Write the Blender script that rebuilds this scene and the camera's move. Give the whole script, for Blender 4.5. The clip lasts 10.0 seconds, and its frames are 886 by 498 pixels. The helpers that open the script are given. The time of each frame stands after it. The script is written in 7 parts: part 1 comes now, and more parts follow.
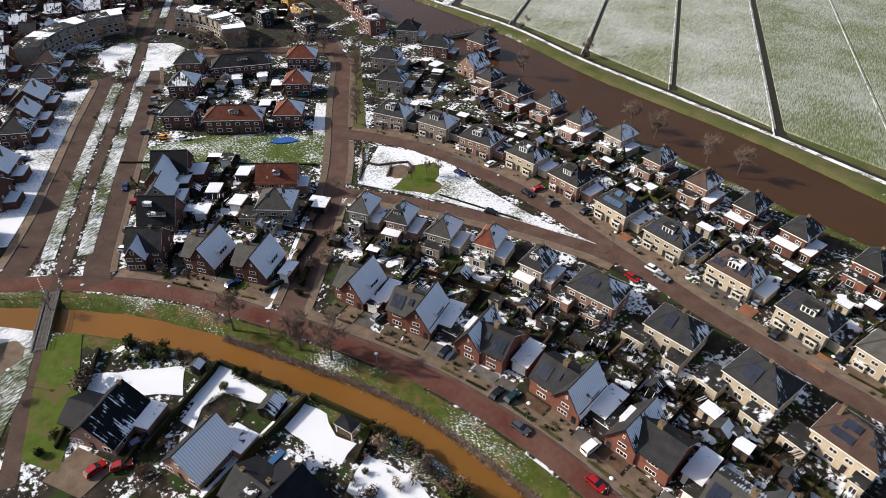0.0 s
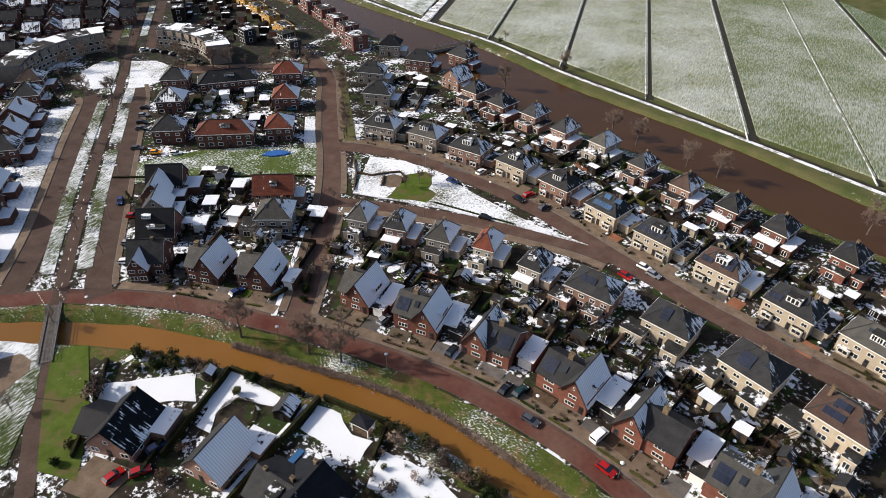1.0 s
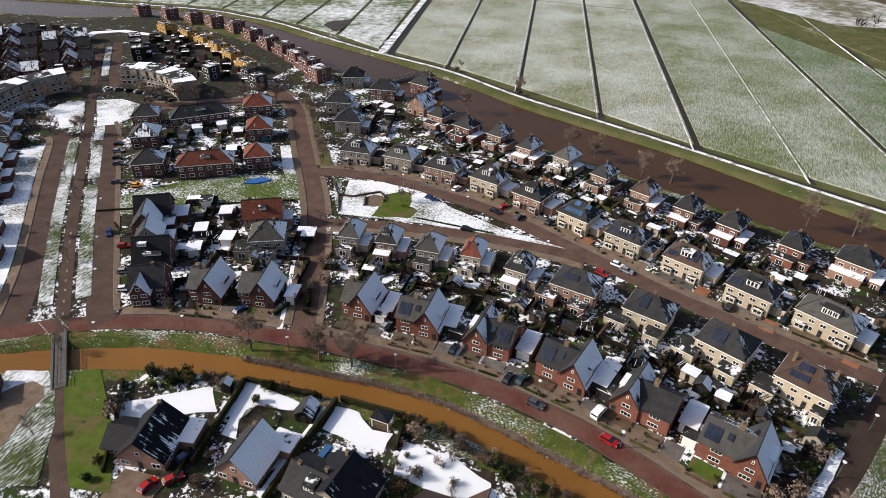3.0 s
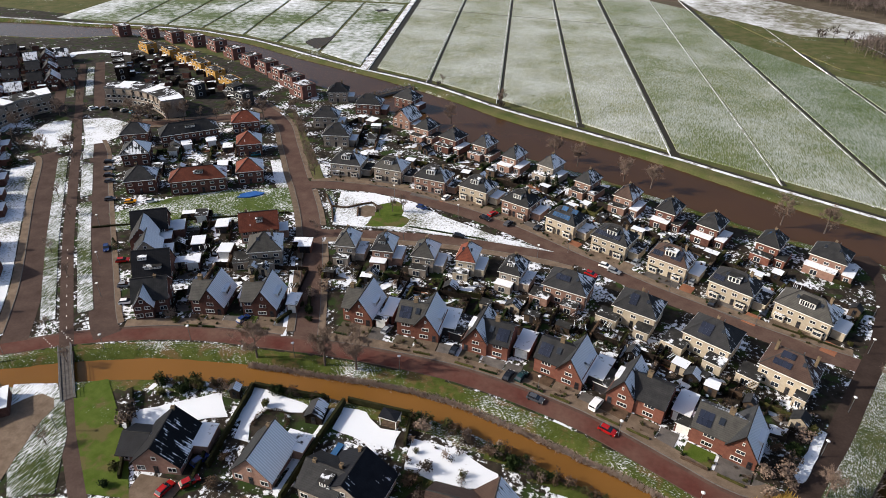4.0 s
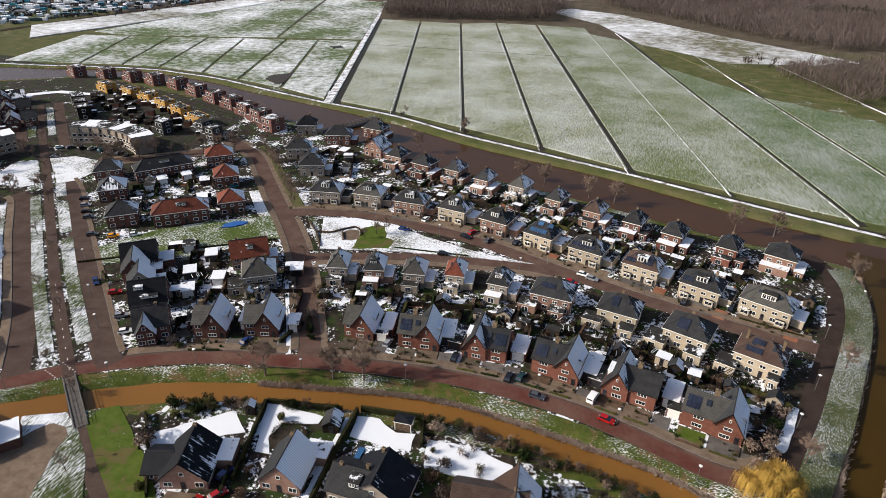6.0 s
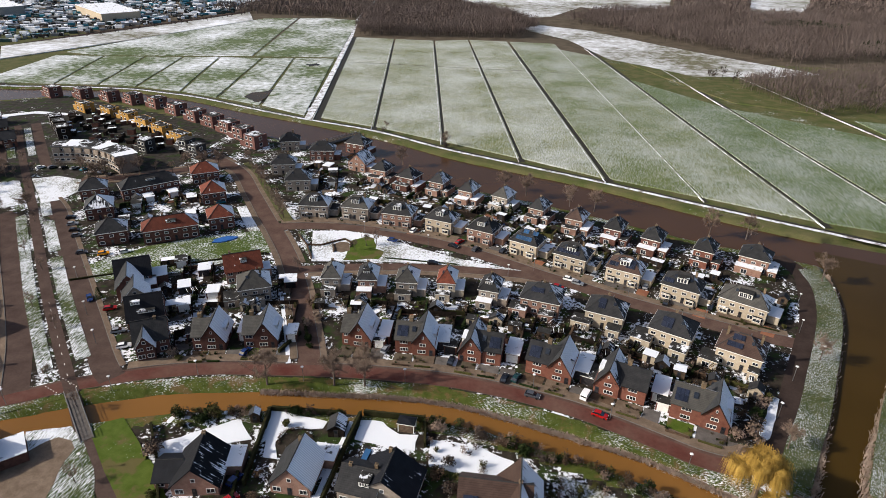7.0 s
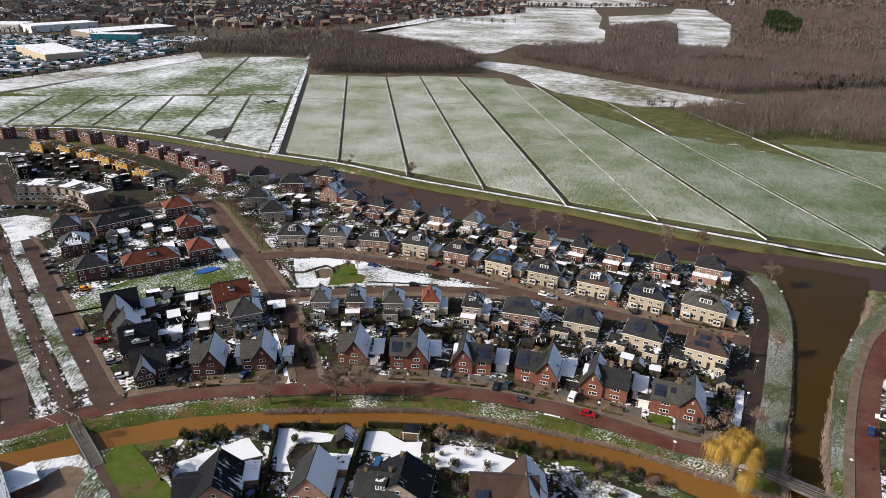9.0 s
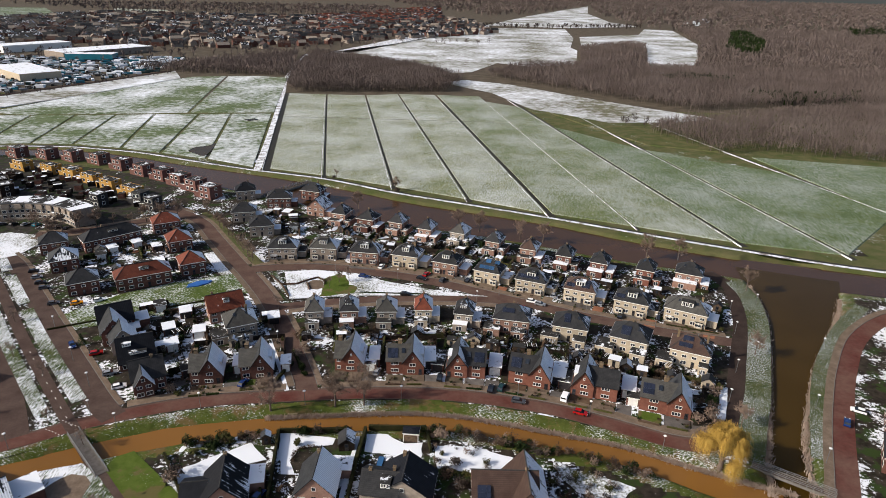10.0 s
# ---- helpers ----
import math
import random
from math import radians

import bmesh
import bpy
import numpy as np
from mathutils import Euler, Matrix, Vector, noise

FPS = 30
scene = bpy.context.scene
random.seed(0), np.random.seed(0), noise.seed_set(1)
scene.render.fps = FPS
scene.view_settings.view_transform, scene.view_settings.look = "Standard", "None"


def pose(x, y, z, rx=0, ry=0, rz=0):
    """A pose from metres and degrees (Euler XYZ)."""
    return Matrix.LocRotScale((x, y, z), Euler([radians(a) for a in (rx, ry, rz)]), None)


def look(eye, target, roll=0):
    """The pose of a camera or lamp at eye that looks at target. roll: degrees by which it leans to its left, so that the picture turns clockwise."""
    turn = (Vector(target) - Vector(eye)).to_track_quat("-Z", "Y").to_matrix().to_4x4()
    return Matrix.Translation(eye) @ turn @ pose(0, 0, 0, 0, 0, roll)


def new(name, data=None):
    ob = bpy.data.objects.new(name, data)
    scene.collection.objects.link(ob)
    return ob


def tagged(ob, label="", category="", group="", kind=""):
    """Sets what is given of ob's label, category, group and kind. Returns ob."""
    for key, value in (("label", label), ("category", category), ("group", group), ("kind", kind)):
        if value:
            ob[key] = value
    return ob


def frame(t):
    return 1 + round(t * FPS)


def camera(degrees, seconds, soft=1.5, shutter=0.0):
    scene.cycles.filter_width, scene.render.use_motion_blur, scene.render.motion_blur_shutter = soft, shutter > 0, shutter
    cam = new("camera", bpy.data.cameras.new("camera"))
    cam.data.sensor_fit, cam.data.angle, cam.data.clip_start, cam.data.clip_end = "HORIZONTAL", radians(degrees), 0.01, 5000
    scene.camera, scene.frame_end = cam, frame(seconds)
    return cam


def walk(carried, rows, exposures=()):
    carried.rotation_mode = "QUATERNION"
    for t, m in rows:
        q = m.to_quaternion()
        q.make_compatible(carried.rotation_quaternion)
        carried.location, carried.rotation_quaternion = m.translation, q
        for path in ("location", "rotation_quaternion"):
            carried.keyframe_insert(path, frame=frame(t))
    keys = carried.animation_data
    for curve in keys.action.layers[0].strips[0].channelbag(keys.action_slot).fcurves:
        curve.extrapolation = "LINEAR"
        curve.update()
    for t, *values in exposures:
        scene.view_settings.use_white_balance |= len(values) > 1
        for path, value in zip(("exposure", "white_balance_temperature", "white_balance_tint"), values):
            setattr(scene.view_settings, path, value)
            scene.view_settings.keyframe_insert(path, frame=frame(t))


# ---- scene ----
cam = camera(70.0, 10.0, soft=0.8)
PATH = [
    (0, (34.863, 62.067, 86.393), (34.082, 63.429, 85.153), 0.2),
    (0.5, (33.148, 58.64, 86.355), (32.397, 60.04, 85.138), 0.5),
    (1, (31.562, 55.043, 86.461), (30.848, 56.477, 85.265), 0.8),
    (1.5, (30.229, 51.424, 86.613), (29.549, 52.893, 85.439), 1.0),
    (2, (28.977, 47.919, 86.86), (28.331, 49.421, 85.707), 1.1),
    (2.5, (27.843, 44.594, 87.091), (27.23, 46.125, 85.96), 1.0),
    (4, (24.375, 34.752, 88.456), (23.854, 36.359, 87.385), 0.8),
    (4.5, (23.0, 31.602, 88.634), (22.512, 33.233, 87.585), 0.7),
    (5, (21.115, 28.592, 88.601), (20.664, 30.248, 87.574), 0.8),
    (5.5, (18.754, 25.899, 88.672), (18.341, 27.58, 87.67), 0.9),
    (7, (12.956, 16.915, 89.768), (12.662, 18.659, 88.833), 0.9),
    (7.5, (10.991, 14.014, 90.119), (10.737, 15.776, 89.208), 0.9),
    (8, (8.956, 11.128, 90.452), (8.742, 12.908, 89.564), 1.0),
    (8.5, (6.744, 8.327, 90.685), (6.57, 10.123, 89.823), 1.1),
    (9, (4.365, 5.704, 90.788), (4.232, 7.515, 89.951), 1.1),
    (9.5, (2.09, 3.039, 90.724), (1.996, 4.865, 89.913), 1.1),
    (10, (0.197, -0.081, 90.225), (0.14, 1.759, 89.443), 1.3),
]
# the plan below is drawn in units of 1.28 m; everything is brought to metres at the end of the file
PLAN = 1.28
walk(cam, [(t, look(Vector(eye) * PLAN, Vector(target) * PLAN, roll)) for t, eye, target, roll in PATH], ((0, 0.22), (5, 0.17), (10, 0.11)))

# ---- world and sun ----
SUN_FROM = Vector((-0.95, -0.33, 0.57)).normalized()
world = bpy.data.worlds.new("sky")
scene.world = world
world.use_nodes = True
wn = world.node_tree
sky = wn.nodes.new("ShaderNodeTexSky")
sky.sky_type = "NISHITA"
sky.sun_disc = False
sky.sun_elevation = math.asin(SUN_FROM.z)
sky.sun_rotation = math.atan2(SUN_FROM.x, SUN_FROM.y)
sky.dust_density = 3.0
sky.air_density = 0.8
wn.links.new(sky.outputs[0], wn.nodes["Background"].inputs[0])
wn.nodes["Background"].inputs[1].default_value = 0.138
sun = new("sun", bpy.data.lights.new("sun", "SUN"))
sun.data.energy = 4.6
sun.data.angle = radians(0.6)
sun.data.color = (1.0, 0.92, 0.82)
sun.matrix_basis = look(SUN_FROM * 400, (0, 0, 0))


# ---- materials ----
class Mat:
    """A node material under construction."""

    def __init__(s, name, rough=0.85, spec=0.3):
        s.m = bpy.data.materials.new(name)
        s.m.use_nodes = True
        s.nt = s.m.node_tree
        s.b = s.nt.nodes["Principled BSDF"]
        s.b.inputs["Roughness"].default_value = rough
        s.b.inputs["Specular IOR Level"].default_value = spec
        s.pos = s.node("ShaderNodeNewGeometry").outputs["Position"]

    def node(s, kind):
        return s.nt.nodes.new(kind)

    def put(s, sock, v):
        if isinstance(v, bpy.types.NodeSocket):
            s.nt.links.new(v, sock)
        elif isinstance(v, (tuple, list)) and len(v) == 3 and sock.type == "RGBA":
            sock.default_value = (*v, 1)
        else:
            sock.default_value = v

    def noise(s, scale, detail=4.0, vec=None, rough=0.55, stretch=None):
        n = s.node("ShaderNodeTexNoise")
        v = vec or s.pos
        if stretch:
            k = s.node("ShaderNodeMapping")
            s.put(k.inputs["Vector"], v)
            k.inputs["Rotation"].default_value = (0, 0, stretch[0])
            k.inputs["Scale"].default_value = stretch[1]
            v = k.outputs[0]
        s.put(n.inputs["Vector"], v)
        n.inputs["Scale"].default_value = scale / PLAN
        n.inputs["Detail"].default_value = detail
        n.inputs["Roughness"].default_value = rough
        return n.outputs["Fac"]

    def ramp(s, fac, *stops):
        r = s.node("ShaderNodeValToRGB")
        while len(r.color_ramp.elements) < len(stops):
            r.color_ramp.elements.new(0.5)
        for e, (p, c) in zip(r.color_ramp.elements, stops):
            e.position = p
            e.color = (*c, 1) if isinstance(c, (tuple, list)) else (c, c, c, 1)
        s.put(r.inputs[0], fac)
        return r.outputs[0]

    def mix(s, fac, a, b, blend="MIX"):
        n = s.node("ShaderNodeMix")
        n.data_type = "RGBA"
        n.blend_type = blend
        s.put(n.inputs[0], fac)
        s.put(n.inputs[6], a)
        s.put(n.inputs[7], b)
        return n.outputs[2]

    def calc(s, op, a, b=0.0, clamp=False):
        n = s.node("ShaderNodeMath")
        n.operation = op
        n.use_clamp = clamp
        s.put(n.inputs[0], a)
        s.put(n.inputs[1], b)
        return n.outputs[0]

    def random(s):
        return s.node("ShaderNodeObjectInfo").outputs["Random"]

    def uv(s):
        n = s.node("ShaderNodeSeparateXYZ")
        s.put(n.inputs[0], s.node("ShaderNodeUVMap").outputs[0])
        return n.outputs[0], n.outputs[1]

    def facing(s, way):
        n = s.node("ShaderNodeVectorMath")
        n.operation = "DOT_PRODUCT"
        s.put(n.inputs[0], s.node("ShaderNodeNewGeometry").outputs["Normal"])
        n.inputs[1].default_value = way
        return n.outputs["Value"]

    def bump(s, height, strength=0.4, dist=0.1):
        n = s.node("ShaderNodeBump")
        n.inputs["Strength"].default_value = strength
        n.inputs["Distance"].default_value = dist
        s.put(n.inputs["Height"], height)
        s.put(s.b.inputs["Normal"], n.outputs[0])

    def done(s, colour, rough=None):
        s.put(s.b.inputs["Base Color"], colour)
        if rough is not None:
            s.put(s.b.inputs["Roughness"], rough)
        return s.m


SNOW = (0.80, 0.82, 0.86)


def deep(c, by=0.66):
    return c if max(c) > 0.58 else tuple(v * by for v in c)


def plain(name, a, b, scale=1.0, rough=0.85, bump=0.3, vary=0.25, spec=0.1, metal=0.0, by=0.66):
    """Two shades at two scales, a little different from object to object."""
    a, b = deep(a, by), deep(b, by)
    k = Mat(name, rough, spec)
    k.b.inputs["Metallic"].default_value = metal
    c = k.mix(k.ramp(k.noise(scale, 5), (0.3, 0.0), (0.7, 1.0)), a, b)
    fine = k.noise(scale * 9, 3)
    c = k.mix(0.35, c, k.ramp(fine, (0.3, 0.35), (0.7, 0.65)), "OVERLAY")
    c = k.mix(vary, c, k.ramp(k.random(), (0.0, 0.2), (1.0, 0.8)), "OVERLAY")
    if bump:
        k.bump(fine, bump, 0.05)
    return k.done(c)


def snowy(name, a, b, lo, hi, scale=0.15, fine=1.2, rough=0.9, under=2.0, stretch=None, third=None, share=0.55):
    """Ground of shades a and b under broken snow; lo and hi set how much of it is covered."""
    a, b, third = deep(a), deep(b), third and deep(third)
    k = Mat(name, rough, 0.08)
    c = k.mix(k.ramp(k.noise(under * 0.25, 4), (0.35, 0.0), (0.65, 1.0)), a, b)
    if third:
        c = k.mix(k.ramp(k.noise(under * 0.11, 3, rough=0.6), (0.52, 0.0), (0.6, 1.0)), c, third)
    grain = k.noise(under * 5, 3)
    c = k.mix(0.5, c, k.ramp(grain, (0.3, 0.3), (0.7, 0.7)), "OVERLAY")
    big = k.noise(scale, 4)
    small = k.noise(fine, 5, rough=0.7, stretch=stretch)
    s = k.calc("ADD", k.calc("MULTIPLY", big, share), k.calc("MULTIPLY", small, 1 - share))
    mask = k.ramp(s, (lo, 0.0), (hi, 1.0))
    c = k.mix(mask, c, k.mix(grain, (0.66, 0.69, 0.74), SNOW))
    k.bump(k.calc("ADD", grain, k.calc("MULTIPLY", mask, 0.5)), 0.4, 0.08)
    return k.done(c)


def tiled(name, a, b, snow_at=0.30, rough=0.6):
    """Roof tiles in courses; the snow has stayed on the slopes that look away from the sun."""
    a, b = deep(a, 0.7), deep(b, 0.7)
    k = Mat(name, rough, 0.12)
    u, v = k.uv()
    pan = k.calc("SINE", k.calc("MULTIPLY", u, 6.2832 / 0.42))
    course = k.calc("FRACT", k.calc("MULTIPLY", v, 1 / 0.36))
    c = k.mix(k.ramp(k.noise(0.7, 5), (0.3, 0.0), (0.7, 1.0)), a, b)
    c = k.mix(0.4, c, k.ramp(k.noise(7.0, 3), (0.3, 0.3), (0.7, 0.7)), "OVERLAY")
    c = k.mix(0.3, c, k.ramp(k.random(), (0.0, 0.15), (1.0, 0.85)), "OVERLAY")
    c = k.mix(k.ramp(course, (0.0, 0.6), (0.25, 0.0)), c, (0.012, 0.012, 0.012))
    d = k.facing((0.93, 0.32, 0.0))
    worn = k.calc("ADD", k.calc("MULTIPLY", k.calc("SUBTRACT", k.noise(0.35, 4, rough=0.65), 0.5), 1.1), k.calc("MULTIPLY", k.calc("SUBTRACT", k.random(), 0.5), 0.12))
    streak = k.noise(1.0, 3, vec=k.node("ShaderNodeUVMap").outputs[0], stretch=(0, (2.6, 0.3, 1)))
    worn = k.calc("ADD", worn, k.calc("MULTIPLY", k.calc("SUBTRACT", streak, 0.5), 0.7))
    m = k.calc("ADD", d, k.calc("ADD", worn, k.calc("MULTIPLY", pan, 0.035)))
    mask = k.ramp(m, (snow_at, 0.0), (snow_at + 0.07, 1.0))
    lines = k.ramp(pan, (0.0, 0.8), (0.3, 1.0))
    mask = k.calc("MULTIPLY", mask, lines)
    c = k.mix(mask, c, (0.93, 0.94, 0.96))
    k.bump(k.calc("ADD", k.calc("MULTIPLY", pan, 0.5), course), 0.22, 0.05)
    return k.done(c)


def glassy(name, colour, rough=0.08):
    k = Mat(name, rough, 0.8)
    return k.done(k.mix(k.random(), colour, tuple(c * 2.2 for c in colour)))


M_GROUND = snowy("garden_ground", (0.022, 0.018, 0.013), (0.065, 0.052, 0.04), 0.528, 0.555, 0.12, 1.0, third=(0.04, 0.065, 0.018), share=0.5)
M_BRICKROAD = plain("red_brick_paving", (0.118, 0.07, 0.056), (0.175, 0.115, 0.092), 0.25, 0.85, 0.4, 0.0, 0.05)
M_REDLANE = plain("dark_red_paving", (0.13, 0.042, 0.034), (0.19, 0.11, 0.085), 0.12, 0.85, 0.4, 0.0, 0.05)
M_PAVE = plain("beige_paving", (0.17, 0.125, 0.09), (0.28, 0.21, 0.155), 0.5, 0.85, 0.4, 0.2, 0.05)
M_TERRACE = plain("orange_paving", (0.3, 0.12, 0.07), (0.4, 0.18, 0.1), 0.5, 0.85, 0.4, 0.3)
M_DRIVE = plain("grey_paving", (0.11, 0.1, 0.095), (0.2, 0.18, 0.165), 0.6, 0.85, 0.4, 0.3)
M_KERB = plain("kerb_concrete", (0.18, 0.165, 0.15), (0.26, 0.24, 0.22), 2.0, 0.85, 0.3, 0.1)
M_BANK = snowy("bank_grass", (0.06, 0.085, 0.014), (0.115, 0.135, 0.03), 0.54, 0.61, 0.07, 2.6, third=(0.16, 0.115, 0.045), stretch=(0.35, (0.8, 1.5, 1)), share=0.4)
M_STRIP = snowy("snowy_verge", (0.05, 0.08, 0.02), (0.1, 0.12, 0.04), 0.48, 0.57, 0.07, 1.6, stretch=(-0.82, (2.4, 0.5, 1)), share=0.45)
M_BANKSNOW = snowy("speckled_bank", (0.06, 0.085, 0.03), (0.11, 0.12, 0.045), 0.51, 0.63, 0.05, 3.4, stretch=(0.6, (1.3, 0.7, 1)), share=0.3)
M_LAWN = snowy("lawn", (0.07, 0.115, 0.02), (0.12, 0.16, 0.04), 0.5, 0.62, 0.09, 1.8, share=0.4)
M_GREEN = snowy("green_lawn", (0.08, 0.125, 0.016), (0.12, 0.165, 0.03), 0.62, 0.7, 0.07, 2.0, third=(0.15, 0.13, 0.05))
M_SNOWLAWN = snowy("snow_lawn", (0.11, 0.1, 0.06), (0.1, 0.13, 0.05), 0.31, 0.39, 0.2, 1.2)
M_PARK = snowy("park_snow", (0.09, 0.11, 0.04), (0.16, 0.15, 0.08), 0.41, 0.52, 0.06, 1.8, share=0.5)
M_FIELD = snowy("winter_field", (0.15, 0.18, 0.065), (0.23, 0.25, 0.1), 0.4, 0.79, 0.03, 2.0, under=0.6, stretch=(-0.2, (1.7, 0.2, 1)), share=0.35)
M_FIELDMID = snowy("striped_field", (0.125, 0.165, 0.055), (0.185, 0.215, 0.085), 0.43, 0.84, 0.03, 2.0, under=0.6, stretch=(-0.2, (1.7, 0.2, 1)), share=0.35)
M_FIELDGREEN = snowy("green_field", (0.095, 0.145, 0.05), (0.14, 0.185, 0.075), 0.45, 0.92, 0.025, 2.0, under=0.6, stretch=(-0.2, (1.7, 0.2, 1)), share=0.35)
M_MEADOW = snowy("wet_meadow", (0.12, 0.17, 0.075), (0.19, 0.23, 0.12), 0.44, 0.64, 0.02, 0.25, under=0.5)
M_ROUGHGRASS = snowy("rough_grass", (0.088, 0.108, 0.033), (0.16, 0.148, 0.068), 0.59, 0.7, 0.04, 0.8, under=0.6)
M_SNOWFIELD = snowy("snow_field", (0.2, 0.18, 0.12), (0.2, 0.2, 0.12), 0.4, 0.62, 0.015, 0.15, under=0.5)
# darker brick; on the loop road the colour also holds the shade lying there
M_DARKROAD = plain("dark_brown_paving", (0.045, 0.031, 0.026), (0.075, 0.053, 0.044), 0.25, 0.85, 0.4, 0.0, 0.05)
M_AVENUE = plain("brown_brick_paving", (0.088, 0.058, 0.048), (0.135, 0.094, 0.078), 0.25, 0.85, 0.4, 0.0, 0.05)
M_YARD = snowy("yard_soil", (0.028, 0.024, 0.02), (0.075, 0.066, 0.058), 0.59, 0.63, 0.12, 0.8, third=(0.04, 0.06, 0.02))
M_DITCH = plain("ditch_mud", (0.025, 0.022, 0.016), (0.06, 0.05, 0.03), 0.8, 0.5, 0.4, 0.0)
M_WOODFLOOR = plain("wood_floor", (0.09, 0.07, 0.05), (0.17, 0.14, 0.1), 0.1, 0.95, 0.4, 0.0)
M_SNOWCAP = plain("lying_snow", (0.72, 0.75, 0.8), SNOW, 1.5, 0.7, 0.3, 0.05)
M_PATHSNOW = snowy("snowy_path", (0.2, 0.17, 0.14), (0.26, 0.23, 0.2), 0.42, 0.52, 0.3, 2.0)

w = Mat("canal_water", 0.15, 0.14)
c = w.mix(w.ramp(w.noise(0.03, 3), (0.35, 0.0), (0.65, 1.0)), (0.15, 0.07, 0.016), (0.19, 0.09, 0.022))
w.bump(w.noise(1.6, 3), 0.06, 0.05)
M_WATER = w.done(c)
w = Mat("wide_canal_water", 0.2, 0.05)
c = w.mix(w.ramp(w.noise(0.02, 3), (0.35, 0.0), (0.65, 1.0)), (0.036, 0.021, 0.004), (0.048, 0.028, 0.006))
w.bump(w.noise(1.3, 4), 0.12, 0.06)
M_WATER2 = w.done(c)
w = Mat("open_canal_water", 0.2, 0.13)
c = w.mix(w.ramp(w.noise(0.02, 3), (0.35, 0.0), (0.65, 1.0)), (0.048, 0.023, 0.008), (0.064, 0.031, 0.012))
w.bump(w.noise(1.3, 4), 0.12, 0.06)
M_WATER3 = w.done(c)

M_RED = plain("red_brick", (0.21, 0.08, 0.056), (0.3, 0.13, 0.092), 1.2, 0.85, 0.3, 0.3)
M_DARKBRICK = plain("brown_brick", (0.13, 0.062, 0.05), (0.22, 0.105, 0.08), 1.2, 0.85, 0.3, 0.3)
M_PINK = plain("pinkish_brick", (0.3, 0.17, 0.13), (0.42, 0.26, 0.2), 1.2, 0.85, 0.3, 0.3)
M_CREAM = plain("cream_brick", (0.36, 0.3, 0.22), (0.45, 0.385, 0.295), 1.0, 0.85, 0.25, 0.25, by=1.0)
M_GREYBRICK = plain("grey_brick", (0.34, 0.28, 0.23), (0.48, 0.41, 0.34), 1.0, 0.85, 0.25, 0.25)
M_ORANGE = plain("ochre_render", (0.46, 0.25, 0.06), (0.57, 0.34, 0.1), 0.6, 0.8, 0.15, 0.2)
M_WINE = plain("wine_brick", (0.165, 0.08, 0.068), (0.25, 0.125, 0.105), 0.8, 0.85, 0.2, 0.2)
M_WHITE = plain("white_paint", (0.68, 0.67, 0.63), (0.8, 0.79, 0.76), 2.0, 0.5, 0.1, 0.1)
M_TILE = tiled("dark_roof_tiles", (0.024, 0.025, 0.028), (0.05, 0.05, 0.052), 0.55)
M_TILESNOW = tiled("snowed_dark_tiles", (0.03, 0.033, 0.037), (0.06, 0.062, 0.066), 0.16)
M_TILEBROWN = tiled("brown_roof_tiles", (0.07, 0.042, 0.034), (0.11, 0.07, 0.055), 0.5)
M_TILEGREY = tiled("grey_roof_tiles", (0.07, 0.068, 0.063), (0.115, 0.11, 0.1), 0.36)
M_TILERED = tiled("red_roof_tiles", (0.15, 0.042, 0.026), (0.25, 0.075, 0.043), 0.36)
M_TILENAVY = tiled("glazed_black_tiles", (0.008, 0.009, 0.013), (0.016, 0.018, 0.024), 0.76, 0.6)
M_FLAT = snowy("bitumen_roof", (0.03, 0.03, 0.03), (0.06, 0.058, 0.055), 0.53, 0.57, 0.25, 0.9)
M_FLATSNOW = snowy("snowed_flat_roof", (0.05, 0.05, 0.05), (0.09, 0.085, 0.08), 0.38, 0.43, 0.25, 0.8)
M_GLASS = glassy("window_glass", (0.012, 0.015, 0.02))
M_SOLAR = glassy("solar_cells", (0.008, 0.01, 0.018), 0.15)
M_SOLARBLUE = glassy("blue_solar_cells", (0.014, 0.045, 0.1), 0.2)
M_DOOR = plain("painted_door", (0.03, 0.03, 0.035), (0.07, 0.06, 0.06), 2.0, 0.5, 0.1, 0.6)
M_CHIM = plain("chimney_brick", (0.2, 0.14, 0.09), (0.33, 0.25, 0.16), 2.0, 0.85, 0.3, 0.3)
M_WOOD = plain("weathered_wood", (0.075, 0.05, 0.035), (0.16, 0.115, 0.08), 1.5, 0.85, 0.4, 0.6)
M_DARKWOOD = plain("dark_fence_wood", (0.016, 0.012, 0.01), (0.05, 0.038, 0.03), 1.5, 0.85, 0.4, 0.5, 0.05)
M_METAL = plain("galvanised_steel", (0.25, 0.26, 0.27), (0.4, 0.41, 0.42), 3.0, 0.45, 0.1, 0.1, 0.5, 0.7)
M_LAMP = plain("lamp_cap", (0.7, 0.7, 0.7), (0.82, 0.82, 0.82), 3.0, 0.4, 0.0, 0.05)
M_RUBBER = plain("tyre_rubber", (0.015, 0.015, 0.015), (0.03, 0.03, 0.03), 5.0, 0.8, 0.2, 0.0)
M_BARK = plain("bark", (0.12, 0.09, 0.072), (0.21, 0.165, 0.135), 2.0, 0.95, 0.5, 0.2, by=0.8)
M_TWIG = plain("bare_twigs", (0.18, 0.13, 0.1), (0.29, 0.215, 0.17), 0.8, 0.95, 0.0, 0.3, by=0.85)
M_TWIGDARK = plain("dark_twigs", (0.05, 0.038, 0.032), (0.1, 0.078, 0.065), 0.8, 0.95, 0.0, 0.3)
M_WOODS = plain("bare_woods", (0.13, 0.1, 0.09), (0.22, 0.178, 0.162), 0.03, 0.95, 0.0, 0.1)
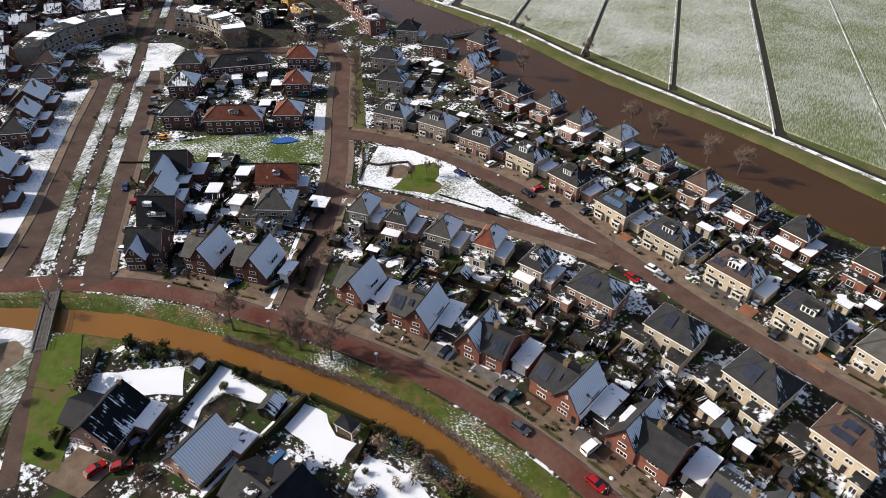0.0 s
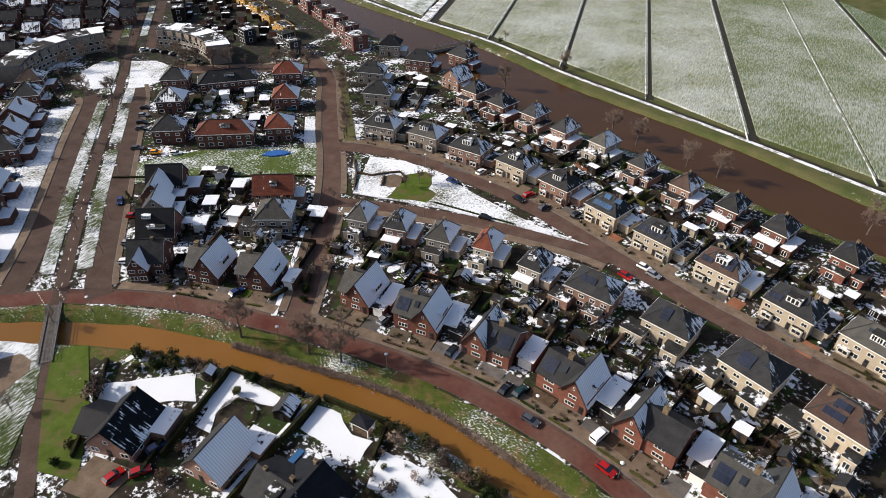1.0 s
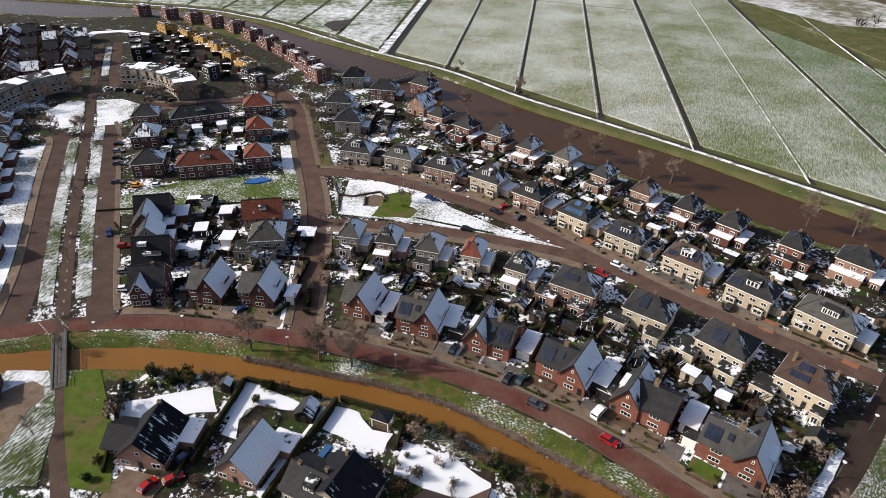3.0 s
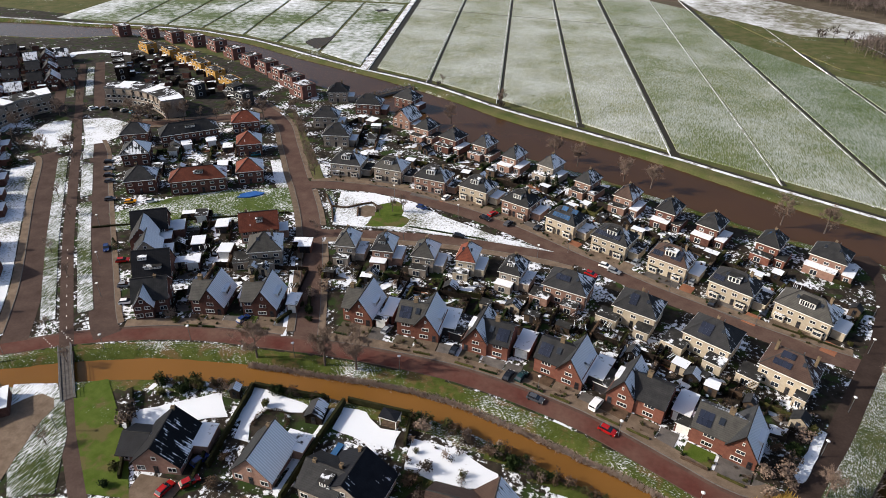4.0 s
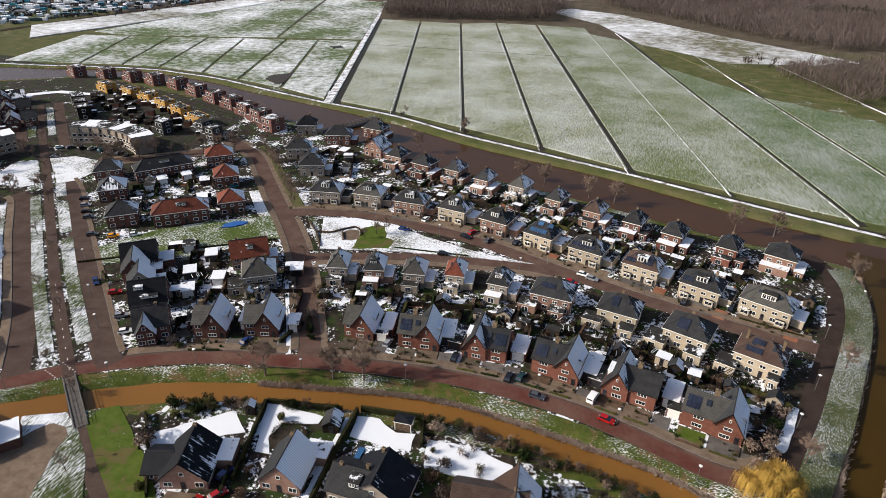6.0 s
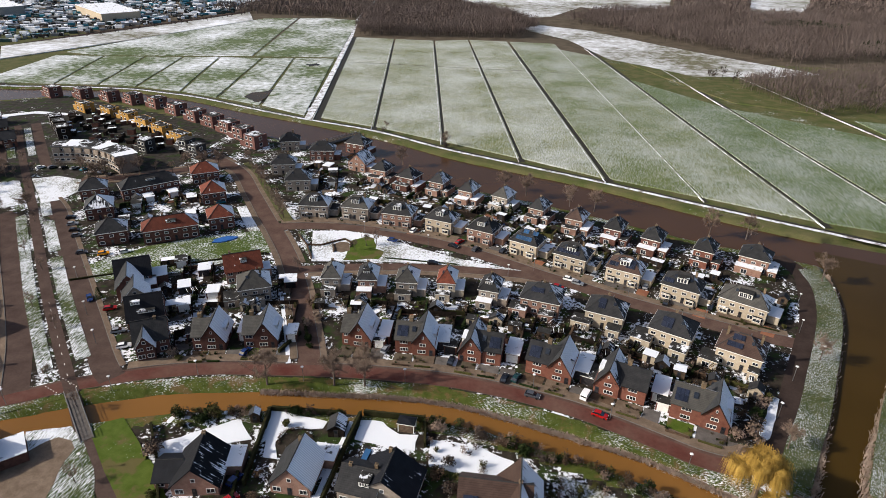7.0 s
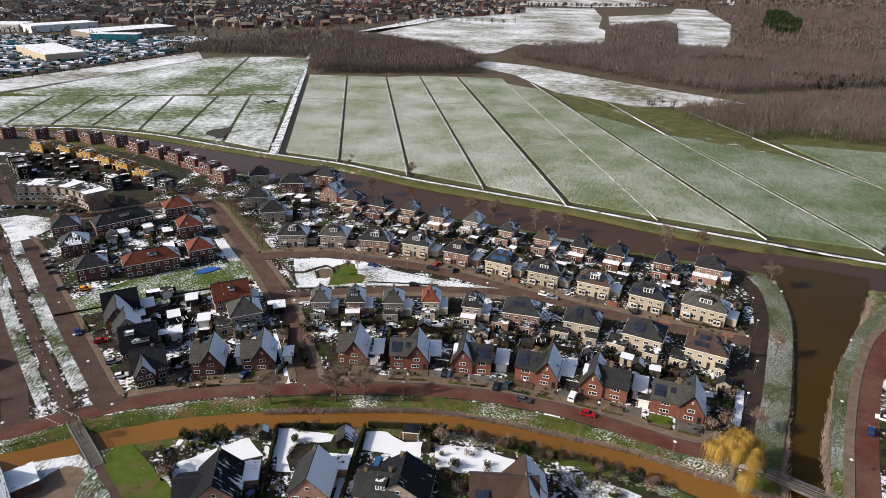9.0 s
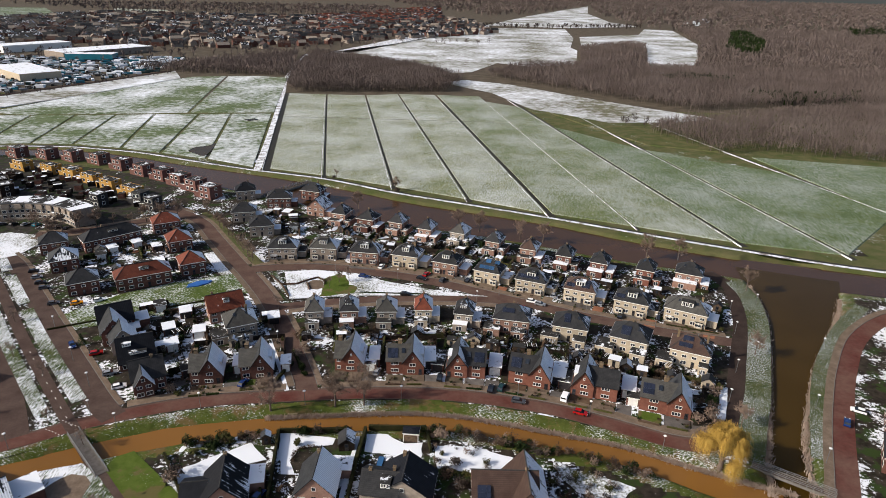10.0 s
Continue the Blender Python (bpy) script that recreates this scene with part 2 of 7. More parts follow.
M_LEAF = plain("evergreen_leaves", (0.012, 0.022, 0.007), (0.036, 0.055, 0.017), 0.8, 0.75, 0.0, 0.4, 0.05)
M_OLIVE = plain("olive_leaves", (0.06, 0.065, 0.02), (0.12, 0.11, 0.035), 0.8, 0.8, 0.0, 0.4)
M_HEATH = plain("brown_shrub", (0.085, 0.055, 0.035), (0.16, 0.105, 0.07), 0.8, 0.9, 0.0, 0.4)
M_WILLOW = plain("golden_willow", (0.3, 0.18, 0.035), (0.48, 0.32, 0.08), 0.9, 0.8, 0.0, 0.1, by=1.0)
M_REED = plain("dry_reed", (0.4, 0.29, 0.22), (0.57, 0.46, 0.38), 0.8, 0.9, 0.0, 0.1)
M_BLUE = plain("blue_tarp", (0.03, 0.12, 0.42), (0.06, 0.2, 0.55), 1.0, 0.5, 0.3, 0.1)


# ---- building blocks ----
class Mesh:
    """Collects faces for one mesh, with a material slot and flat UVs in metres for each."""

    def __init__(s):
        s.v, s.f, s.mi, s.uv = [], [], [], []

    def poly(s, pts, m=0):
        pts = [Vector(p) for p in pts]
        n = (pts[1] - pts[0]).cross(pts[2] - pts[0])
        if n.length < 1e-9 and len(pts) > 3:
            n = (pts[2] - pts[0]).cross(pts[3] - pts[0])
        n = n.normalized() if n.length > 1e-9 else Vector((0, 0, 1))
        u = Vector((0, 0, 1)).cross(n)
        u = u.normalized() if u.length > 1e-4 else Vector((1, 0, 0))
        w = n.cross(u)
        i = len(s.v)
        s.v += [tuple(p) for p in pts]
        s.f.append(tuple(range(i, i + len(pts))))
        s.mi.append(m)
        s.uv += [(p.dot(u), p.dot(w)) for p in pts]

    def box(s, x0, x1, y0, y1, z0, z1, m=0, top=None):
        a, b, c, d = (x0, y0), (x1, y0), (x1, y1), (x0, y1)
        s.prism([a, b, c, d], z0, z1, m, top)

    def prism(s, ring, z0, z1, m=0, top=None):
        """A ring, counterclockwise from above, raised from z0 to z1."""
        n = len(ring)
        s.poly([(*p[:2], z1) for p in ring], m if top is None else top)
        s.poly([(*p[:2], z0) for p in reversed(ring)], m)
        for i in range(n):
            p, q = ring[i], ring[(i + 1) % n]
            s.poly([(*p[:2], z0), (*q[:2], z0), (*q[:2], z1), (*p[:2], z1)], m)

    def tube(s, p, q, r0, r1, sides=6, m=0, cap=True):
        p, q = Vector(p), Vector(q)
        d = (q - p).normalized()
        a = d.orthogonal().normalized()
        b = d.cross(a)
        ring = [a * math.cos(2 * math.pi * i / sides) + b * math.sin(2 * math.pi * i / sides) for i in range(sides)]
        for i in range(sides):
            j = (i + 1) % sides
            s.poly([p + ring[i] * r0, p + ring[j] * r0, q + ring[j] * r1, q + ring[i] * r1], m)
        if cap:
            s.poly([q + o * r1 for o in ring], m)

    def side(s, profile, y0, y1, m=0):
        """A profile in x and z, counterclockwise seen from -y, pushed from y0 to y1."""
        n = len(profile)
        s.poly([(x, y0, z) for x, z in profile], m)
        s.poly([(x, y1, z) for x, z in reversed(profile)], m)
        for i in range(n):
            (x, z), (a, b) = profile[i], profile[(i + 1) % n]
            s.poly([(x, y1, z), (a, y1, b), (a, y0, b), (x, y0, z)], m)

    def data(s, name, mats):
        me = bpy.data.meshes.new(name)
        me.from_pydata(s.v, [], s.f)
        for m in mats if isinstance(mats, (list, tuple)) else [mats]:
            me.materials.append(m)
        me.polygons.foreach_set("material_index", s.mi)
        lay = me.uv_layers.new(name="UVMap")
        lay.data.foreach_set("uv", np.array(s.uv, float).ravel())
        me.update()
        return me


def part(name, mesh, mats, parent=None, label="", m=None):
    """One mesh as a part of a thing; mesh may be a Mesh or finished mesh data."""
    ob = new(name, mesh.data(name, mats) if isinstance(mesh, Mesh) else mesh)
    if parent is not None:
        ob.parent = parent
    if m is not None:
        ob.matrix_basis = m
    return tagged(ob, label)


def thing(name, m, label, category, group="", kind=""):
    ob = new(name)
    ob.matrix_basis = m
    ob.empty_display_size = 0.5
    return tagged(ob, label, category, group, kind)


def structure(name, mesh, mats, label, category=""):
    return tagged(part(name, mesh, mats), label, category or name, kind="structure")


def curve(pts, step=2.0):
    """A smooth line (Catmull-Rom) through points, at about even steps."""
    p = [np.array(q, float) for q in pts]
    p = [2 * p[0] - p[1]] + p + [2 * p[-1] - p[-2]]
    out = []
    for i in range(1, len(p) - 2):
        n = max(1, int(np.linalg.norm(p[i + 1][:2] - p[i][:2]) / step))
        for k in range(n):
            t = k / n
            out.append(0.5 * (2 * p[i] + (p[i + 1] - p[i - 1]) * t + (2 * p[i - 1] - 5 * p[i] + 4 * p[i + 1] - p[i + 2]) * t**2 + (3 * p[i] - p[i - 1] - 3 * p[i + 1] + p[i + 2]) * t**3))
    out.append(p[-2])
    return np.array(out)


def normals(line):
    d = np.gradient(line[:, :2], axis=0)
    d /= np.linalg.norm(d, axis=1)[:, None]
    return np.stack([-d[:, 1], d[:, 0]], 1)


def strip(mesh, line, left, right, z0, z1, m=0):
    """A slab along a line; left and right are the offsets of its edges (to the left positive)."""
    n = normals(line)
    a, b = line[:, :2] + n * np.reshape(left, (-1, 1)), line[:, :2] + n * np.reshape(right, (-1, 1))
    for i in range(len(line) - 1):
        mesh.poly([(*b[i], z1), (*b[i + 1], z1), (*a[i + 1], z1), (*a[i], z1)], m)
        mesh.poly([(*b[i], z0), (*b[i + 1], z0), (*b[i + 1], z1), (*b[i], z1)], m)
        mesh.poly([(*a[i + 1], z0), (*a[i], z0), (*a[i], z1), (*a[i + 1], z1)], m)
    mesh.poly([(*a[0], z0), (*b[0], z0), (*b[0], z1), (*a[0], z1)], m)
    mesh.poly([(*b[-1], z0), (*a[-1], z0), (*a[-1], z1), (*b[-1], z1)], m)


def patch(name, ring, z, mat, label, category="", wobble=0.0):
    """A thin slab of ground cover with a rounded or ragged outline."""
    line = [np.array(p, float) for p in ring]
    pts = []
    for i, p in enumerate(line):
        q = line[(i + 1) % len(line)]
        n = max(1, int(np.linalg.norm(q - p) / 1.5)) if wobble else 1
        for k in range(n):
            o = p + (q - p) * k / n
            j = noise.noise_vector(Vector((o[0] * 0.35, o[1] * 0.35, 3.0)))
            pts.append((o[0] + wobble * j.x, o[1] + wobble * j.y))
    area = sum(a[0] * b[1] - b[0] * a[1] for a, b in zip(pts, pts[1:] + pts[:1]))
    if area < 0:
        pts.reverse()
    k = Mesh()
    k.prism(pts, -0.05, z)
    return structure(name, k, mat, label, category)


# ---- ground, canals and roads ----
# Each canal: points along its middle with half its width.
NEAR_CANAL = curve([(-190, 36, 2.6), (-130, 70, 2.5), (-98, 89, 2.3), (-88.7, 93.6, 2.2), (-79.5, 98.3, 2.3), (-70, 102.8, 2.5), (-60, 106.8, 2.5), (-49, 109.8, 2.3), (-38.7, 111.5, 2.3), (-25, 113.3, 2.3), (-14, 114.6, 2.3), (-3, 114.9, 2.2), (6, 113.8, 2.1), (15, 111.9, 2.1), (25.5, 109.3, 2.2), (35, 106.9, 2.4), (45, 102.6, 2.5), (53, 99, 2.7), (66, 94, 3)], 2.0)
EAST_CANAL = curve([(113, 203, 15), (107, 184, 12), (99.5, 166, 8.3), (89, 146.4, 5.3), (80.5, 130, 4.1), (73.6, 115.7, 3.3), (69, 104.5, 3.6), (66, 96, 3.4), (60, 82, 3.3), (50, 60, 3.3)], 2.0)
WIDE_CANAL = curve([(-480, 288, 16), (-360, 300, 16), (-318, 309, 15), (-285, 315, 14), (-255, 326.5, 8.5), (-228, 330, 7), (-200, 325.5, 7), (-176, 318, 7.5), (-150, 306, 9), (-98, 285, 12.5), (-62, 269.5, 13.2), (-31, 253.7, 13), (-3, 244, 12.2), (24.5, 234.7, 11.7), (45, 225.7, 11), (66, 216.5, 9.8), (90, 208, 8.5), (110, 202, 9), (146, 193.5, 9), (220, 172, 9), (330, 130, 9)], 3.0)


def shore(x, y, line):
    """Distance to a canal's edge, negative on the water, by its line of middle points."""
    best = np.full(x.shape, 1e9)
    for p, q in zip(line[:-1], line[1:]):
        d = q[:2] - p[:2]
        t = np.clip(((x - p[0]) * d[0] + (y - p[1]) * d[1]) / (d @ d), 0, 1)
        r = np.hypot(x - p[0] - t * d[0], y - p[1] - t * d[1]) - (p[2] + (q[2] - p[2]) * t)
        best = np.minimum(best, r)
    return best


def spread(*runs):
    return np.unique(np.round(np.concatenate([np.arange(a, b, s) for a, b, s in runs]), 3))


gx = spread((-4900, -500, 400), (-500, -290, 10), (-290, -130, 2.5), (-130, 130, 1.0), (130, 300, 5), (300, 4901, 400))
gy = spread((-1500, 40, 140), (40, 80, 4), (80, 270, 1.0), (270, 360, 2), (360, 500, 10), (500, 4901, 400))
X, Y = np.meshgrid(gx, gy)
S = np.full(X.shape, 60.0)
near = (X > -300) & (X < 300) & (Y > 40) & (Y < 380)
rag = np.array([[noise.noise(Vector((a * 0.35, b * 0.35, 0.5))) for a, b in zip(X[near], Y[near])]]).ravel()
sx, sy = X[near], Y[near]
S[near] = np.minimum(np.minimum(shore(sx, sy, NEAR_CANAL), shore(sx, sy, EAST_CANAL)), shore(sx, sy, WIDE_CANAL)) + rag * 0.35
far = (~near) & (X > -500) & (X < 340) & (Y > 20) & (Y < 400)
S[far] = np.minimum(shore(X[far], Y[far], NEAR_CANAL), shore(X[far], Y[far], WIDE_CANAL))
t = np.clip((S + 0.9) / 3.0, 0, 1)
Z = -1.9 + 1.9 * t * t * (3 - 2 * t)
Z[S > 2.1] = 0
nx = len(gx)
idx = np.arange(X.size).reshape(X.shape)
quads = np.stack([idx[:-1, :-1], idx[:-1, 1:], idx[1:, 1:], idx[1:, :-1]], -1).reshape(-1, 4)
gm = bpy.data.meshes.new("ground")
gm.from_pydata(np.stack([X, Y, Z], -1).reshape(-1, 3).tolist(), [], quads.tolist())
gm.materials.append(M_GROUND)
gm.materials.append(M_BANK)
gm.materials.append(M_ROUGHGRASS)
gm.materials.append(M_WOODFLOOR)
gm.materials.append(M_YARD)
mid = S.ravel()[quads].mean(1)
cy = Y.ravel()[quads].mean(1)
cx = X.ravel()[quads].mean(1)
mi = np.where(mid < 4.5, 1, 0)
mi = np.where((cy > 222 - 0.32 * (cx - 60)) & (cy > 190) & (mid < 16), 2, mi)
mi = np.where((cy > 500) | (cx > 200), 2, mi)
mi = np.where((cy > 345) | ((cx > 150) & (cy > 215)), 2, mi)
mi = np.where((cy > 640) | ((cx > 330) & (cy > 300)), 3, mi)
mi = np.where((mi == 0) & (cx < -130) & (cy > 205), 4, mi)
gm.polygons.foreach_set("material_index", mi)
gm.polygons.foreach_set("use_smooth", np.ones(len(quads), bool))
gm.update()
tagged(new("ground", gm), "town ground of soil, grass and broken snow", "ground", kind="structure")

k = Mesh()
strip(k, NEAR_CANAL[:-1], NEAR_CANAL[:-1, 2] + 1.2, -NEAR_CANAL[:-1, 2] - 1.2, -1.5, -1.02)
structure("water_near", k, M_WATER, "orange-brown muddy canal water", "canal water")
k = Mesh()
strip(k, EAST_CANAL, EAST_CANAL[:, 2] + 1.3, -EAST_CANAL[:, 2] - 1.3, -1.5, -1.04)
structure("water_east", k, M_WATER2, "brown side canal water", "canal water")
k = Mesh()
strip(k, WIDE_CANAL, WIDE_CANAL[:, 2] + 1.3, -WIDE_CANAL[:, 2] - 1.3, -1.5, -1.06)
structure("water_wide", k, M_WATER3, "dull brown water of a wide canal", "canal water")

CANAL_ROAD = curve([(-175, 52), (-120, 86), (-104, 95), (-91, 101.7), (-81.5, 108), (-67, 114.8), (-55, 118.5), (-43, 120.6), (-30, 122.6), (-18, 123.8), (-4, 124.3), (6, 123.5), (15, 122), (24, 119.9), (32, 117), (40, 113.7), (47, 110.9), (53, 110.2), (58.5, 113), (63, 119.5), (68, 129), (73.5, 141.5), (78.5, 153), (83, 164), (87, 179), (88.3, 190), (84.5, 200)], 1.5)
MID_STREET = curve([(-71, 188.6), (-60, 191.6), (-48.4, 193), (-38, 192.2), (-27, 189.8), (-15, 187), (-3, 182.6), (7.1, 178), (16, 173.8), (24, 170.6), (34, 166.2), (43, 162.9), (53.4, 159.3), (60, 157.2), (68, 155), (78, 153)], 1.5)
SOUTH_BRANCH = curve([(-53.5, 163.6), (-43, 167.0), (-28, 170.4), (-17.9, 172), (-4, 173.2), (8, 173.4), (15, 172.5)], 1.5)
SIDE_STREET = curve([(-34, 121), (-37.5, 129.5), (-44.5, 144), (-50, 155), (-59, 170.5), (-69.5, 185.5), (-76, 194), (-90.5, 214), (-104, 232), (-122, 246)], 1.5)
AVENUE_EAST = curve([(-75, 111), (-80, 115), (-94, 129.5), (-105, 141), (-115, 151.5), (-133, 170.5), (-147, 185.5), (-156, 193)], 2)
AVENUE_WEST = curve([(-92, 103), (-98, 111), (-107, 122), (-121, 137), (-139, 156), (-157, 176), (-163, 180)], 2)
BIKE_PATH = curve([(-47, 74.5), (-52, 79), (-61, 86.6), (-69, 94), (-80, 105), (-90.5, 115.5), (-112, 137.5), (-125, 151.5), (-148, 176.5), (-157, 186.5), (-176, 206.5), (-199, 231), (-231, 266)], 2)
EAST_ROAD = curve([(140, 176), (126, 169.5), (112, 157.5), (100.5, 141.5), (92.5, 128), (85, 114), (78, 99.5), (70, 84)], 2)
NORTH_STREET = curve([(-110, 238), (-122, 232), (-136, 222), (-150, 214), (-158, 212)], 2)

ALL_ROADS = (CANAL_ROAD, MID_STREET, SOUTH_BRANCH, SIDE_STREET, AVENUE_EAST, AVENUE_WEST, BIKE_PATH, EAST_ROAD, NORTH_STREET)


def road(name, line, half, mat, label, walk_l=0.0, walk_r=0.0, z=0.03):
    k = Mesh()
    strip(k, line, half, -half, -0.05, z)
    structure(name, k, mat, label, "road")
    for side, width in ((1, walk_l), (-1, walk_r)):
        if width:
            edge = line[:, :2] + normals(line) * side * (half + 1.0)
            free = np.ones(len(line), bool)
            for other in ALL_ROADS:
                if not np.shares_memory(other, line):
                    free &= np.min(np.linalg.norm(edge[:, None] - other[None, :, :2], axis=2), axis=1) > 3.4
            runs, at = [], None
            for i, ok in enumerate(list(free) + [False]):
                if ok and at is None:
                    at = i
                if not ok and at is not None:
                    runs.append((at, i))
                    at = None
            for lo, hi in runs:
                if hi - lo < 4:
                    continue
                k = Mesh()
                a, b = side * (half + 0.15), side * (half + 0.15 + width)
                strip(k, line[lo:hi], max(a, b), min(a, b), -0.05, z + 0.1)
                structure("pavement_" + name[5:], k, M_PAVE, "beige brick pavement beside the street", "pavement")
                k = Mesh()
                a, b = side * half, side * (half + 0.15)
                strip(k, line[lo:hi], max(a, b), min(a, b), -0.05, z + 0.12)
                structure("kerb_" + name[5:], k, M_KERB, "grey concrete kerb", "kerb")


bend = int(np.argmin(np.hypot(CANAL_ROAD[:, 0] - 58, CANAL_ROAD[:, 1] - 112.6)))
# the loop's shade is put into its dark paving colour
k = Mesh()
strip(k, CANAL_ROAD[bend:], 2.9, -2.5, -0.05, 0.05)
structure("road_loop", k, M_DARKROAD, "brown brick loop road by the side canal, shade darkening its colour", "road")
road("road_canal", CANAL_ROAD[:bend + 1], 2.3, M_BRICKROAD, "red-brown brick road along the canal", 2.4, 0.0)
k = Mesh()
strip(k, CANAL_ROAD[8:-60], 1.6, -2.1, 0.0, 0.045)
structure("road_lane", k, M_REDLANE, "darker red brick lane in the canal road", "road")
road("road_middle", MID_STREET, 2.4, M_BRICKROAD, "red-brown brick residential street", 2.2, 0.0, 0.034)
road("road_branch", SOUTH_BRANCH, 2.1, M_BRICKROAD, "red-brown brick street beside the park", 0.0, 2.0, 0.038)
road("road_side", SIDE_STREET, 2.5, M_BRICKROAD, "red-brown brick cross street", 1.6, 1.4, 0.042)
road("road_avenue", AVENUE_EAST, 2.7, M_AVENUE, "brick carriageway of the avenue", 0.0, 1.2, 0.046)
road("road_avenue_west", AVENUE_WEST, 2.7, M_AVENUE, "brick carriageway of the avenue", 1.8, 0.0, 0.046)
road("road_cycle", BIKE_PATH, 1.4, M_AVENUE, "brown cycle path in the avenue's middle", 0, 0, 0.05)
road("road_east", EAST_ROAD, 2.2, M_REDLANE, "brick road beyond the side canal", 0.0, 1.8, 0.03)
road("road_north", NORTH_STREET, 2.6, M_BRICKROAD, "brick street towards the crescents", 1.5, 1.5, 0.054)
end = BIKE_PATH[BIKE_PATH[:, 0] < -184]
for side in (-1, 1):
    k = Mesh()
    strip(k, end, side * 7.4 + 2.0, side * 7.4 - 2.0, -0.05, 0.05)
    structure("road_avenue_end", k, M_AVENUE, "brick carriageway of the avenue", "road")
for name, line, a, b, lo, hi in (("verge_west", BIKE_PATH, 5.2, 2.2, 0.03, 0.47), ("verge_west_far", BIKE_PATH, 5.2, 2.2, 0.49, 0.57), ("verge_east", BIKE_PATH, -2.2, -5.4, 0.03, 0.3), ("verge_east_mid", BIKE_PATH, -2.2, -5.4, 0.315, 0.43), ("verge_east_far", BIKE_PATH, -2.2, -5.2, 0.445, 0.57), ("verge_end_west", BIKE_PATH, 5.0, 2.2, 0.76, 0.98), ("verge_end_east", BIKE_PATH, -2.2, -5.0, 0.76, 0.98)):
    full = np.linalg.norm(np.diff(line, axis=0), axis=1)
    run = np.r_[0, np.cumsum(full)]
    run = (run - run[0]) / run[-1]
    base = 0.185
    sel = line[(run >= base + lo * (1 - base)) & (run <= base + hi * (1 - base))]
    k = Mesh()
    strip(k, sel, a, b, -0.05, 0.12)
    structure(name, k, M_STRIP, "grass strip of the avenue under streaks of snow", "verge")
for i in range(0, len(BIKE_PATH) - 1, 2):
    if -112 < BIKE_PATH[i][0] < -74:
        d = (BIKE_PATH[i + 1] - BIKE_PATH[i])[:2]
        k = Mesh()
        k.box(-0.45, 0.45, -0.05, 0.05, 0.0, 0.062)
        structure("lane_mark", k, M_WHITE, "short white dash on the cycle path", "road marking").matrix_basis = pose(*BIKE_PATH[i][:2], 0, 0, 0, math.degrees(math.atan2(d[1], d[0])))
for i in range(6):
    for j in (-1.5, 1.5):
        k = Mesh()
        k.box(-0.11, 0.11, -0.11, 0.11, 0.0, 0.07)
        structure("crossing_mark", k, M_WHITE, "white block of the cycle crossing", "road marking").matrix_basis = pose(-86.2 + i * 0.9 + j * 0.6, 107.5 - i * 0.35 + j, 0, 0, 0, -35)

k = Mesh()
strip(k, AVENUE_WEST[6:-4], 11.5, 5.0, -0.05, 0.09)
structure("forecourt_west", k, M_PARK, "snowed forecourt along the avenue", "forecourt")
k = Mesh()
strip(k, SIDE_STREET[3:24], 5.2, 4.1, -0.05, 0.11)
structure("verge_side", k, M_SNOWLAWN, "narrow snowed verge of the cross street", "verge")
k = Mesh()
strip(k, SIDE_STREET[44:64], 7.6, 4.4, -0.05, 0.11)
structure("parking_side", k, M_PARK, "snowed parking strip of the cross street", "parking")
# greens and parks
patch("lawn_green", [(-113.5, 153.5), (-105.5, 146.8), (-85, 155.5), (-64.8, 172.5), (-73.8, 185.2), (-90, 177.5), (-103, 168)], 0.13, M_LAWN, "long lawn of bright grass with thin snow", "lawn")
patch("park_triangle", [(-51.5, 169.2), (-28.5, 173.3), (-9, 175), (9, 175.6), (-5.5, 177.8), (-23, 183.4), (-38, 189.2), (-48, 190.2), (-58, 188)], 0.16, M_PARK, "triangular park green under thin snow", "park")
patch("lawn_park", [(-42.8, 171.6), (-43.2, 177.3), (-43.3, 183.6), (-40.0, 187.6), (-37.6, 187), (-35.0, 180.2), (-32.2, 178.8), (-32.4, 174)], 0.18, M_GREEN, "bare patch of bright green grass in the park", "lawn", 1.2)
patch("sand_park", [(-48.6, 180.4), (-47.4, 182.5), (-44.4, 182.4), (-42.5, 177.6), (-44.6, 175.9), (-46.8, 176)], 0.185, M_PAVE, "sandy play ground in the park", "playground", 0.6)
patch("lawn_strip", [(-62.5, 186.5), (-54.5, 173), (-52.5, 174), (-60.5, 187.5)], 0.14, M_STRIP, "thin snowy verge by the park", "verge")
patch("verge_trees", [(-69.5, 192.5), (-67, 194.5), (-104, 243), (-107, 241)], 0.14, M_ROUGHGRASS, "brown grass verge under street trees", "verge")
patch("oval_west", [(-183, 193), (-185, 200), (-181.5, 206), (-178.5, 206), (-161.5, 188), (-166, 184), (-175, 185)], 0.14, M_PARK, "half of an oval green under snow", "lawn", 0.4)
patch("oval_east", [(-176, 209), (-168, 213.5), (-158, 212), (-151, 203), (-152, 194), (-156.5, 190)], 0.14, M_PARK, "half of an oval green under snow", "lawn", 0.4)
patch("plaza_far", [(-249, 271), (-251, 280), (-239, 289), (-219, 289), (-221, 286), (-238, 285), (-246, 278), (-244, 272)], 0.14, M_SNOWLAWN, "curved strip of snow at the avenue's end", "lawn")
patch("lawn_south", [(-68.7, 95.3), (-68.1, 98.7), (-65.3, 100.6), (-50.1, 88.6), (-42.5, 80), (-49.5, 78.5), (-60.7, 87.8)], 0.1, M_GREEN, "bright green grass beside the cycle path", "lawn")
patch("lawn_bend", [(-81.4, 93.5), (-73.8, 96.4), (-68.8, 93.3), (-62.5, 87.6), (-54.5, 77), (-61, 74), (-75.9, 86.6)], 0.1, M_STRIP, "snowy verge beside the cycle path", "verge", 0.3)
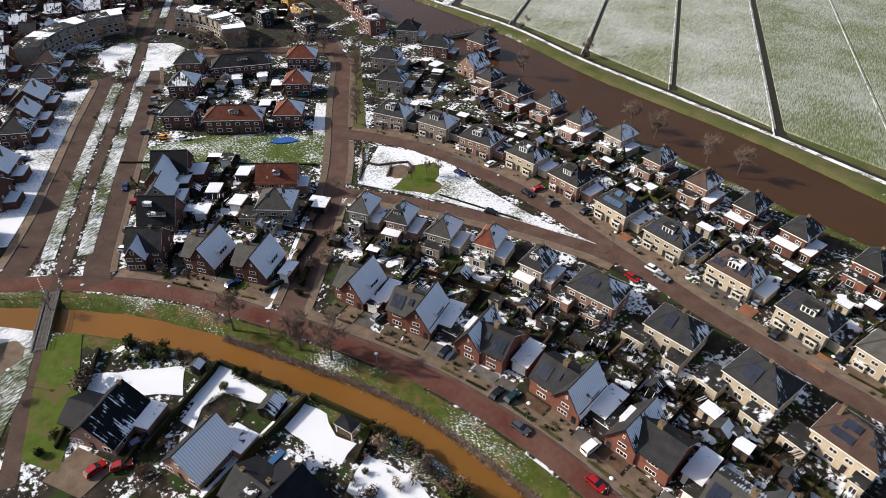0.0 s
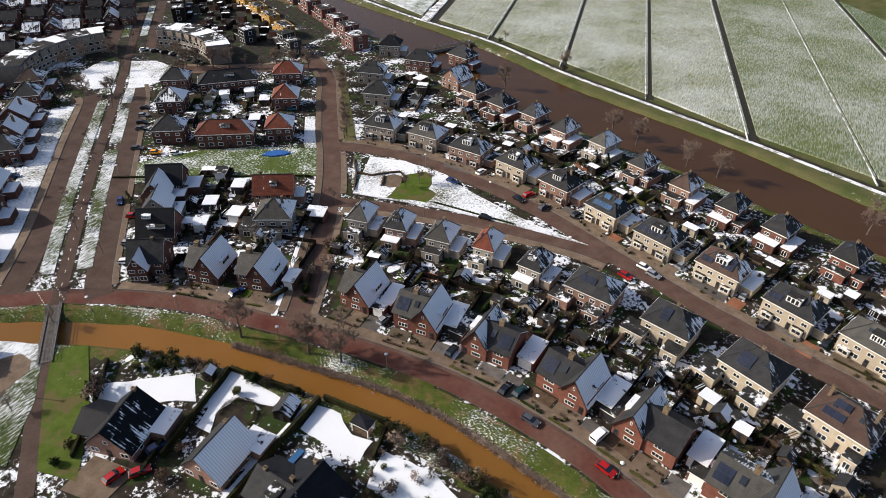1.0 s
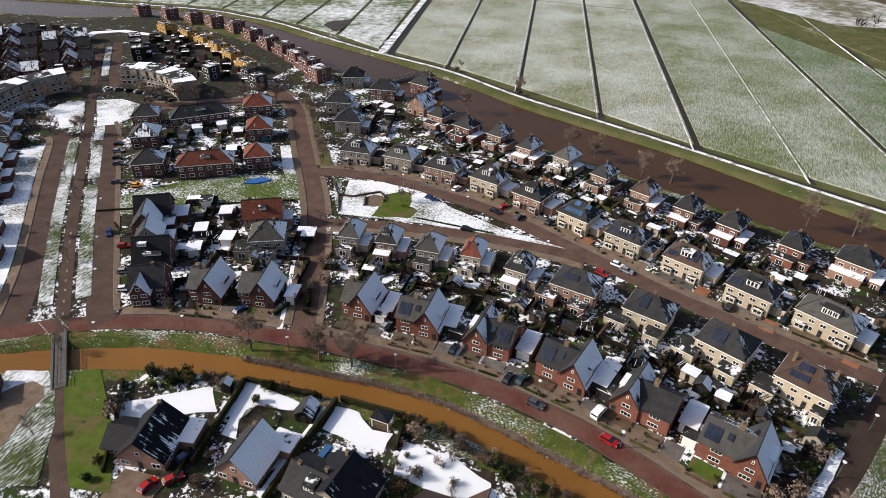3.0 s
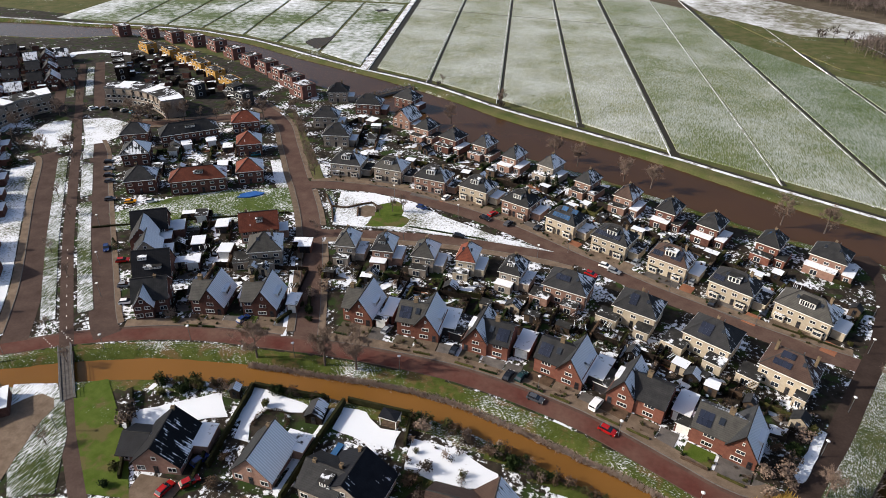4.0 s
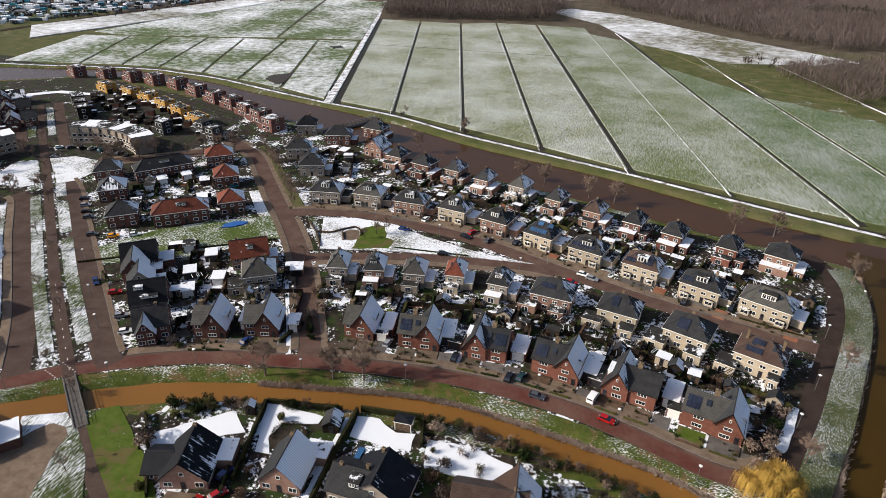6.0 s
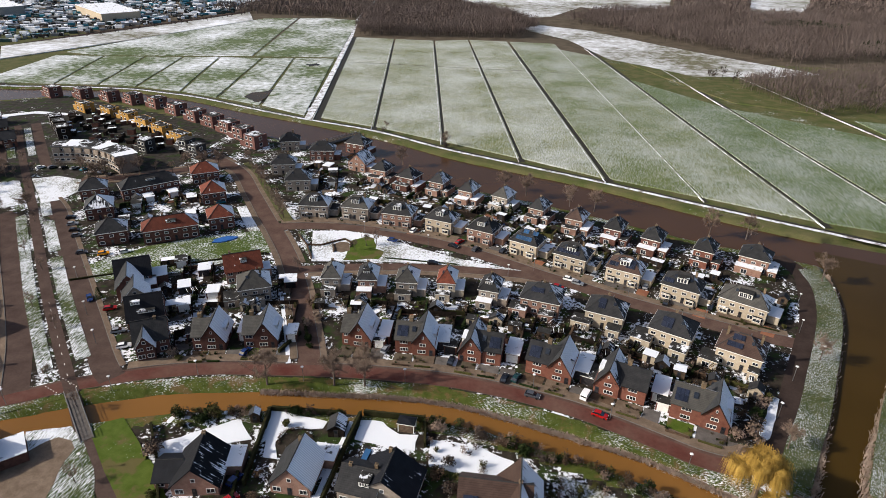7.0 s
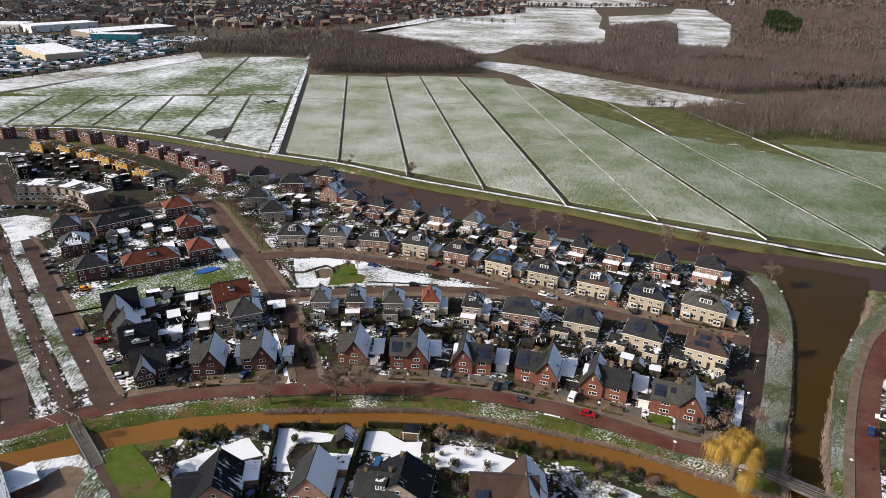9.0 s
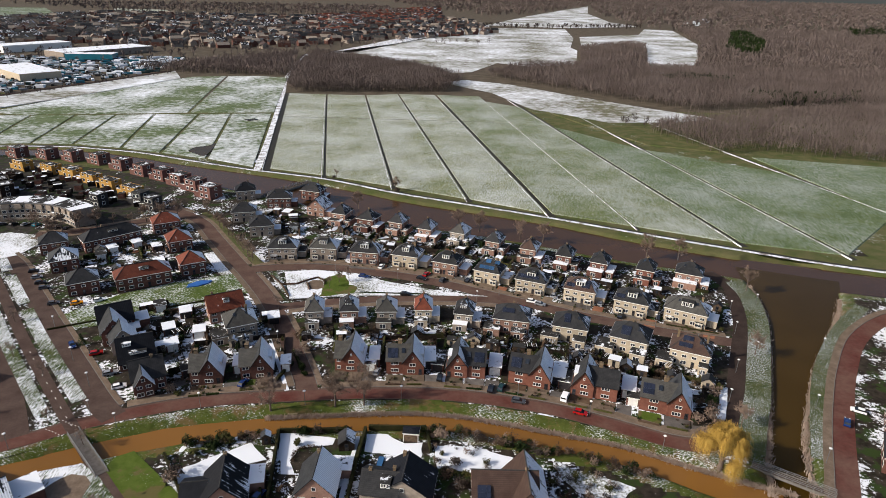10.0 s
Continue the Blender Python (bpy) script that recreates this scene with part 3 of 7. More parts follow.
patch("lawn_white_one", [(-54.4, 91.2), (-55.8, 94.8), (-50.2, 98.8), (-42.5, 104.7), (-37.8, 99.9), (-42.1, 97.7), (-45, 95.5)], 0.1, M_SNOWLAWN, "garden lawn under clean snow", "lawn", 0.4)
patch("lawn_white_two", [(-33.7, 96), (-36.1, 102.9), (-37.1, 107.9), (-34.4, 108.2), (-25.3, 107.1), (-25.4, 105), (-31.8, 103.7), (-33.1, 99.6), (-31, 96.1)], 0.1, M_SNOWLAWN, "garden lawn under clean snow", "lawn", 0.4)
patch("lawn_white_three", [(-18.2, 103.4), (-18.7, 108.8), (-16, 109.2), (-14.1, 108.8), (-10.1, 106.3), (-6.7, 106.9), (-6.3, 102.9), (-10.7, 102.4), (-14.7, 103.3)], 0.1, M_SNOWLAWN, "garden lawn under clean snow", "lawn", 0.5)
patch("lawn_white_four", [(-4, 106), (4, 106.5), (12, 103.5), (14, 100.5), (5, 98.5), (-3, 99.5)], 0.1, M_SNOWLAWN, "garden lawn under clean snow", "lawn", 0.6)
patch("lawn_white_five", [(20, 102), (28, 100), (36, 96.5), (33, 93.5), (24, 95)], 0.1, M_PARK, "garden under broken snow", "lawn", 0.8)
patch("yard_west", [(-75.6, 92.1), (-74, 93.4), (-71.1, 93.1), (-69.2, 91.3), (-68.9, 88.2), (-66, 80), (-64, 74), (-78, 74), (-80, 84)], 0.13, M_PAVE, "paved yard with a turning circle", "pavement", 0.3)
patch("drive_near", [(-43.5, 78), (-36, 79), (-36, 85.5), (-44, 84.5)], 0.09, M_PAVE, "paved drive in front of a house", "drive")
k = Mesh()
strip(k, CANAL_ROAD[40:-26], -2.9, -4.4, -0.05, 0.06)
structure("verge_canal", k, M_BANK, "canal verge of grass with streaks of snow", "verge")
# dark garden ground, laid partly to stand for shade beside the loop road
patch("garden_corner", [(53.2, 116.6), (57.5, 115.6), (61, 118.6), (63.6, 124.5), (65.8, 131), (62, 133), (57.5, 127), (55.6, 122)], 0.16, M_GROUND, "planted garden corner behind the loop road, partly standing for shade", "garden", 0.3)
patch("snow_corner", [(60, 118), (61.2, 118.8), (63.9, 124.8), (66.2, 131.4), (64.9, 131.9), (62.4, 126), (59.4, 120)], 0.2, M_PARK, "strip of snow along a garden edge", "lawn", 0.3)
k = Mesh()
el = curve([(63.5, 108), (68, 117.5), (73.5, 128.5), (79.5, 142.5), (85, 155.5), (89.5, 168), (92.5, 182), (92, 193)], 2)
strip(k, el, 3.9, -1.9, -0.05, 0.07)
structure("verge_loop", k, M_BANKSNOW, "canal bank of grass streaked with snow", "verge")
el = curve([(125, 178), (113, 166), (102, 152.5), (92, 137.5), (84, 122), (77, 107)], 2)
k = Mesh()
strip(k, el, 1.8, -2.2, -0.05, 0.07)
structure("verge_far_bank", k, M_BANKSNOW, "far canal bank of grass streaked with snow", "verge")

# the fields beyond the wide canal: raised parcels with ditches between them
TOW = curve([(-480, 312), (-322, 329), (-289, 332.5), (-256, 338.5), (-222, 341), (-201, 338), (-182, 334.5), (-165, 329), (-141, 319.5), (-108, 307.5), (-66, 295), (-31, 277.5), (3, 264), (37, 250.5), (70, 236), (107, 221), (142, 208), (220, 188), (330, 150)], 4)
k = Mesh()
strip(k, TOW, -0.5, -2.0, -0.05, 0.06)
structure("path_towing", k, M_PATHSNOW, "snowy towing path along the wide canal", "path")
k = Mesh()
strip(k, TOW, 1.2, -0.3, -0.05, 0.03)
structure("ditch_towing", k, M_DITCH, "narrow dark ditch beside the towing path", "ditch")
k = Mesh()
strip(k, curve([(-104, 305), (-118, 372), (-135, 450), (-155, 540), (-176, 630), (-196, 760), (-204, 830)], 8), 1.8, -1.8, -0.05, 0.1)
structure("road_field", k, M_PATHSNOW, "snow-covered farm track between the fields", "track")


def parcel(name, ring, mat, label, z=0.35):
    k = Mesh()
    n = len(ring)
    inner = []
    c = (sum(p[0] for p in ring) / n, sum(p[1] for p in ring) / n)
    for x, y in ring:
        d = math.dist((x, y), c)
        inner.append((x + (c[0] - x) / d * 0.6, y + (c[1] - y) / d * 0.6))
    k.poly([(*p, z) for p in inner])
    for i in range(n):
        j = (i + 1) % n
        k.poly([(*ring[i], -0.05), (*ring[j], -0.05), (*inner[j], z), (*inner[i], z)])
    return structure(name, k, mat, label, "field")


def on(a, b, y):
    return a[0] + (b[0] - a[0]) * (y - a[1]) / (b[1] - a[1])


DITCHES = [((-99, 305), (-150, 535)), ((-67.8, 296), (-111, 507)), ((-31.7, 281), (-79, 510)), ((3.6, 266), (-50, 510)), ((38.1, 250), (-18.5, 512)), ((71, 238), (16, 520)), ((107.2, 224), (36, 530)), ((143, 215), (77, 500)), ((190, 262), (122, 480))]
GAP = (1.4, 0.6, 0.65, 0.7, 1.1, 0.2, 0.9, 0.7, 0.6)
for (p, q), g in zip(DITCHES, GAP):
    k = Mesh()
    strip(k, curve([p, q], 20), g + 0.5, -g - 0.5, -0.05, 0.06)
    structure("ditch", k, M_DITCH, "dark muddy ditch between two fields", "ditch")
    k = Mesh()
    strip(k, curve([p, q], 20), g + 1.0, g + 0.72, -0.05, 0.43)
    structure("ditch_edge", k, M_PATHSNOW, "thin line of snow along a ditch", "snow")
k = Mesh()
strip(k, curve([(-124, 439.8), (20, 439.8)], 20), 1.4, -1.6, -0.05, 0.055)
structure("ditch_cross", k, M_DITCH, "dark muddy ditch between two fields", "ditch")
for i in range(len(DITCHES) - 1):
    (a0, a1), (b0, b1) = DITCHES[i], DITCHES[i + 1]
    g, h = GAP[i], GAP[i + 1]
    cut = 440.0
    at = lambda l, y: on(*l, y)
    low = (a0[1] + 4, b0[1] + 4)
    green = i >= 5
    top = (534 if i < 3 else 545 if i < 5 else 520, 534 if i < 2 else 545 if i < 5 else 500)
    if i >= 6:
        top = (430 if i == 6 else 372, 372 if i == 6 else 330)
    mat = M_FIELDGREEN if i > 5 else M_FIELDMID if i > 3 else M_FIELD
    text = "green winter field dusted with snow" if green else "pale winter field dusted with snow"
    if i < 5:
        parcel("field_near", [(at((a0, a1), low[0]) + g, low[0]), (at((b0, b1), low[1]) - h, low[1]), (at((b0, b1), cut - 1) - h, cut - 1), (at((a0, a1), cut - 1) + g, cut - 1)], mat, text)
        parcel("field_far", [(at((a0, a1), cut + 0.6) + g, cut + 0.6), (at((b0, b1), cut + 0.6) - h, cut + 0.6), (at((b0, b1), top[1]) - h, top[1]), (at((a0, a1), top[0]) + g, top[0])], mat, text)
    else:
        parcel("field_long", [(at((a0, a1), low[0]) + g, low[0]), (at((b0, b1), low[1]) - h, low[1]), (at((b0, b1), top[1]) - h, top[1]), (at((a0, a1), top[0]) + g, top[0])], mat, text)
parcel("field_east", [(193, 240), (330, 190), (420, 300), (236, 348), (165, 362)], M_FIELDGREEN, "green winter field dusted with snow")
parcel("field_rough", [(40, 530), (62, 482), (82, 440), (112, 385), (150, 372), (172, 385), (100, 498), (60, 560)], M_ROUGHGRASS, "rough olive-brown pasture")
WEST = [((-107, 311), (-176, 622)), ((-137, 324), (-167, 450)), ((-166, 333), (-189, 450)), ((-192, 341), (-219, 445)), ((-222, 345.5), (-243, 440)), ((-246, 345), (-270, 440)), ((-271, 341), (-300, 440)), ((-318, 335), (-331, 440))]
for i in range(len(WEST) - 1):
    (a0, a1), (b0, b1) = WEST[i], WEST[i + 1]
    yc = 448 - 5 * i, 448 - 5 * (i + 1)
    parcel("field_meadow", [(on(b0, b1, b0[1]) + 0.8, b0[1]), (on(a0, a1, a0[1]) - 1, a0[1]), (on(a0, a1, yc[0]) - 1, yc[0]), (on(b0, b1, yc[1]) + 0.8, yc[1])], M_MEADOW, "wet green meadow with patches of snow", 0.3)
parcel("field_meadow", [(-328, 425), (-300, 420), (-197, 443), (-233, 622), (-262, 612), (-294, 528), (-312, 479)], M_MEADOW, "wet green meadow with patches of snow", 0.3)
parcel("field_meadow", [(-195, 443), (-138, 453), (-173, 622), (-205, 628), (-231, 622)], M_MEADOW, "wet green meadow with patches of snow", 0.3)
patch("pool_meadow", [(-153, 338), (-152, 347), (-147, 350), (-144, 357), (-141, 344), (-139.5, 328), (-143, 329)], 0.33, M_WATER2, "flooded hollow in a meadow", "puddle", 0.8)
patch("pool_meadow_far", [(-150, 424), (-144, 430), (-140, 425), (-145, 419)], 0.33, M_WATER2, "flooded hollow in a meadow", "puddle", 1.5)
k = Mesh()
k.poly([(x, y, 0.42) for x, y in ((-22, 618), (-11, 601), (22, 564), (50, 492), (74, 473), (101, 448), (152, 457), (186, 473), (138, 515), (91, 561), (40, 617), (-3, 638))])
structure("field_clearing", k, M_SNOWFIELD, "snowy clearing before the woods", "field")
k = Mesh()
strip(k, curve([(-420, 330), (-388, 420), (-368, 478), (-348, 526), (-326, 576), (-300, 646)], 8), 3.0, -3.0, -0.05, 0.3)
structure("road_works", k, M_DARKROAD, "dark road along a snowy embankment", "road")
patch("track_rail", [(-352, 392), (-330, 440), (-312, 478), (-294, 527), (-268, 598), (-280, 621), (-293, 644), (-319, 573), (-341, 524), (-360, 482), (-385, 430)], 0.6, M_SNOWFIELD, "snowy embankment along the meadows", "embankment")
for ring, mat in (([(-176, 866), (-110, 999), (-50, 1192), (24, 1396), (204, 1426), (187, 1191), (155, 1008), (159, 966), (130, 786), (71, 763), (36, 788), (5, 700), (-16, 687), (-43, 739), (-137, 848)], M_SNOWFIELD), ([(202, 1220), (332, 1314), (387, 1490), (439, 1457), (381, 1115), (301, 871), (269, 794), (242, 703), (194, 702), (278, 1040), (252, 1061), (169, 985)], M_SNOWFIELD), ([(38, 1492), (182, 1983), (347, 2466), (501, 2892), (381, 2186), (360, 1727), (393, 1567), (209, 1463)], M_SNOWFIELD), ([(500, 1669), (742, 2113), (680, 1909), (563, 1671)], M_SNOWFIELD), ([(591, 1263), (644, 1254), (612, 1200), (573, 1211)], M_SNOWFIELD), ([(-50, 1336), (-178, 866), (-180, 824), (-158, 843), (-39, 1196)], M_PATHSNOW), ([(-1500, 1650), (-1136, 1770), (-938, 1497), (-878, 1224), (-1150, 1180)], M_FIELDGREEN), ([(-1150, 1130), (-833, 1159), (-738, 1281), (-646, 1154), (-690, 1033), (-722, 1000), (-1000, 960)], M_PARK), ([(-980, 1825), (-815, 1809), (-768, 1638), (-882, 1639)], M_FIELD), ([(-2600, 2000), (-1500, 2300), (-1500, 3200), (-3000, 2900)], M_FIELDGREEN)):
    patch("field_distant", ring, 0.2, mat, "distant field under thin snow", "field")


# ---- houses ----
CACHE = {}
FAR_OFF = False


def window_data(w, h):
    """Frame and pane of a window, facing -y, with the sill line at its origin."""
    key = ("win", round(w, 2), round(h, 2))
    if key not in CACHE:
        f, t = Mesh(), 0.08
        for x0, x1, z0, z1 in ((0, w, 0, t), (0, w, h - t, h), (0, t, t, h - t), (w - t, w, t, h - t)):
            f.box(x0, x1, -0.07, 0.0, z0, z1)
        n = 1 if w > 0.9 else 0
        if w > 1.8:
            n = 2
        for i in range(n):
            x = w * (i + 1) / (n + 1)
            f.box(x - 0.035, x + 0.035, -0.065, 0.0, t, h - t)
        p = Mesh()
        p.box(t, w - t, -0.03, -0.005, t, h - t)
        CACHE[key] = f.data("window", [M_WHITE]), p.data("pane", [M_GLASS])
    return CACHE[key]


def window(parent, m, w, h):
    f, p = window_data(w, h)
    if FAR_OFF:
        key = ("both", round(w, 2), round(h, 2))
        if key not in CACHE:
            k = Mesh()
            k.box(0, w, -0.06, 0, 0, h, 0)
            k.box(0.12, w - 0.12, -0.07, -0.05, 0.12, h - 0.12, 1)
            CACHE[key] = k.data("window", [M_WHITE, M_GLASS])
        part("window", CACHE[key], None, parent, m=m)
        return
    part("pane", p, None, part("window", f, None, parent, m=m))


def door(parent, m, w=0.8, h=1.7, mat=None):
    key = ("door", w, h, mat.name if mat else "")
    if key not in CACHE:
        k = Mesh()
        k.box(0, w, -0.06, 0, 0, h)
        k.box(0.16, w - 0.16, -0.075, -0.06, h * 0.55, h - 0.2, 1)
        CACHE[key] = k.data("door", [mat or M_DOOR, M_GLASS])
    part("door", CACHE[key], None, parent, m=m)


def panel(parent, m, w=0.8, h=1.3, mat=None):
    key = ("solar", w, h, mat.name if mat else "")
    if key not in CACHE:
        k = Mesh()
        k.box(0, w, 0, h, 0, 0.05, 1, top=0)
        CACHE[key] = k.data("solar_panel", [mat or M_SOLAR, M_METAL])
    part("solar_panel", CACHE[key], None, parent, "dark solar panel", m=m)


def face(side, w, d, u, z):
    """The pose of a window at u along a side of a w by d house."""
    return {"F": pose(u, 0, z), "R": pose(w, u, z, rz=90), "B": pose(w - u, d, z, rz=180), "L": pose(0, d - u, z, rz=-90)}[side]


def slope(k, pts, th=0.16):
    """A roof slab with thickness from its upper face."""
    pts = [Vector(p) for p in pts]
    low = [p - Vector((0, 0, th)) for p in pts]
    k.poly(pts)
    k.poly(list(reversed(low)))
    for i in range(len(pts)):
        j = (i + 1) % len(pts)
        k.poly([low[i], low[j], pts[j], pts[i]])


def chimney(parent, x, y, z0, z1, s=0.7):
    k = Mesh()
    k.box(x - s / 2, x + s / 2, y - s / 2, y + s / 2, z0, z1)
    k.box(x - s / 2 - 0.06, x + s / 2 + 0.06, y - s / 2 - 0.06, y + s / 2 + 0.06, z1, z1 + 0.12)
    k.tube((x - 0.12, y, z1 + 0.1), (x - 0.12, y, z1 + 0.45), 0.1, 0.1, 6)
    part("chimney", k, M_CHIM, parent, "yellow-brown brick chimney")


def flat_box(parent, x0, x1, y0, y1, h, wall, top, name="extension"):
    k = Mesh()
    k.box(x0, x1, y0, y1, 0, h)
    e = part(name, k, wall, parent)
    k = Mesh()
    o = 0.1
    k.box(x0 - o, x1 + o, y0 - o, y1 + o, h, h + 0.14, 1, top=0)
    part("roof", k, [top, M_WHITE], e)
    return e


def dormer(parent, x0, x1, yf, z0, z1, yb, panes=3, rz=0.0, at=(0, 0)):
    """A flat-topped dormer whose front stands at yf and whose back runs into the roof at yb."""
    m = pose(at[0], at[1], 0, rz=rz)
    k = Mesh()
    k.box(x0, x1, yf, yb, z0, z1)
    d = part("dormer", k, M_WHITE, parent, "white boarded dormer", m)
    k = Mesh()
    k.box(x0 - 0.15, x1 + 0.15, yf - 0.2, yb, z1, z1 + 0.14)
    part("roof", k, M_FLAT, d)
    wd = (x1 - x0 - 0.3) / panes
    for i in range(panes):
        f, p = window_data(wd - 0.08, z1 - z0 - 0.35)
        part("window", f, None, d, m=pose(x0 + 0.15 + i * wd, yf, z0 + 0.2))
        part("pane", p, None, d, m=pose(x0 + 0.15 + i * wd, yf, z0 + 0.2))


def house(x, y, ang, w, d, eave, ridge, kind, wall, roof, label, over=0.45, base=0.0, windows="FRLB", dorm=(), solar=(), bays=(), ext=(), chim=(), snowbox=(), category="house", group="", porch=True, rows=2):
    """A house at its front left corner. kind: hip, gx (ridge along the front) or gy (gable to the front)."""
    h = thing("house", pose(x, y, base, rz=ang), label, category, group)
    eave, ridge = eave * 0.79, ridge * 0.825
    k = Mesh()
    if kind == "gy":
        k.side([(0, 0), (w, 0), (w, eave), (w / 2, ridge - 0.25), (0, eave)], 0, d)
    elif kind == "gx":
        pts = [(0, 0), (d, 0), (d, eave), (d / 2, ridge - 0.25), (0, eave)]
        k.poly([(w, a, b) for a, b in pts])
        k.poly([(0, a, b) for a, b in reversed(pts)])
        for i in range(5):
            (a, b), (c, e) = pts[i], pts[(i + 1) % 5]
            k.poly([(0, a, b), (0, c, e), (w, c, e), (w, a, b)])
    else:
        k.box(0, w, 0, d, 0, eave)
    part("wall", k, wall, h)
    r = Mesh()
    o = over
    if kind == "hip":
        g = Mesh()
        g.box(-o, w + o, -o, d + o, eave - 0.05, eave + 0.13)
        part("gutter", g, M_WHITE, h, "white gutter board")
        z = eave + 0.13
        o -= 0.04
        x0, x1, y0, y1 = -o, w + o, -o, d + o
        if w >= d:
            run = (d / 2 + o) * 0.95
            p, q = (x0 + run, d / 2, ridge), (x1 - run, d / 2, ridge)
            if run > (x1 - x0) / 2:
                p = q = (w / 2, d / 2, ridge)
            r.poly([(x0, y0, z), (x1, y0, z), q, p] if p != q else [(x0, y0, z), (x1, y0, z), q])
            r.poly([(x1, y0, z), (x1, y1, z), q])
            r.poly([(x1, y1, z), (x0, y1, z), p, q] if p != q else [(x1, y1, z), (x0, y1, z), p])
            r.poly([(x0, y1, z), (x0, y0, z), p])
        else:
            run = (w / 2 + o) * 0.95
            p, q = (w / 2, y0 + run, ridge), (w / 2, y1 - run, ridge)
            r.poly([(x0, y0, z), (x1, y0, z), p])
            r.poly([(x1, y0, z), (x1, y1, z), q, p])
            r.poly([(x1, y1, z), (x0, y1, z), q])
            r.poly([(x0, y1, z), (x0, y0, z), p, q])
        r.poly([(x0, y0, z), (x0, y1, z), (x1, y1, z), (x1, y0, z)])
        rp = part("roof", r, roof, h)
        c = Mesh()
        c.tube(Vector(p) + Vector((0, 0, 0.02)), Vector(q) + Vector((0.01, 0, 0.02)), 0.13, 0.13, 5)
        for cx, cy, e in ((x0, y0, p), (x1, y0, q if w >= d else p), (x1, y1, q), (x0, y1, p if w >= d else q)):
            c.tube((cx, cy, z), e, 0.11, 0.11, 4)
        part("ridge_tiles", c, M_FLATDARK, rp)
    else:
        half = (w if kind == "gy" else d) / 2
        g = (ridge - eave) / half
        zo = eave - g * o
        e2 = 0.3
        if kind == "gy":
            slope(r, [(w + o, -e2, zo), (w + o, d + e2, zo), (w / 2, d + e2, ridge), (w / 2, -e2, ridge)])
            slope(r, [(-o, d + e2, zo), (-o, -e2, zo), (w / 2, -e2, ridge), (w / 2, d + e2, ridge)])
        else:
            slope(r, [(-e2, -o, zo), (w + e2, -o, zo), (w + e2, d / 2, ridge), (-e2, d / 2, ridge)])
            slope(r, [(w + e2, d + o, zo), (-e2, d + o, zo), (-e2, d / 2, ridge), (w + e2, d / 2, ridge)])
        rp = part("roof", r, roof, h)
        c = Mesh()
        if kind == "gy":
            c.tube((w / 2, -e2, ridge), (w / 2, d + e2, ridge), 0.13, 0.13, 5)
        else:
            c.tube((-e2, d / 2, ridge), (w + e2, d / 2, ridge), 0.13, 0.13, 5)
        part("ridge_tiles", c, M_FLATDARK, rp)
    for s in windows:
        span = w if s in "FB" else d
        n = max(2, int(span / 2.3)) if s in "FB" else 2
        for lvl in range(rows):
            z = 0.55 + 2.0 * lvl
            if z + 1.0 > eave + (0.5 if (kind == "gy" and s in "FB") else 0):
                continue
            for i in range(n):
                if porch and s == "F" and lvl == 0 and i == n // 2:
                    continue
                wd = (1.35 if s in "FB" else 0.75) * (1.1 if lvl == 0 else 0.9)
                window(h, face(s, w, d, span * (i + 0.5) / n - wd / 2, z), wd, 1.1 if lvl == 0 else 0.85)
        if kind == "gy" and s in "FB":
            window(h, face(s, w, d, w / 2 - 0.4, min(eave + 0.7, ridge - 2.2)), 0.8, 0.85)
    if porch:
        n = max(2, int(w / 2.3))
        door(h, pose(w * (n // 2 + 0.5) / n - 0.5, 0, 0.02))
    run = (ridge - eave) / (d / 2 + over)
    tilt = math.degrees(math.atan(run))
    for u, v, nx_, ny_, mat in solar:
        for i in range(nx_):
            for j in range(ny_):
                yy = v + j * 1.33 * math.cos(radians(tilt))
                panel(h, pose(u + i * 0.83, yy, eave + 0.22 + run * (yy + over), rx=tilt), mat=mat)
    for x0, x1, z1, yf in dorm:
        z1 *= 0.86
        dormer(h, x0, x1, yf, eave + run * (yf + over) - 0.1, z1, yf + (z1 - eave) / max(run, 0.2) - over + 0.3, 3)
    if kind == "hip" and not FAR_OFF:
        for fx in (0.3, 0.72):
            k = Mesh()
            k.box(-0.3, 0.3, -0.42, 0.42, 0, 0.08, 0, top=1)
            yy = d * 0.3
            part("roof_window", k, [M_METAL, M_GLASS], h, m=pose(w * fx, yy, eave + 0.16 + run * (yy + over), rx=tilt))
        k = Mesh()
        k.tube((w * 0.62, d * 0.62, ridge - 1.6), (w * 0.62, d * 0.62, ridge + 0.1), 0.1, 0.1, 6)
        part("flue_pipe", k, M_METAL, h)
    for bx in bays:
        e = flat_box(h, bx, bx + 2.1, -0.6, 0, 1.75, wall, M_FLAT, "bay_window")
        f, p = window_data(1.8, 0.95)
        part("window", f, None, e, m=pose(bx + 0.15, -0.6, 0.55))
        part("pane", p, None, e, m=pose(bx + 0.15, -0.6, 0.55))
    for x0, x1, y0, y1, hh, top in ext:
        hh *= 0.8
        e = flat_box(h, x0, x1, y0, y1, hh, wall, top)
        if y0 < 0:
            f, p = window_data(min(1.6, (x1 - x0) * 0.5), 1.45)
            part("window", f, None, e, m=pose(x0 + (x1 - x0) * 0.25, y0, 0.15))
            part("pane", p, None, e, m=pose(x0 + (x1 - x0) * 0.25, y0, 0.15))
    for cx, cy in chim:
        chimney(h, cx, cy, eave, ridge + 0.3, 0.55)
    return h


M_FLATDARK = plain("ridge_tile", (0.04, 0.04, 0.042), (0.075, 0.072, 0.07), 2.0, 0.7, 0.2, 0.2)


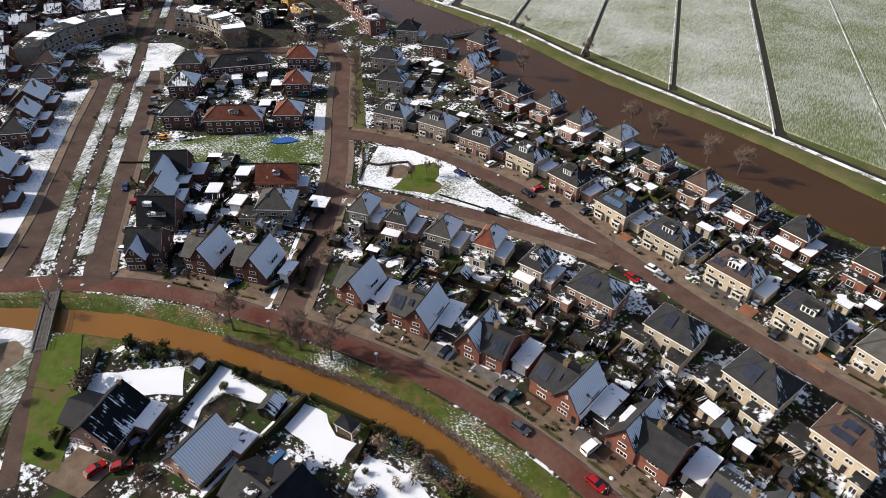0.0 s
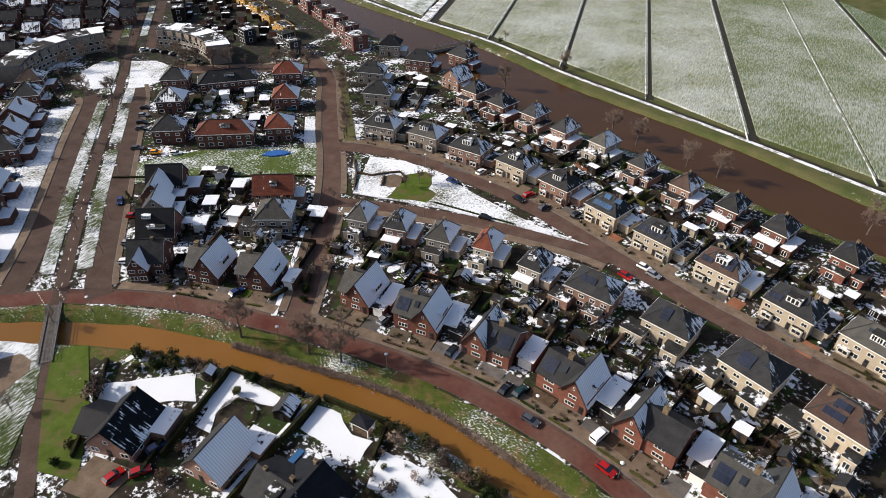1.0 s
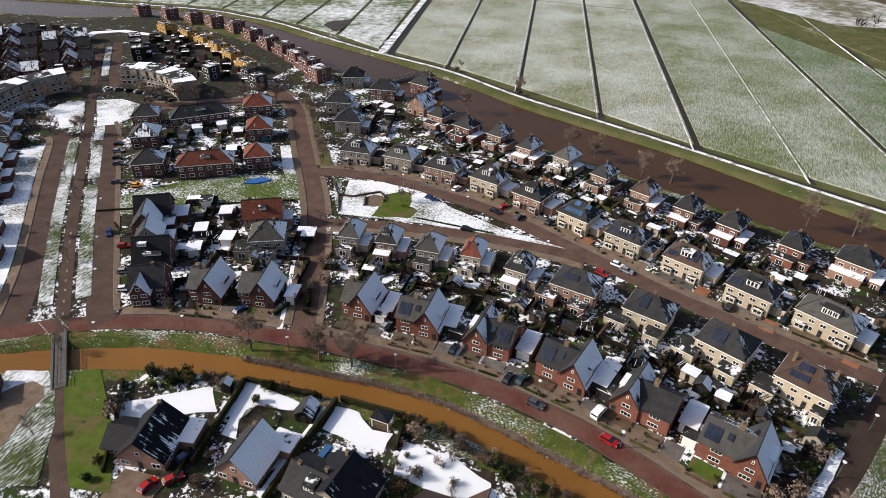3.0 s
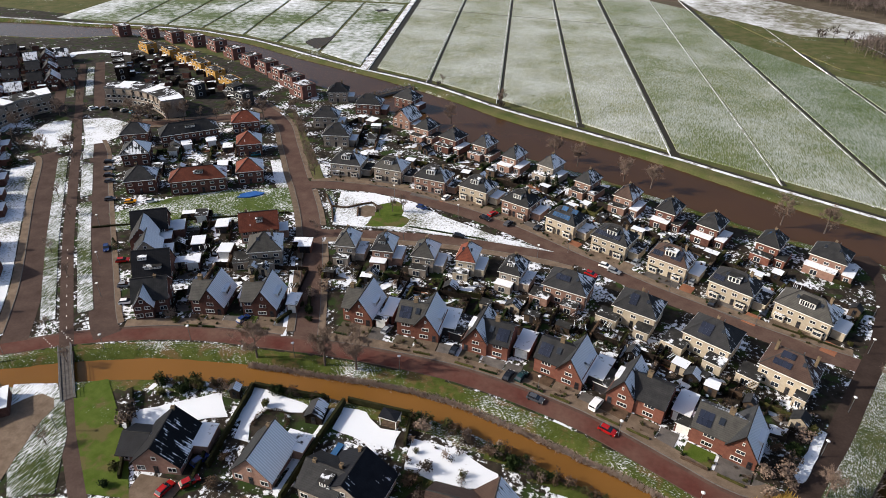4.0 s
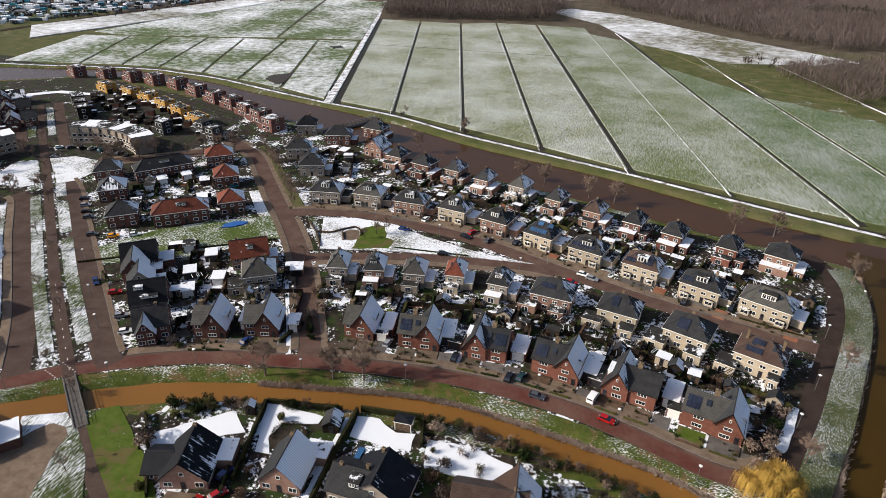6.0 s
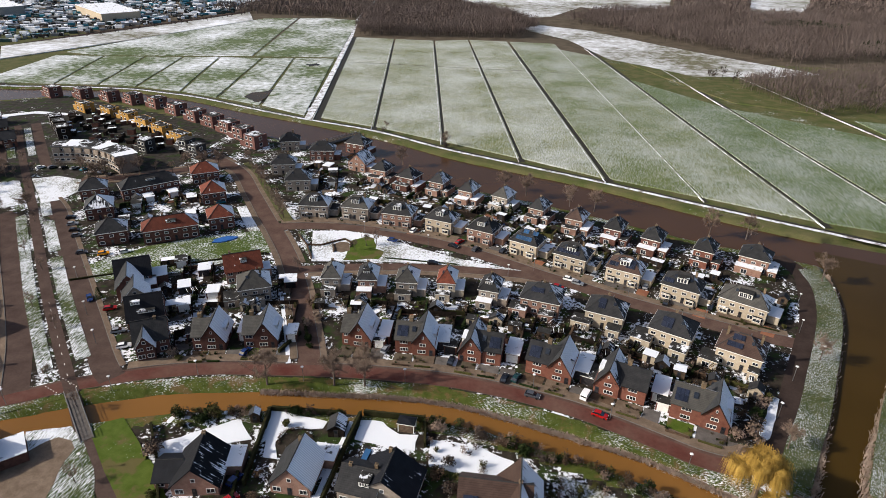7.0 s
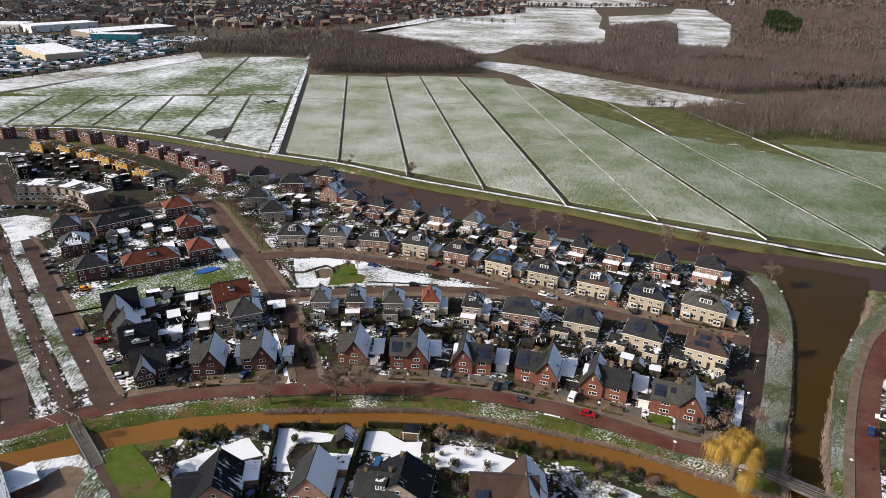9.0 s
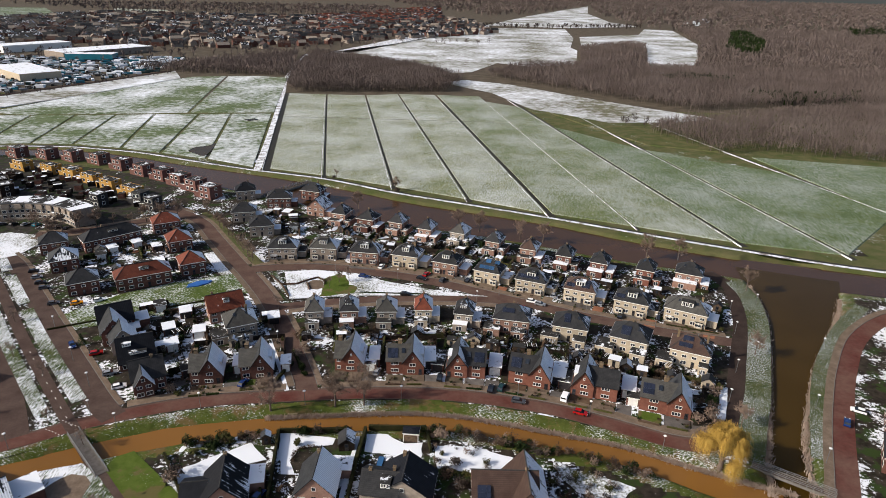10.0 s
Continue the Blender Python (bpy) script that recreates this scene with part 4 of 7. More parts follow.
def garage(x, y, ang, w, d, h, wall, top, label="garage with a flat roof beside a house"):
    g = thing("garage", pose(x, y, 0, rz=ang), label, "garage", "garages")
    k = Mesh()
    k.box(0, w, 0, d, 0, h)
    part("wall", k, wall, g)
    k = Mesh()
    k.box(-0.12, w + 0.12, -0.12, d + 0.12, h, h + 0.2, 1, top=0)
    part("roof", k, [top, M_WHITE], g)
    k = Mesh()
    for i in range(5):
        k.box(0.3, w - 0.3, -0.05, 0, 0.05 + i * 0.42, 0.44 + i * 0.42)
    part("garage_door", k, M_DOOR if random.random() < 0.5 else M_WHITE, g)
    return g


def gabled_brick(x, y, ang, w=10.4, flip=False, wing=True, solar=True, label="", roof=None, roofwing=None):
    """Red brick house: a tall gable towards the street and a wing whose roof looks at the street."""
    h = thing("house", pose(x, y, 0, rz=ang), label, "house", "brick houses along the canal")
    gw = 5.2 if w > 9 else 5.0
    d, top = 8.2, 7.1
    X_ = (lambda a: w - a) if flip else (lambda a: a)
    x0 = w - gw
    xm = x0 + gw * 0.46
    roof, roofwing = roof or M_TILESNOW, roofwing or M_TILEGREY

    def ring(pts):
        pts = [(X_(a), b) for a, b in pts]
        return list(reversed(pts)) if flip else pts

    k = Mesh()
    k.side(ring([(x0, 0), (w, 0), (w, 2.8), (xm, top - 0.25), (x0, 3.8)]), 0, d)
    part("wall", k, M_RED if ang < 10 else M_DARKBRICK, h)
    r = Mesh()
    a = [(w + 0.35, -0.3, 2.25), (w + 0.35, d + 0.3, 2.25), (xm, d + 0.3, top), (xm, -0.3, top)]
    b = [(x0 - 0.3, d + 0.3, 3.4), (x0 - 0.3, -0.3, 3.4), (xm, -0.3, top), (xm, d + 0.3, top)]
    for pts in (a, b):
        pts = [(X_(p), q, z) for p, q, z in pts]
        slope(r, list(reversed(pts)) if flip else pts)
    rp = part("roof", r, roof, h)
    c = Mesh()
    c.tube((X_(xm), -0.3, top), (X_(xm), d + 0.3, top), 0.13, 0.13, 5)
    part("ridge_tiles", c, M_FLATDARK, rp)
    bx = Mesh()
    bx.side(ring([(x0 - 0.35, 3.25), (x0 - 0.2, 3.25), (xm, top - 0.32), (w + 0.25, 2.1), (w + 0.4, 2.1), (xm, top - 0.02)]), -0.36, -0.3)
    part("barge_board", bx, M_DARKWOOD, h)
    mid = (x0 + w) / 2
    for u, z, ww, hh in ((mid - 1.5, 0.6, 1.9, 0.95), (mid - 1.0, 2.5, 1.5, 0.85), (xm - 0.2, 4.6, 0.4, 0.7)):
        window(h, pose(X_(u) - (ww if flip else 0), 0, z), ww, hh)
    door(h, pose(X_(w - 1.35) - (1 if flip else 0), 0, 0.02))
    for yy, zz in ((2.2, 3.5), (5.6, 3.5)):
        window(h, face("R" if not flip else "L", w, d, yy, 0.8), 0.8, 1.0)
    # dormer on the outer slope
    k = Mesh()
    g = (top - 2.25) / (w + 0.35 - xm)
    lo, hi = sorted((X_(w - 0.2), X_(w - 1.9)))
    k.box(lo, hi, 3.0, 6.2, 2.9, 4.3)
    dm = part("dormer", k, M_WHITE, h, "white boarded dormer")
    k = Mesh()
    k.box(lo - 0.12, hi + 0.12, 2.85, 6.35, 4.3, 4.43)
    part("roof", k, M_FLATSNOW, dm)
    f, p = window_data(2.6, 0.9)
    m = pose(X_(w - 0.2), 3.3, 3.15, rz=90) if not flip else pose(X_(w - 0.2), 5.9, 3.15, rz=-90)
    part("window", f, None, dm, m=m)
    part("pane", p, None, dm, m=m)
    if wing:
        ww, y0, y1, ev, rd = x0, 0.45, 7.6, 4.1, 6.6
        k = Mesh()
        lo, hi = sorted((X_(0), X_(x0 + 0.3)))
        pts = [(y0, 0), (y1, 0), (y1, ev), ((y0 + y1) / 2, rd - 0.25), (y0, ev)]
        k.poly([(hi, p, q) for p, q in pts])
        k.poly([(lo, p, q) for p, q in reversed(pts)])
        for i in range(5):
            (p, q), (s, t_) = pts[i], pts[(i + 1) % 5]
            k.poly([(lo, p, q), (lo, s, t_), (hi, s, t_), (hi, p, q)])
        part("wing_wall", k, M_RED if ang < 10 else M_DARKBRICK, h)
        r = Mesh()
        ym, gr = (y0 + y1) / 2, (rd - ev) / ((y1 - y0) / 2)
        lo, hi = sorted((X_(-0.25), X_(xm)))
        zo = ev - gr * 0.45
        slope(r, [(lo, y0 - 0.45, zo), (hi, y0 - 0.45, zo), (hi, ym, rd), (lo, ym, rd)])
        slope(r, [(hi, y1 + 0.45, zo), (lo, y1 + 0.45, zo), (lo, ym, rd), (hi, ym, rd)])
        part("wing_roof", r, roofwing, h)
        for z, hh in ((0.6, 0.95), (2.6, 0.85)):
            wd = min(1.9, ww - 1.0)
            window(h, pose(X_(ww / 2 - wd / 2) - (wd if flip else 0), y0, z), wd, hh)
        tl = math.degrees(math.atan(gr))
        if solar:
            for i in range(3):
                for j in range(2):
                    yy = y0 + 0.35 + j * 1.33 * math.cos(radians(tl))
                    xx = X_(0.35 + i * 0.83) - (0.8 if flip else 0)
                    panel(h, pose(xx, yy, ev + 0.08 + gr * (yy - y0), rx=tl))
            yy = y0 + 1.4
            xx = X_(3.7) - (0.9 if flip else 0)
            k = Mesh()
            k.box(0, 0.9, 0, 1.3, 0, 0.1, 0, top=1)
            part("roof_window", k, [M_METAL, M_GLASS], h, m=pose(xx, yy, ev + 0.1 + gr * (yy - y0), rx=tl))
        chimney(h, X_(x0 - 0.9), ym + 0.3, rd - 0.9, rd + 0.9, 0.9)
    return h


# brick houses along the canal road, from the cross street eastwards and west of it
BRICK = ((-62.9, 123.3, 14, 7.3), (-51.9, 126.4, 14, 7.6), (-30.1, 131.9, 2, 6.9), (-17.2, 131.4, 3, 9.3), (-2.5, 131.5, -4, 9.6), (12.7, 129.9, -13, 10.2), (27.4, 126.4, -16, 10.6), (42.3, 121.3, -16, 11.2))
gabled_brick(*BRICK[0], wing=True, solar=False, label="brown brick house with a tall gable and snowed roof")
gabled_brick(*BRICK[1], wing=True, solar=False, label="brown brick corner house with a tall gable")
gabled_brick(*BRICK[2], wing=True, solar=False, label="red brick house with a tall gable and snowed roof", roofwing=M_TILEGREY)
gabled_brick(*BRICK[3], label="red brick house with solar panels on its wing")
gabled_brick(*BRICK[4], flip=True, roof=M_TILE, roofwing=M_TILE, label="red brick house with a dark tiled roof")
gabled_brick(*BRICK[5], roofwing=M_TILE, label="red brick house with dark solar panels")
gabled_brick(*BRICK[6], flip=True, roof=M_TILE, roofwing=M_TILE, solar=False, label="red brick house with white dormers and a dark roof")
gabled_brick(*BRICK[7], label="red brick corner house with a wide solar roof")
for x, y, a, w, d, top in ((-54.6, 129, 15, 3.0, 6.5, M_FLATSNOW), (-43.2, 130.5, 13, 2.4, 5, M_FLATSNOW), (-21.9, 134.2, 5, 2.6, 7, M_FLATSNOW), (-8.4, 134.5, 4, 3.3, 7.5, M_FLATSNOW), (8.0, 133.2, -6, 3.2, 7, M_FLATSNOW), (23.2, 130.2, -15, 3.2, 7.5, M_FLATSNOW), (39.2, 126.0, -16, 3.2, 7, M_FLATSNOW), (-6.2, 133.8, -6, 3.0, 7.5, M_FLAT), (24.7, 128.8, -16, 3.2, 6, M_FLAT), (39.9, 123.2, -14, 2.8, 5, M_FLAT), (-22.6, 132.5, 3, 2.6, 5, M_FLAT)):
    garage(x, y, a, w, d - 0.6, 2.3 if top == M_FLATSNOW else 2.05, M_DARKBRICK, top, "brick garage under snow" if top == M_FLATSNOW else "brick garage with a dark flat roof")

# hipped houses of the row behind, backs to the canal
B = "cream hipped houses"
for x, y, a, w, wl, rf, txt in ((-42.5, 153.8, 10, 4.8, M_GREYBRICK, M_TILEGREY, "pale brick house with a pyramid roof half under snow"), (-33.0, 154.9, 9, 4.9, M_PINK, M_TILE, "pinkish brick house with a dark pyramid roof"), (-22.8, 155.6, 5, 5.4, M_GREYBRICK, M_TILEGREY, "pale brick house with a grey pyramid roof"), (-12.1, 157.5, 3, 4.6, M_CREAM, M_TILERED, "cream brick house with an orange-red roof"), (-1.0, 156.3, -7, 5.0, M_GREYBRICK, M_TILE, "pale brick house with a dark roof and small dormer")):
    house(x, y, a, w, 6.7, 5.4, 9.0, "hip", wl, rf, txt, group=B, over=0.4, ext=((-0.2, w * 0.75, -2.3, 0, 2.6, random.choice([M_FLAT, M_FLATSNOW])), (w, w + 2.3, 0.5, 6.2, 2.6, M_FLATSNOW)), chim=((w * 0.5, 4.2),), dorm=((w * 0.3, w * 0.65, 7.6, 0.9),) if rf is M_TILE else ())
house(9.9, 154.6, -10, 9.8, 7.6, 5.3, 9.0, "hip", M_PINK, M_TILE, "pinkish brick semi-detached house with a dark hipped roof", group=B, over=0.4, ext=((-2.4, 2.0, -2.6, 1.2, 2.7, M_FLAT), (5.2, 8.8, -2.8, 0, 2.7, M_FLAT)), chim=((5.0, 4.4),), solar=((2.2, 1.4, 4, 1, None),))
house(26.0, 151.9, -15, 9.1, 7.3, 5.3, 9.0, "hip", M_CREAM, M_TILE, "cream brick semi-detached house with a dark hipped roof", group=B, over=0.4, ext=((-2.8, 1.8, -2.8, 1.0, 2.7, M_FLAT), (5.8, 9.0, -3.2, 0.5, 2.9, M_FLAT)), chim=((4.6, 4.4),), solar=((2.8, 0.8, 2, 2, None),))
house(40.7, 147.5, -23, 9.5, 8.0, 5.3, 9.1, "hip", M_CREAM, M_TILE, "cream brick semi-detached house with solar panels and a dark roof", group=B, over=0.4, ext=((-3.2, 1.4, -3.2, 2.0, 2.7, M_FLAT), (5.8, 9.6, -3.4, 0.3, 2.9, M_FLAT)), chim=((4.7, 4.6),), solar=((2.4, 0.6, 3, 2, None),))
house(54.9, 142.1, -23, 9.6, 7.6, 5.5, 9.0, "hip", M_CREAM, M_TILEBROWN, "cream brick corner house with a brown hipped roof", group=B, over=0.4, ext=((-3.0, 1.2, -3.0, 1.6, 2.7, M_FLAT), (7.4, 9.6, -2.4, 0.0, 2.8, M_FLAT)), chim=((1.2, 4.6), (8.4, 4.6)), solar=((1.8, 0.6, 4, 1, None), (2.6, 2.2, 3, 1, None)))

# cream semi-detached houses facing the middle street
CROW = "cream houses on the middle street"
for x, y, a, w, wl, rf, txt, so in ((-66.1, 197.5, 6, 9.6, M_GREYBRICK, M_TILE, "grey brick semi-detached house with dark hipped roof", ()), (-52.0, 199.3, -2, 9.1, M_GREYBRICK, M_TILEGREY, "grey brick house with a grey hipped roof", ()), (-37.8, 197.3, -5, 9.9, M_PINK, M_TILE, "pink brick semi-detached house with dark roof", ()), (-23.2, 196.3, -14, 9.0, M_CREAM, M_TILE, "cream house with white bays and dark roof", ()), (-9.1, 191.8, -18, 8.5, M_PINK, M_TILE, "pale pink brick house with a dark hipped roof", ()), (4.6, 186.3, -21, 8.6, M_CREAM, M_TILE, "cream house with blue solar panels on a dark roof", ((1.6, 0.4, 6, 1, M_SOLARBLUE), (3.2, 2.2, 2, 1, M_SOLARBLUE), (6.2, 2.2, 2, 1, M_SOLARBLUE))), (17.7, 180.6, -20, 9.4, M_CREAM, M_TILE, "cream house with black solar panels on a dark roof", ((0.6, 0.3, 8, 1, None),)), (32.2, 175.3, -20, 9.4, M_CREAM, M_TILEBROWN, "cream house with a brown hipped roof and solar panels", ((0.6, 0.3, 3, 1, None), (5.0, 0.5, 3, 2, None))), (46.2, 169.0, -23, 9.7, M_CREAM, M_TILE, "cream house with a white dormer and dark roof", ((0.4, 0.3, 3, 1, None),)), (60.0, 165.1, -26, 11.6, M_CREAM, M_TILEGREY, "long cream corner house with a grey hipped roof", ())):
    dm = ((w * 0.36, w * 0.64, 7.9, 1.0),) if not so or so[0][2] == 3 or so[0][2] == 8 else ()
    house(x, y, a, w, 7.0, 5.3, 8.9, "hip", wl, rf, txt, group=CROW, over=0.4, bays=(0.7, w - 2.9), dorm=dm, solar=so, chim=((w - 2.2, 4.2),), ext=((w + 0.2, w + 2.8, 2.0, 7.2, 2.6, random.choice([M_FLATSNOW, M_FLATSNOW, M_FLAT])),))

# dark hipped houses along the wide canal
DROW = "hipped houses along the wide canal"
house(-63.5, 243.0, -15, 7.6, 7.4, 5.0, 9.0, "gy", M_PINK, M_TILE, "pink brick house with a wide snowed gable roof", group=DROW, ext=((7.6, 10, 1, 6, 2.7, M_FLATSNOW),))
for x, y, a, w, wl, rf, so, txt in ((-51.7, 234.8, -16, 5.9, M_PINK, M_TILE, 1, "pink brick house with a dark pyramid roof"), (-40.7, 229.8, -19, 6.8, M_DARKBRICK, M_TILE, 0, "brown brick house with a dark pyramid roof"), (-28.0, 227.2, -18, 5.5, M_PINK, M_TILE, 2, "pink brick house with blue panels on its roof"), (-16.3, 221.3, -18, 5.1, M_PINK, M_TILE, 0, "pinkish brick house with a dark pyramid roof"), (-4.1, 218.8, -22, 5.6, M_GREYBRICK, M_TILEGREY, 0, "pale house with twin chimneys on a grey roof"), (8.8, 211.2, -22, 5.1, M_PINK, M_TILE, 0, "pinkish brick house with a brown-black roof"), (20.9, 205.3, -20, 5.5, M_PINK, M_TILEBROWN, 0, "brick house with a brown pyramid roof"), (32.9, 200.4, -20, 5.2, M_DARKBRICK, M_TILE, 0, "brown brick house with patches of snow on its roof"), (43.7, 195.8, -23, 5.6, M_DARKBRICK, M_TILE, 0, "brown brick house with a black flat extension"), (58.1, 191.1, -23, 5.4, M_RED, M_TILE, 2, "red brick house with blue solar panels on the roof"), (70.4, 189.7, -23, 8.0, M_PINK, M_TILE, 0, "pale pink brick house with a dark hipped roof")):
    house(x, y, a, w, 7.0, 5.4, 8.9, "hip", wl, rf, txt, group=DROW, over=0.4, porch=False, ext=((-0.3, w * 0.85, -2.6, 0, 2.7, random.choice([M_FLAT, M_FLAT, M_FLATSNOW])), (w, w + 2.4, -1.2, 5.5, 2.6, random.choice([M_FLAT, M_FLATSNOW]))), chim=((w * 0.5, 3.9),), solar=((1.4, 0.7, 3, 1, M_SOLARBLUE), (1.8, 1.7, 2, 1, M_SOLARBLUE)) if so == 2 else ())
for x, y, a, w, d, wl, rf, kd in ((-90.5, 231.5, 15, 10, 8, M_GREYBRICK, M_TILE, "hip"), (-78.9, 217.2, 15, 10, 9, M_GREYBRICK, M_TILE, "hip"), (-82, 250, 10, 11, 8, M_DARKBRICK, M_TILE, "hip"), (-71, 263, -15, 10, 8, M_DARKBRICK, M_TILE, "hip"), (-98, 258, 20, 9, 8, M_GREYBRICK, M_TILENAVY, "hip")):
    house(x, y, a, w * 0.88, d * 0.85, 5.2, 8.8, kd, wl, rf, "detached brick house with a large dark hipped roof", group="houses by the canal bridge", ext=((w * 0.88, w * 0.88 + 2.4, 1, 6, 2.7, M_FLATSNOW),), chim=((w * 0.6, 5),))

# the block between the avenue and the cross street
BLK = "houses in the block by the avenue"
house(-74.3, 118.8, 31, 7.2, 6.8, 5.2, 9.0, "gx", M_DARKBRICK, M_TILE, "brown brick corner house with a dark roof", group=BLK, chim=((5, 3.4),))
house(-72.9, 117.3, 31, 3.8, 4.2, 4.8, 7.9, "gy", M_DARKBRICK, M_TILESNOW, "front gable wing of a brown brick house", group=BLK, porch=False, windows="F")
house(-82.2, 127.9, 29, 8.2, 7.4, 3.4, 9.0, "gx", M_DARKBRICK, M_TILENAVY, "house with a deep glossy black roof", group=BLK, dorm=((2.6, 6.4, 5.2, 0.6), (1.2, 3.2, 7.4, 2.1)), chim=())
house(-87.6, 134.6, 33, 6.0, 6.0, 5.0, 8.6, "gy", M_GREYBRICK, M_TILESNOW, "pale house with a snow-covered gable roof", group=BLK, ext=((6.0, 8.6, 0.5, 5.5, 2.8, M_FLATSNOW),))
house(-95.4, 143.2, 33, 8.6, 7.0, 5.2, 9.4, "gx", M_DARKBRICK, M_TILENAVY, "brown brick house with a black roof", group=BLK, ext=((8.6, 12.4, 0.5, 6.0, 3.0, M_FLATSNOW),))
house(-92.2, 138.6, 33, 6.2, 7.5, 5.2, 9.2, "gy", M_DARKBRICK, M_TILESNOW, "brown brick gable wing with snow on its roof", group=BLK, porch=False, ext=((6.2, 9.4, 2.0, 7.0, 3.0, M_FLATSNOW),))
house(-69.1, 152.3, 31, 9.6, 6.8, 5.2, 9.0, "gx", M_PINK, M_TILERED, "house with a bright red tiled roof", group=BLK, dorm=((4.2, 5.8, 7.2, 1.1),), chim=((1.8, 4.2),), ext=((9.6, 12.0, 1, 5.5, 2.8, M_FLATSNOW),))
house(-61.0, 143.6, 28, 7.8, 7.8, 5.4, 9.2, "hip", M_GREYBRICK, M_TILEGREY, "pale brick house with a grey pyramid roof", group=BLK, ext=((-4.0, 0, -1, 4, 2.8, M_FLAT), (0, 6, -2.5, 0, 2.8, M_FLAT)), chim=((5.8, 4.0),))
FAR_OFF = True
# houses round the court north of the green
CRT = "terraced houses north of the green"
for x, y, a, w, d, rg, kd, wl, rf, txt in ((-117.0, 164.9, 33, 9.4, 9, 8.8, "hip", M_DARKBRICK, M_TILE, "dark brick end house with a dark hipped roof"), (-104.3, 169.0, 33, 17.6, 8.5, 8.6, "hip", M_DARKBRICK, M_TILERED, "long brick terrace with a brown-red roof"), (-89.6, 181.6, 33, 8.4, 9, 8.8, "hip", M_DARKBRICK, M_TILERED, "brick end house with an orange-red roof"), (-101.5, 199.5, 33, 8.6, 9.5, 9.0, "hip", M_DARKBRICK, M_TILERED, "brick house with a red roof, one slope snowed"), (-114.6, 216.0, 33, 10.4, 9, 8.8, "hip", M_DARKBRICK, M_TILERED, "brick corner house with a red pyramid roof"), (-130.0, 197.0, 44, 21, 8.5, 8.6, "hip", M_DARKBRICK, M_TILE, "long dark brick terrace with a dark roof"), (-131.8, 180.2, 33, 9.0, 9.6, 9.0, "hip", M_DARKBRICK, M_TILESNOW, "dark brick house with a snowed roof"), (-143.8, 193.6, 33, 9.4, 8.6, 8.6, "hip", M_DARKBRICK, M_TILE, "dark brick end house with a snow patch on the roof")):
    house(x, y, a, w * 0.9, d * 0.85, 5.2, rg, kd, wl, rf, txt, group=CRT, over=0.4, chim=((w * 0.35, d * 0.55),), dorm=((w * 0.4, w * 0.55, 7.2, 1.4),) if w > 12 else ())
# west of the avenue
WST = "houses west of the avenue"
for x, y, a, w, d, kd, rf in ((-122.0, 112.0, 40, 9, 10, "gx", M_TILE), (-131, 120.5, 40, 8, 10, "gy", M_TILESNOW), (-146.5, 135.0, 40, 9, 9, "hip", M_TILE), (-154, 142.5, 40, 8, 8, "gy", M_TILESNOW), (-163.5, 149.5, 40, 10, 10, "gy", M_TILESNOW), (-174, 161.5, 40, 9, 9, "hip", M_TILE), (-184, 170.0, 40, 9, 9, "hip", M_TILEBROWN), (-139, 104, 40, 9, 9, "hip", M_TILE), (-150, 117, 40, 9, 9, "hip", M_TILE), (-166, 132, 40, 10, 9, "gx", M_TILE), (-180, 146, 40, 10, 9, "hip", M_TILE), (-196, 158, 40, 10, 9, "gx", M_TILESNOW), (-113, 100, 40, 9, 9, "hip", M_TILE)):
    house(x, y, a, w * 0.85, d * 0.85, 5.2, 8.9, kd, M_DARKBRICK, rf, "dark brick house beside the avenue, roof part snowed", group=WST, over=0.4, chim=((w * 0.6, d * 0.5),), ext=((w * 0.85, w * 0.85 + 2.8, 1, 6, 2.7, M_FLATSNOW),))
FAR_OFF = False
SOU = "houses south of the canal"
house(-45.3, 84.7, 13, 8.0, 8.9, 3.1, 7.7, "gy", M_PINK, M_TILENAVY, "brick house with a glossy black gable roof", group=SOU, ext=((8.0, 11.0, 4.4, 9.4, 2.7, M_FLATSNOW),), rows=1, chim=((4.0, 8.4),))
house(-49.2, 85.6, 13, 4.4, 6.2, 2.6, 4.6, "gx", M_PINK, M_TILENAVY, "low wing with a black roof", group=SOU, rows=1, porch=False, windows="F")
house(-29.0, 88.7, 1, 7.2, 8.3, 3.1, 7.7, "gy", M_PINK, M_TILESNOW, "brick bungalow with a steep snowed gable roof", group=SOU, ext=((5.0, 9.4, 6.7, 10.6, 2.7, M_FLATSNOW),), rows=1, chim=((3.4, 7.0),))
house(-17.0, 89.0, -5, 7.0, 7.0, 4.2, 6.8, "gx", M_GREYBRICK, M_TILE, "house with a dark roof and ochre chimneys", group=SOU, dorm=((3.8, 5.6, 6.0, 0.8),), chim=((1.4, 3.5), (5.8, 4.4)))
house(-14.4, 89.8, -5, 10.6, 7.6, 3.3, 7.6, "gy", M_GREYBRICK, M_TILENAVY, "house with a steep black roof and a snow patch", group=SOU, rows=1, chim=((4.6, 7.0),))
flat = thing("garden_room", pose(-15.6, 94.6, 0, rz=-5), "flat-roofed garden room with glass roof lights", "extension")
flat_box(flat, 0, 5.0, 0, 5.2, 2.6, M_GREYBRICK, M_FLAT, "room")
k = Mesh()
k.box(0.6, 1.7, 1.0, 4.4, 2.83, 2.98)
part("roof_light", k, M_SOLARBLUE, flat, "long blue glass roof light")
k = Mesh()
k.box(2.6, 3.5, 1.6, 3.2, 2.83, 2.95)
part("roof_light", k, M_WHITE, flat, "white framed roof light")
